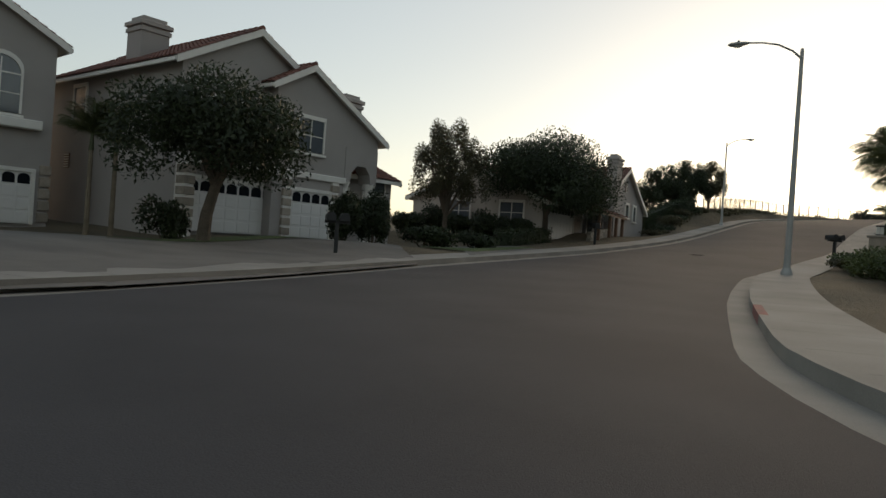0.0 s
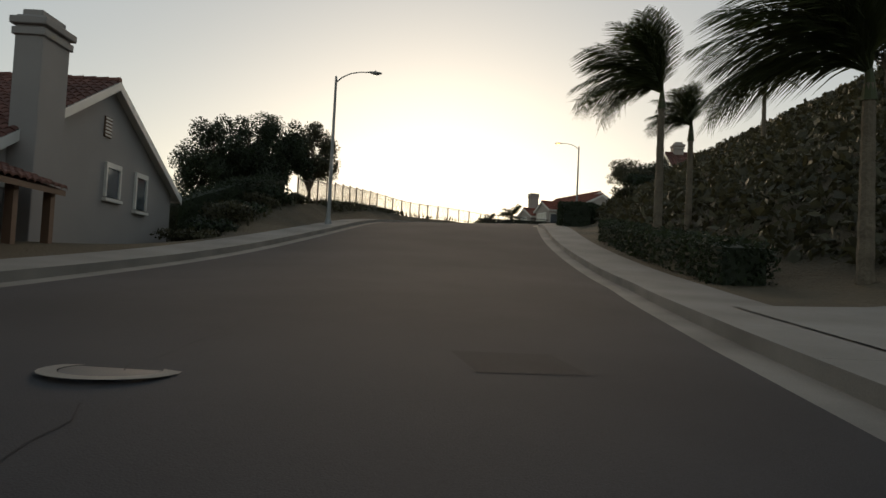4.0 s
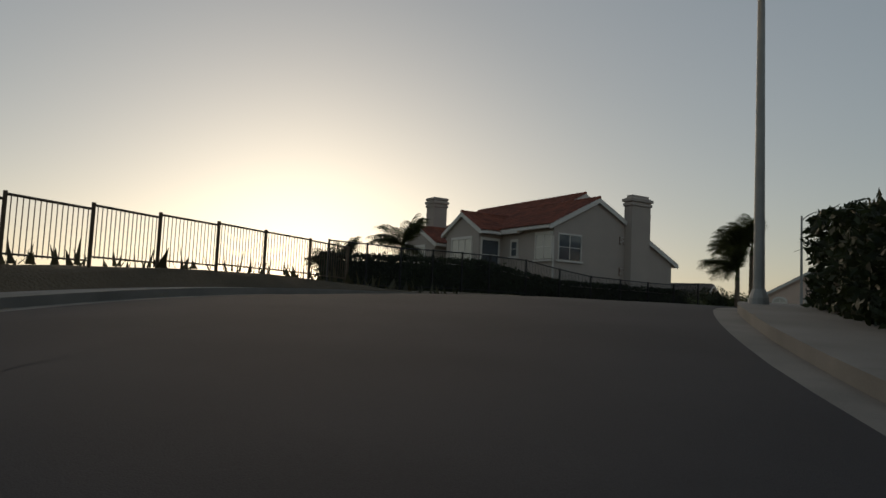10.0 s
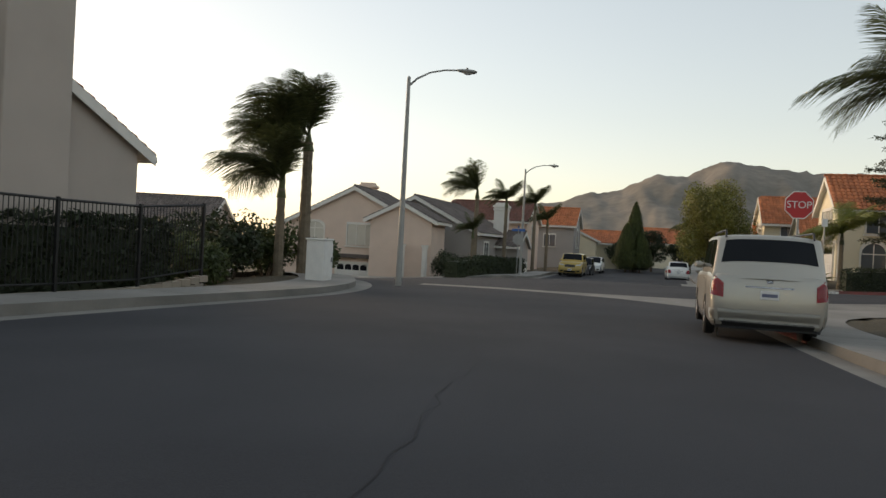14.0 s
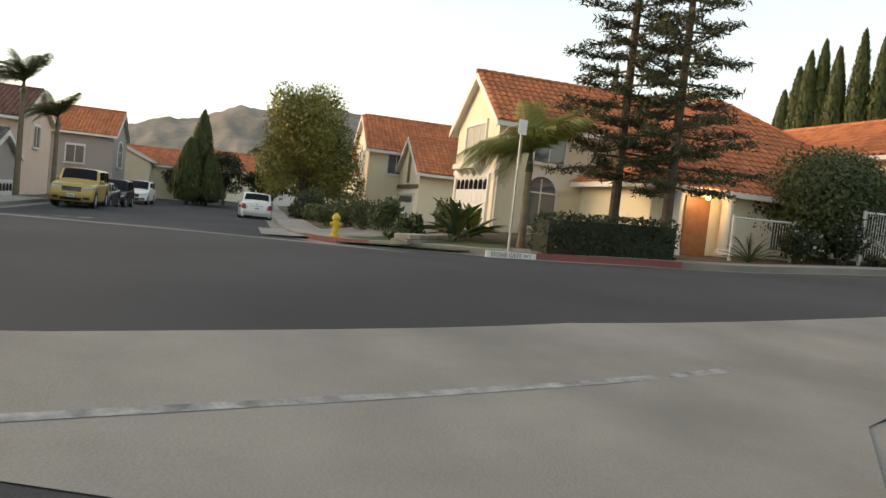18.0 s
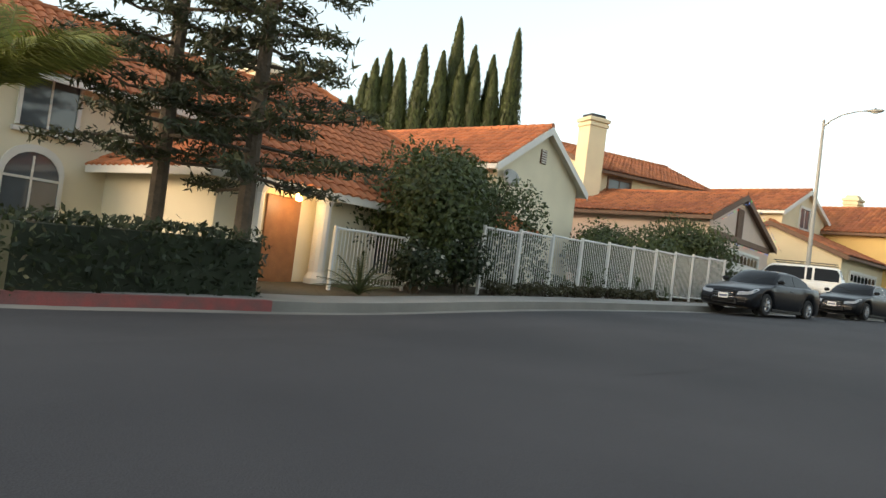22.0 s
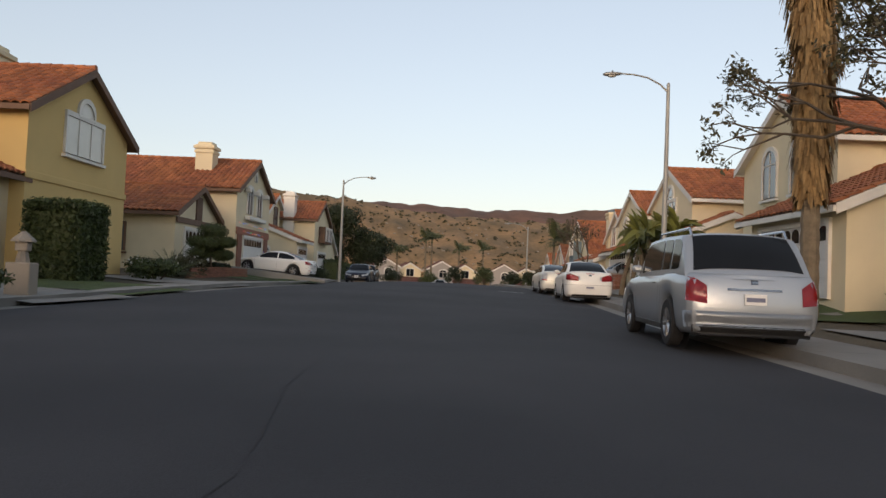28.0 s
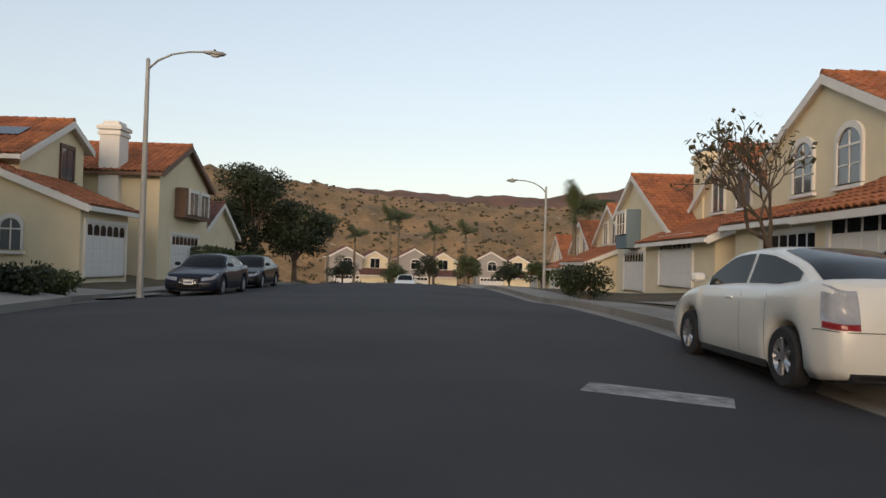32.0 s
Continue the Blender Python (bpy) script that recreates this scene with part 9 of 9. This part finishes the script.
for poly in ([(14.6, 35.2), (15.5, 35.0), (15.7, 35.9), (14.8, 36.1)],):
    patch("road_mend", poly, ROADMEND, "dark mended patch in the asphalt", "road patch", 0.004, road=True)
patch("stop_line", [(107.9, 99.0), (108.2, 99.0), (108.2, 102.4), (107.9, 102.4)], WORN_WHITE, "worn white line at the mouth of the side street", "road marking", 0.006, road=True)
for k in range(4):
    patch("road_letter", [(110.6, 103.4 + 0.62 * k), (112.6, 103.4 + 0.62 * k), (112.6, 103.75 + 0.62 * k), (110.6, 103.75 + 0.62 * k)], WORN_WHITE, "worn white letter painted on the asphalt", "road marking", 0.006, road=True)
patch("road_mark", [(82.1, 27.1), (83.3, 26.4), (83.6, 26.9), (82.4, 27.6)], WORN_WHITE, "worn white paint mark on the asphalt", "road marking", 0.005, road=True)
# sealed cracks that wander along the asphalt
rng = np.random.default_rng(40)
lines, tris = [], []
for k, (x0, y0, x1, y1) in enumerate(((8, 24, 14, 40), (14, 40, 22, 54), (20, 58, 33, 78), (33, 80, 44, 92), (46, 90, 60, 99), (62, 100, 84, 103), (85, 101, 96, 104), (97, 88, 95, 66), (93, 64, 92, 55))):
    n = int(math.dist((x0, y0), (x1, y1)) / 0.35)
    ox, oy = (y1 - y0), -(x1 - x0)
    l = math.hypot(ox, oy)
    for i in range(n + 1):
        q = i / n
        off = 0.35 * noise.noise((i * 0.13, k * 7.0, 0)) + 0.12 * noise.noise((i * 0.7, k * 3.0, 4))
        x, y = x0 + (x1 - x0) * q + ox / l * off, y0 + (y1 - y0) * q + oy / l * off
        w = 0.003 + 0.004 * rng.random()
        z = rz(x, y) + float(crown(np.array(x), np.array(y))) + 0.004
        b = len(lines)
        lines += [(x + ox / l * w, y + oy / l * w, z), (x - ox / l * w, y - oy / l * w, z)]
        if i and (i * 7 + k) % 11:
            tris.append((b - 2, b - 1, b + 1, b))
tagged(from_arrays("road_crack", lines, tris, ROADMEND), "thin sealed cracks wandering along the asphalt", "crack", kind="stuff")
# joints across the pavement
jv, jf = [], []
step, run, last = 1.5, 0.0, None
for half, line in ROAD_LINES[:2]:
    last = None
    for (xa, ya), (xb, yb) in zip(line, line[1:]):
        L = math.dist((xa, ya), (xb, yb))
        for i in range(int(L / step)):
            q = (i + 0.5) * step / L
            cx, cy = xa + (xb - xa) * q, ya + (yb - ya) * q
            nx_, ny_ = -(yb - ya) / L, (xb - xa) / L
            for s in (-1, 1):
                off = float(kerb_dist(np.array(cx + s * nx_ * half), np.array(cy + s * ny_ * half)))
                p = [(cx + s * nx_ * d, cy + s * ny_ * d) for d in (half - off + 0.02, half - off + 1.5)]
                if min(float(kerb_dist(np.array(px), np.array(py))) for px, py in p) < 0.0 or not (-40 < cx < 180 and -60 < cy < 150):
                    continue
                b = len(jv)
                for px, py in p:
                    z = rz(px, py) + 0.134
                    jv += [(px - 0.007 * (xb - xa) / L, py - 0.007 * (yb - ya) / L, z), (px + 0.007 * (xb - xa) / L, py + 0.007 * (yb - ya) / L, z)]
                jf.append((b, b + 1, b + 3, b + 2))
tagged(from_arrays("pavement_joint", jv, jf, DARKVOID), "narrow joints across the pavement slabs", "joint", kind="stuff")
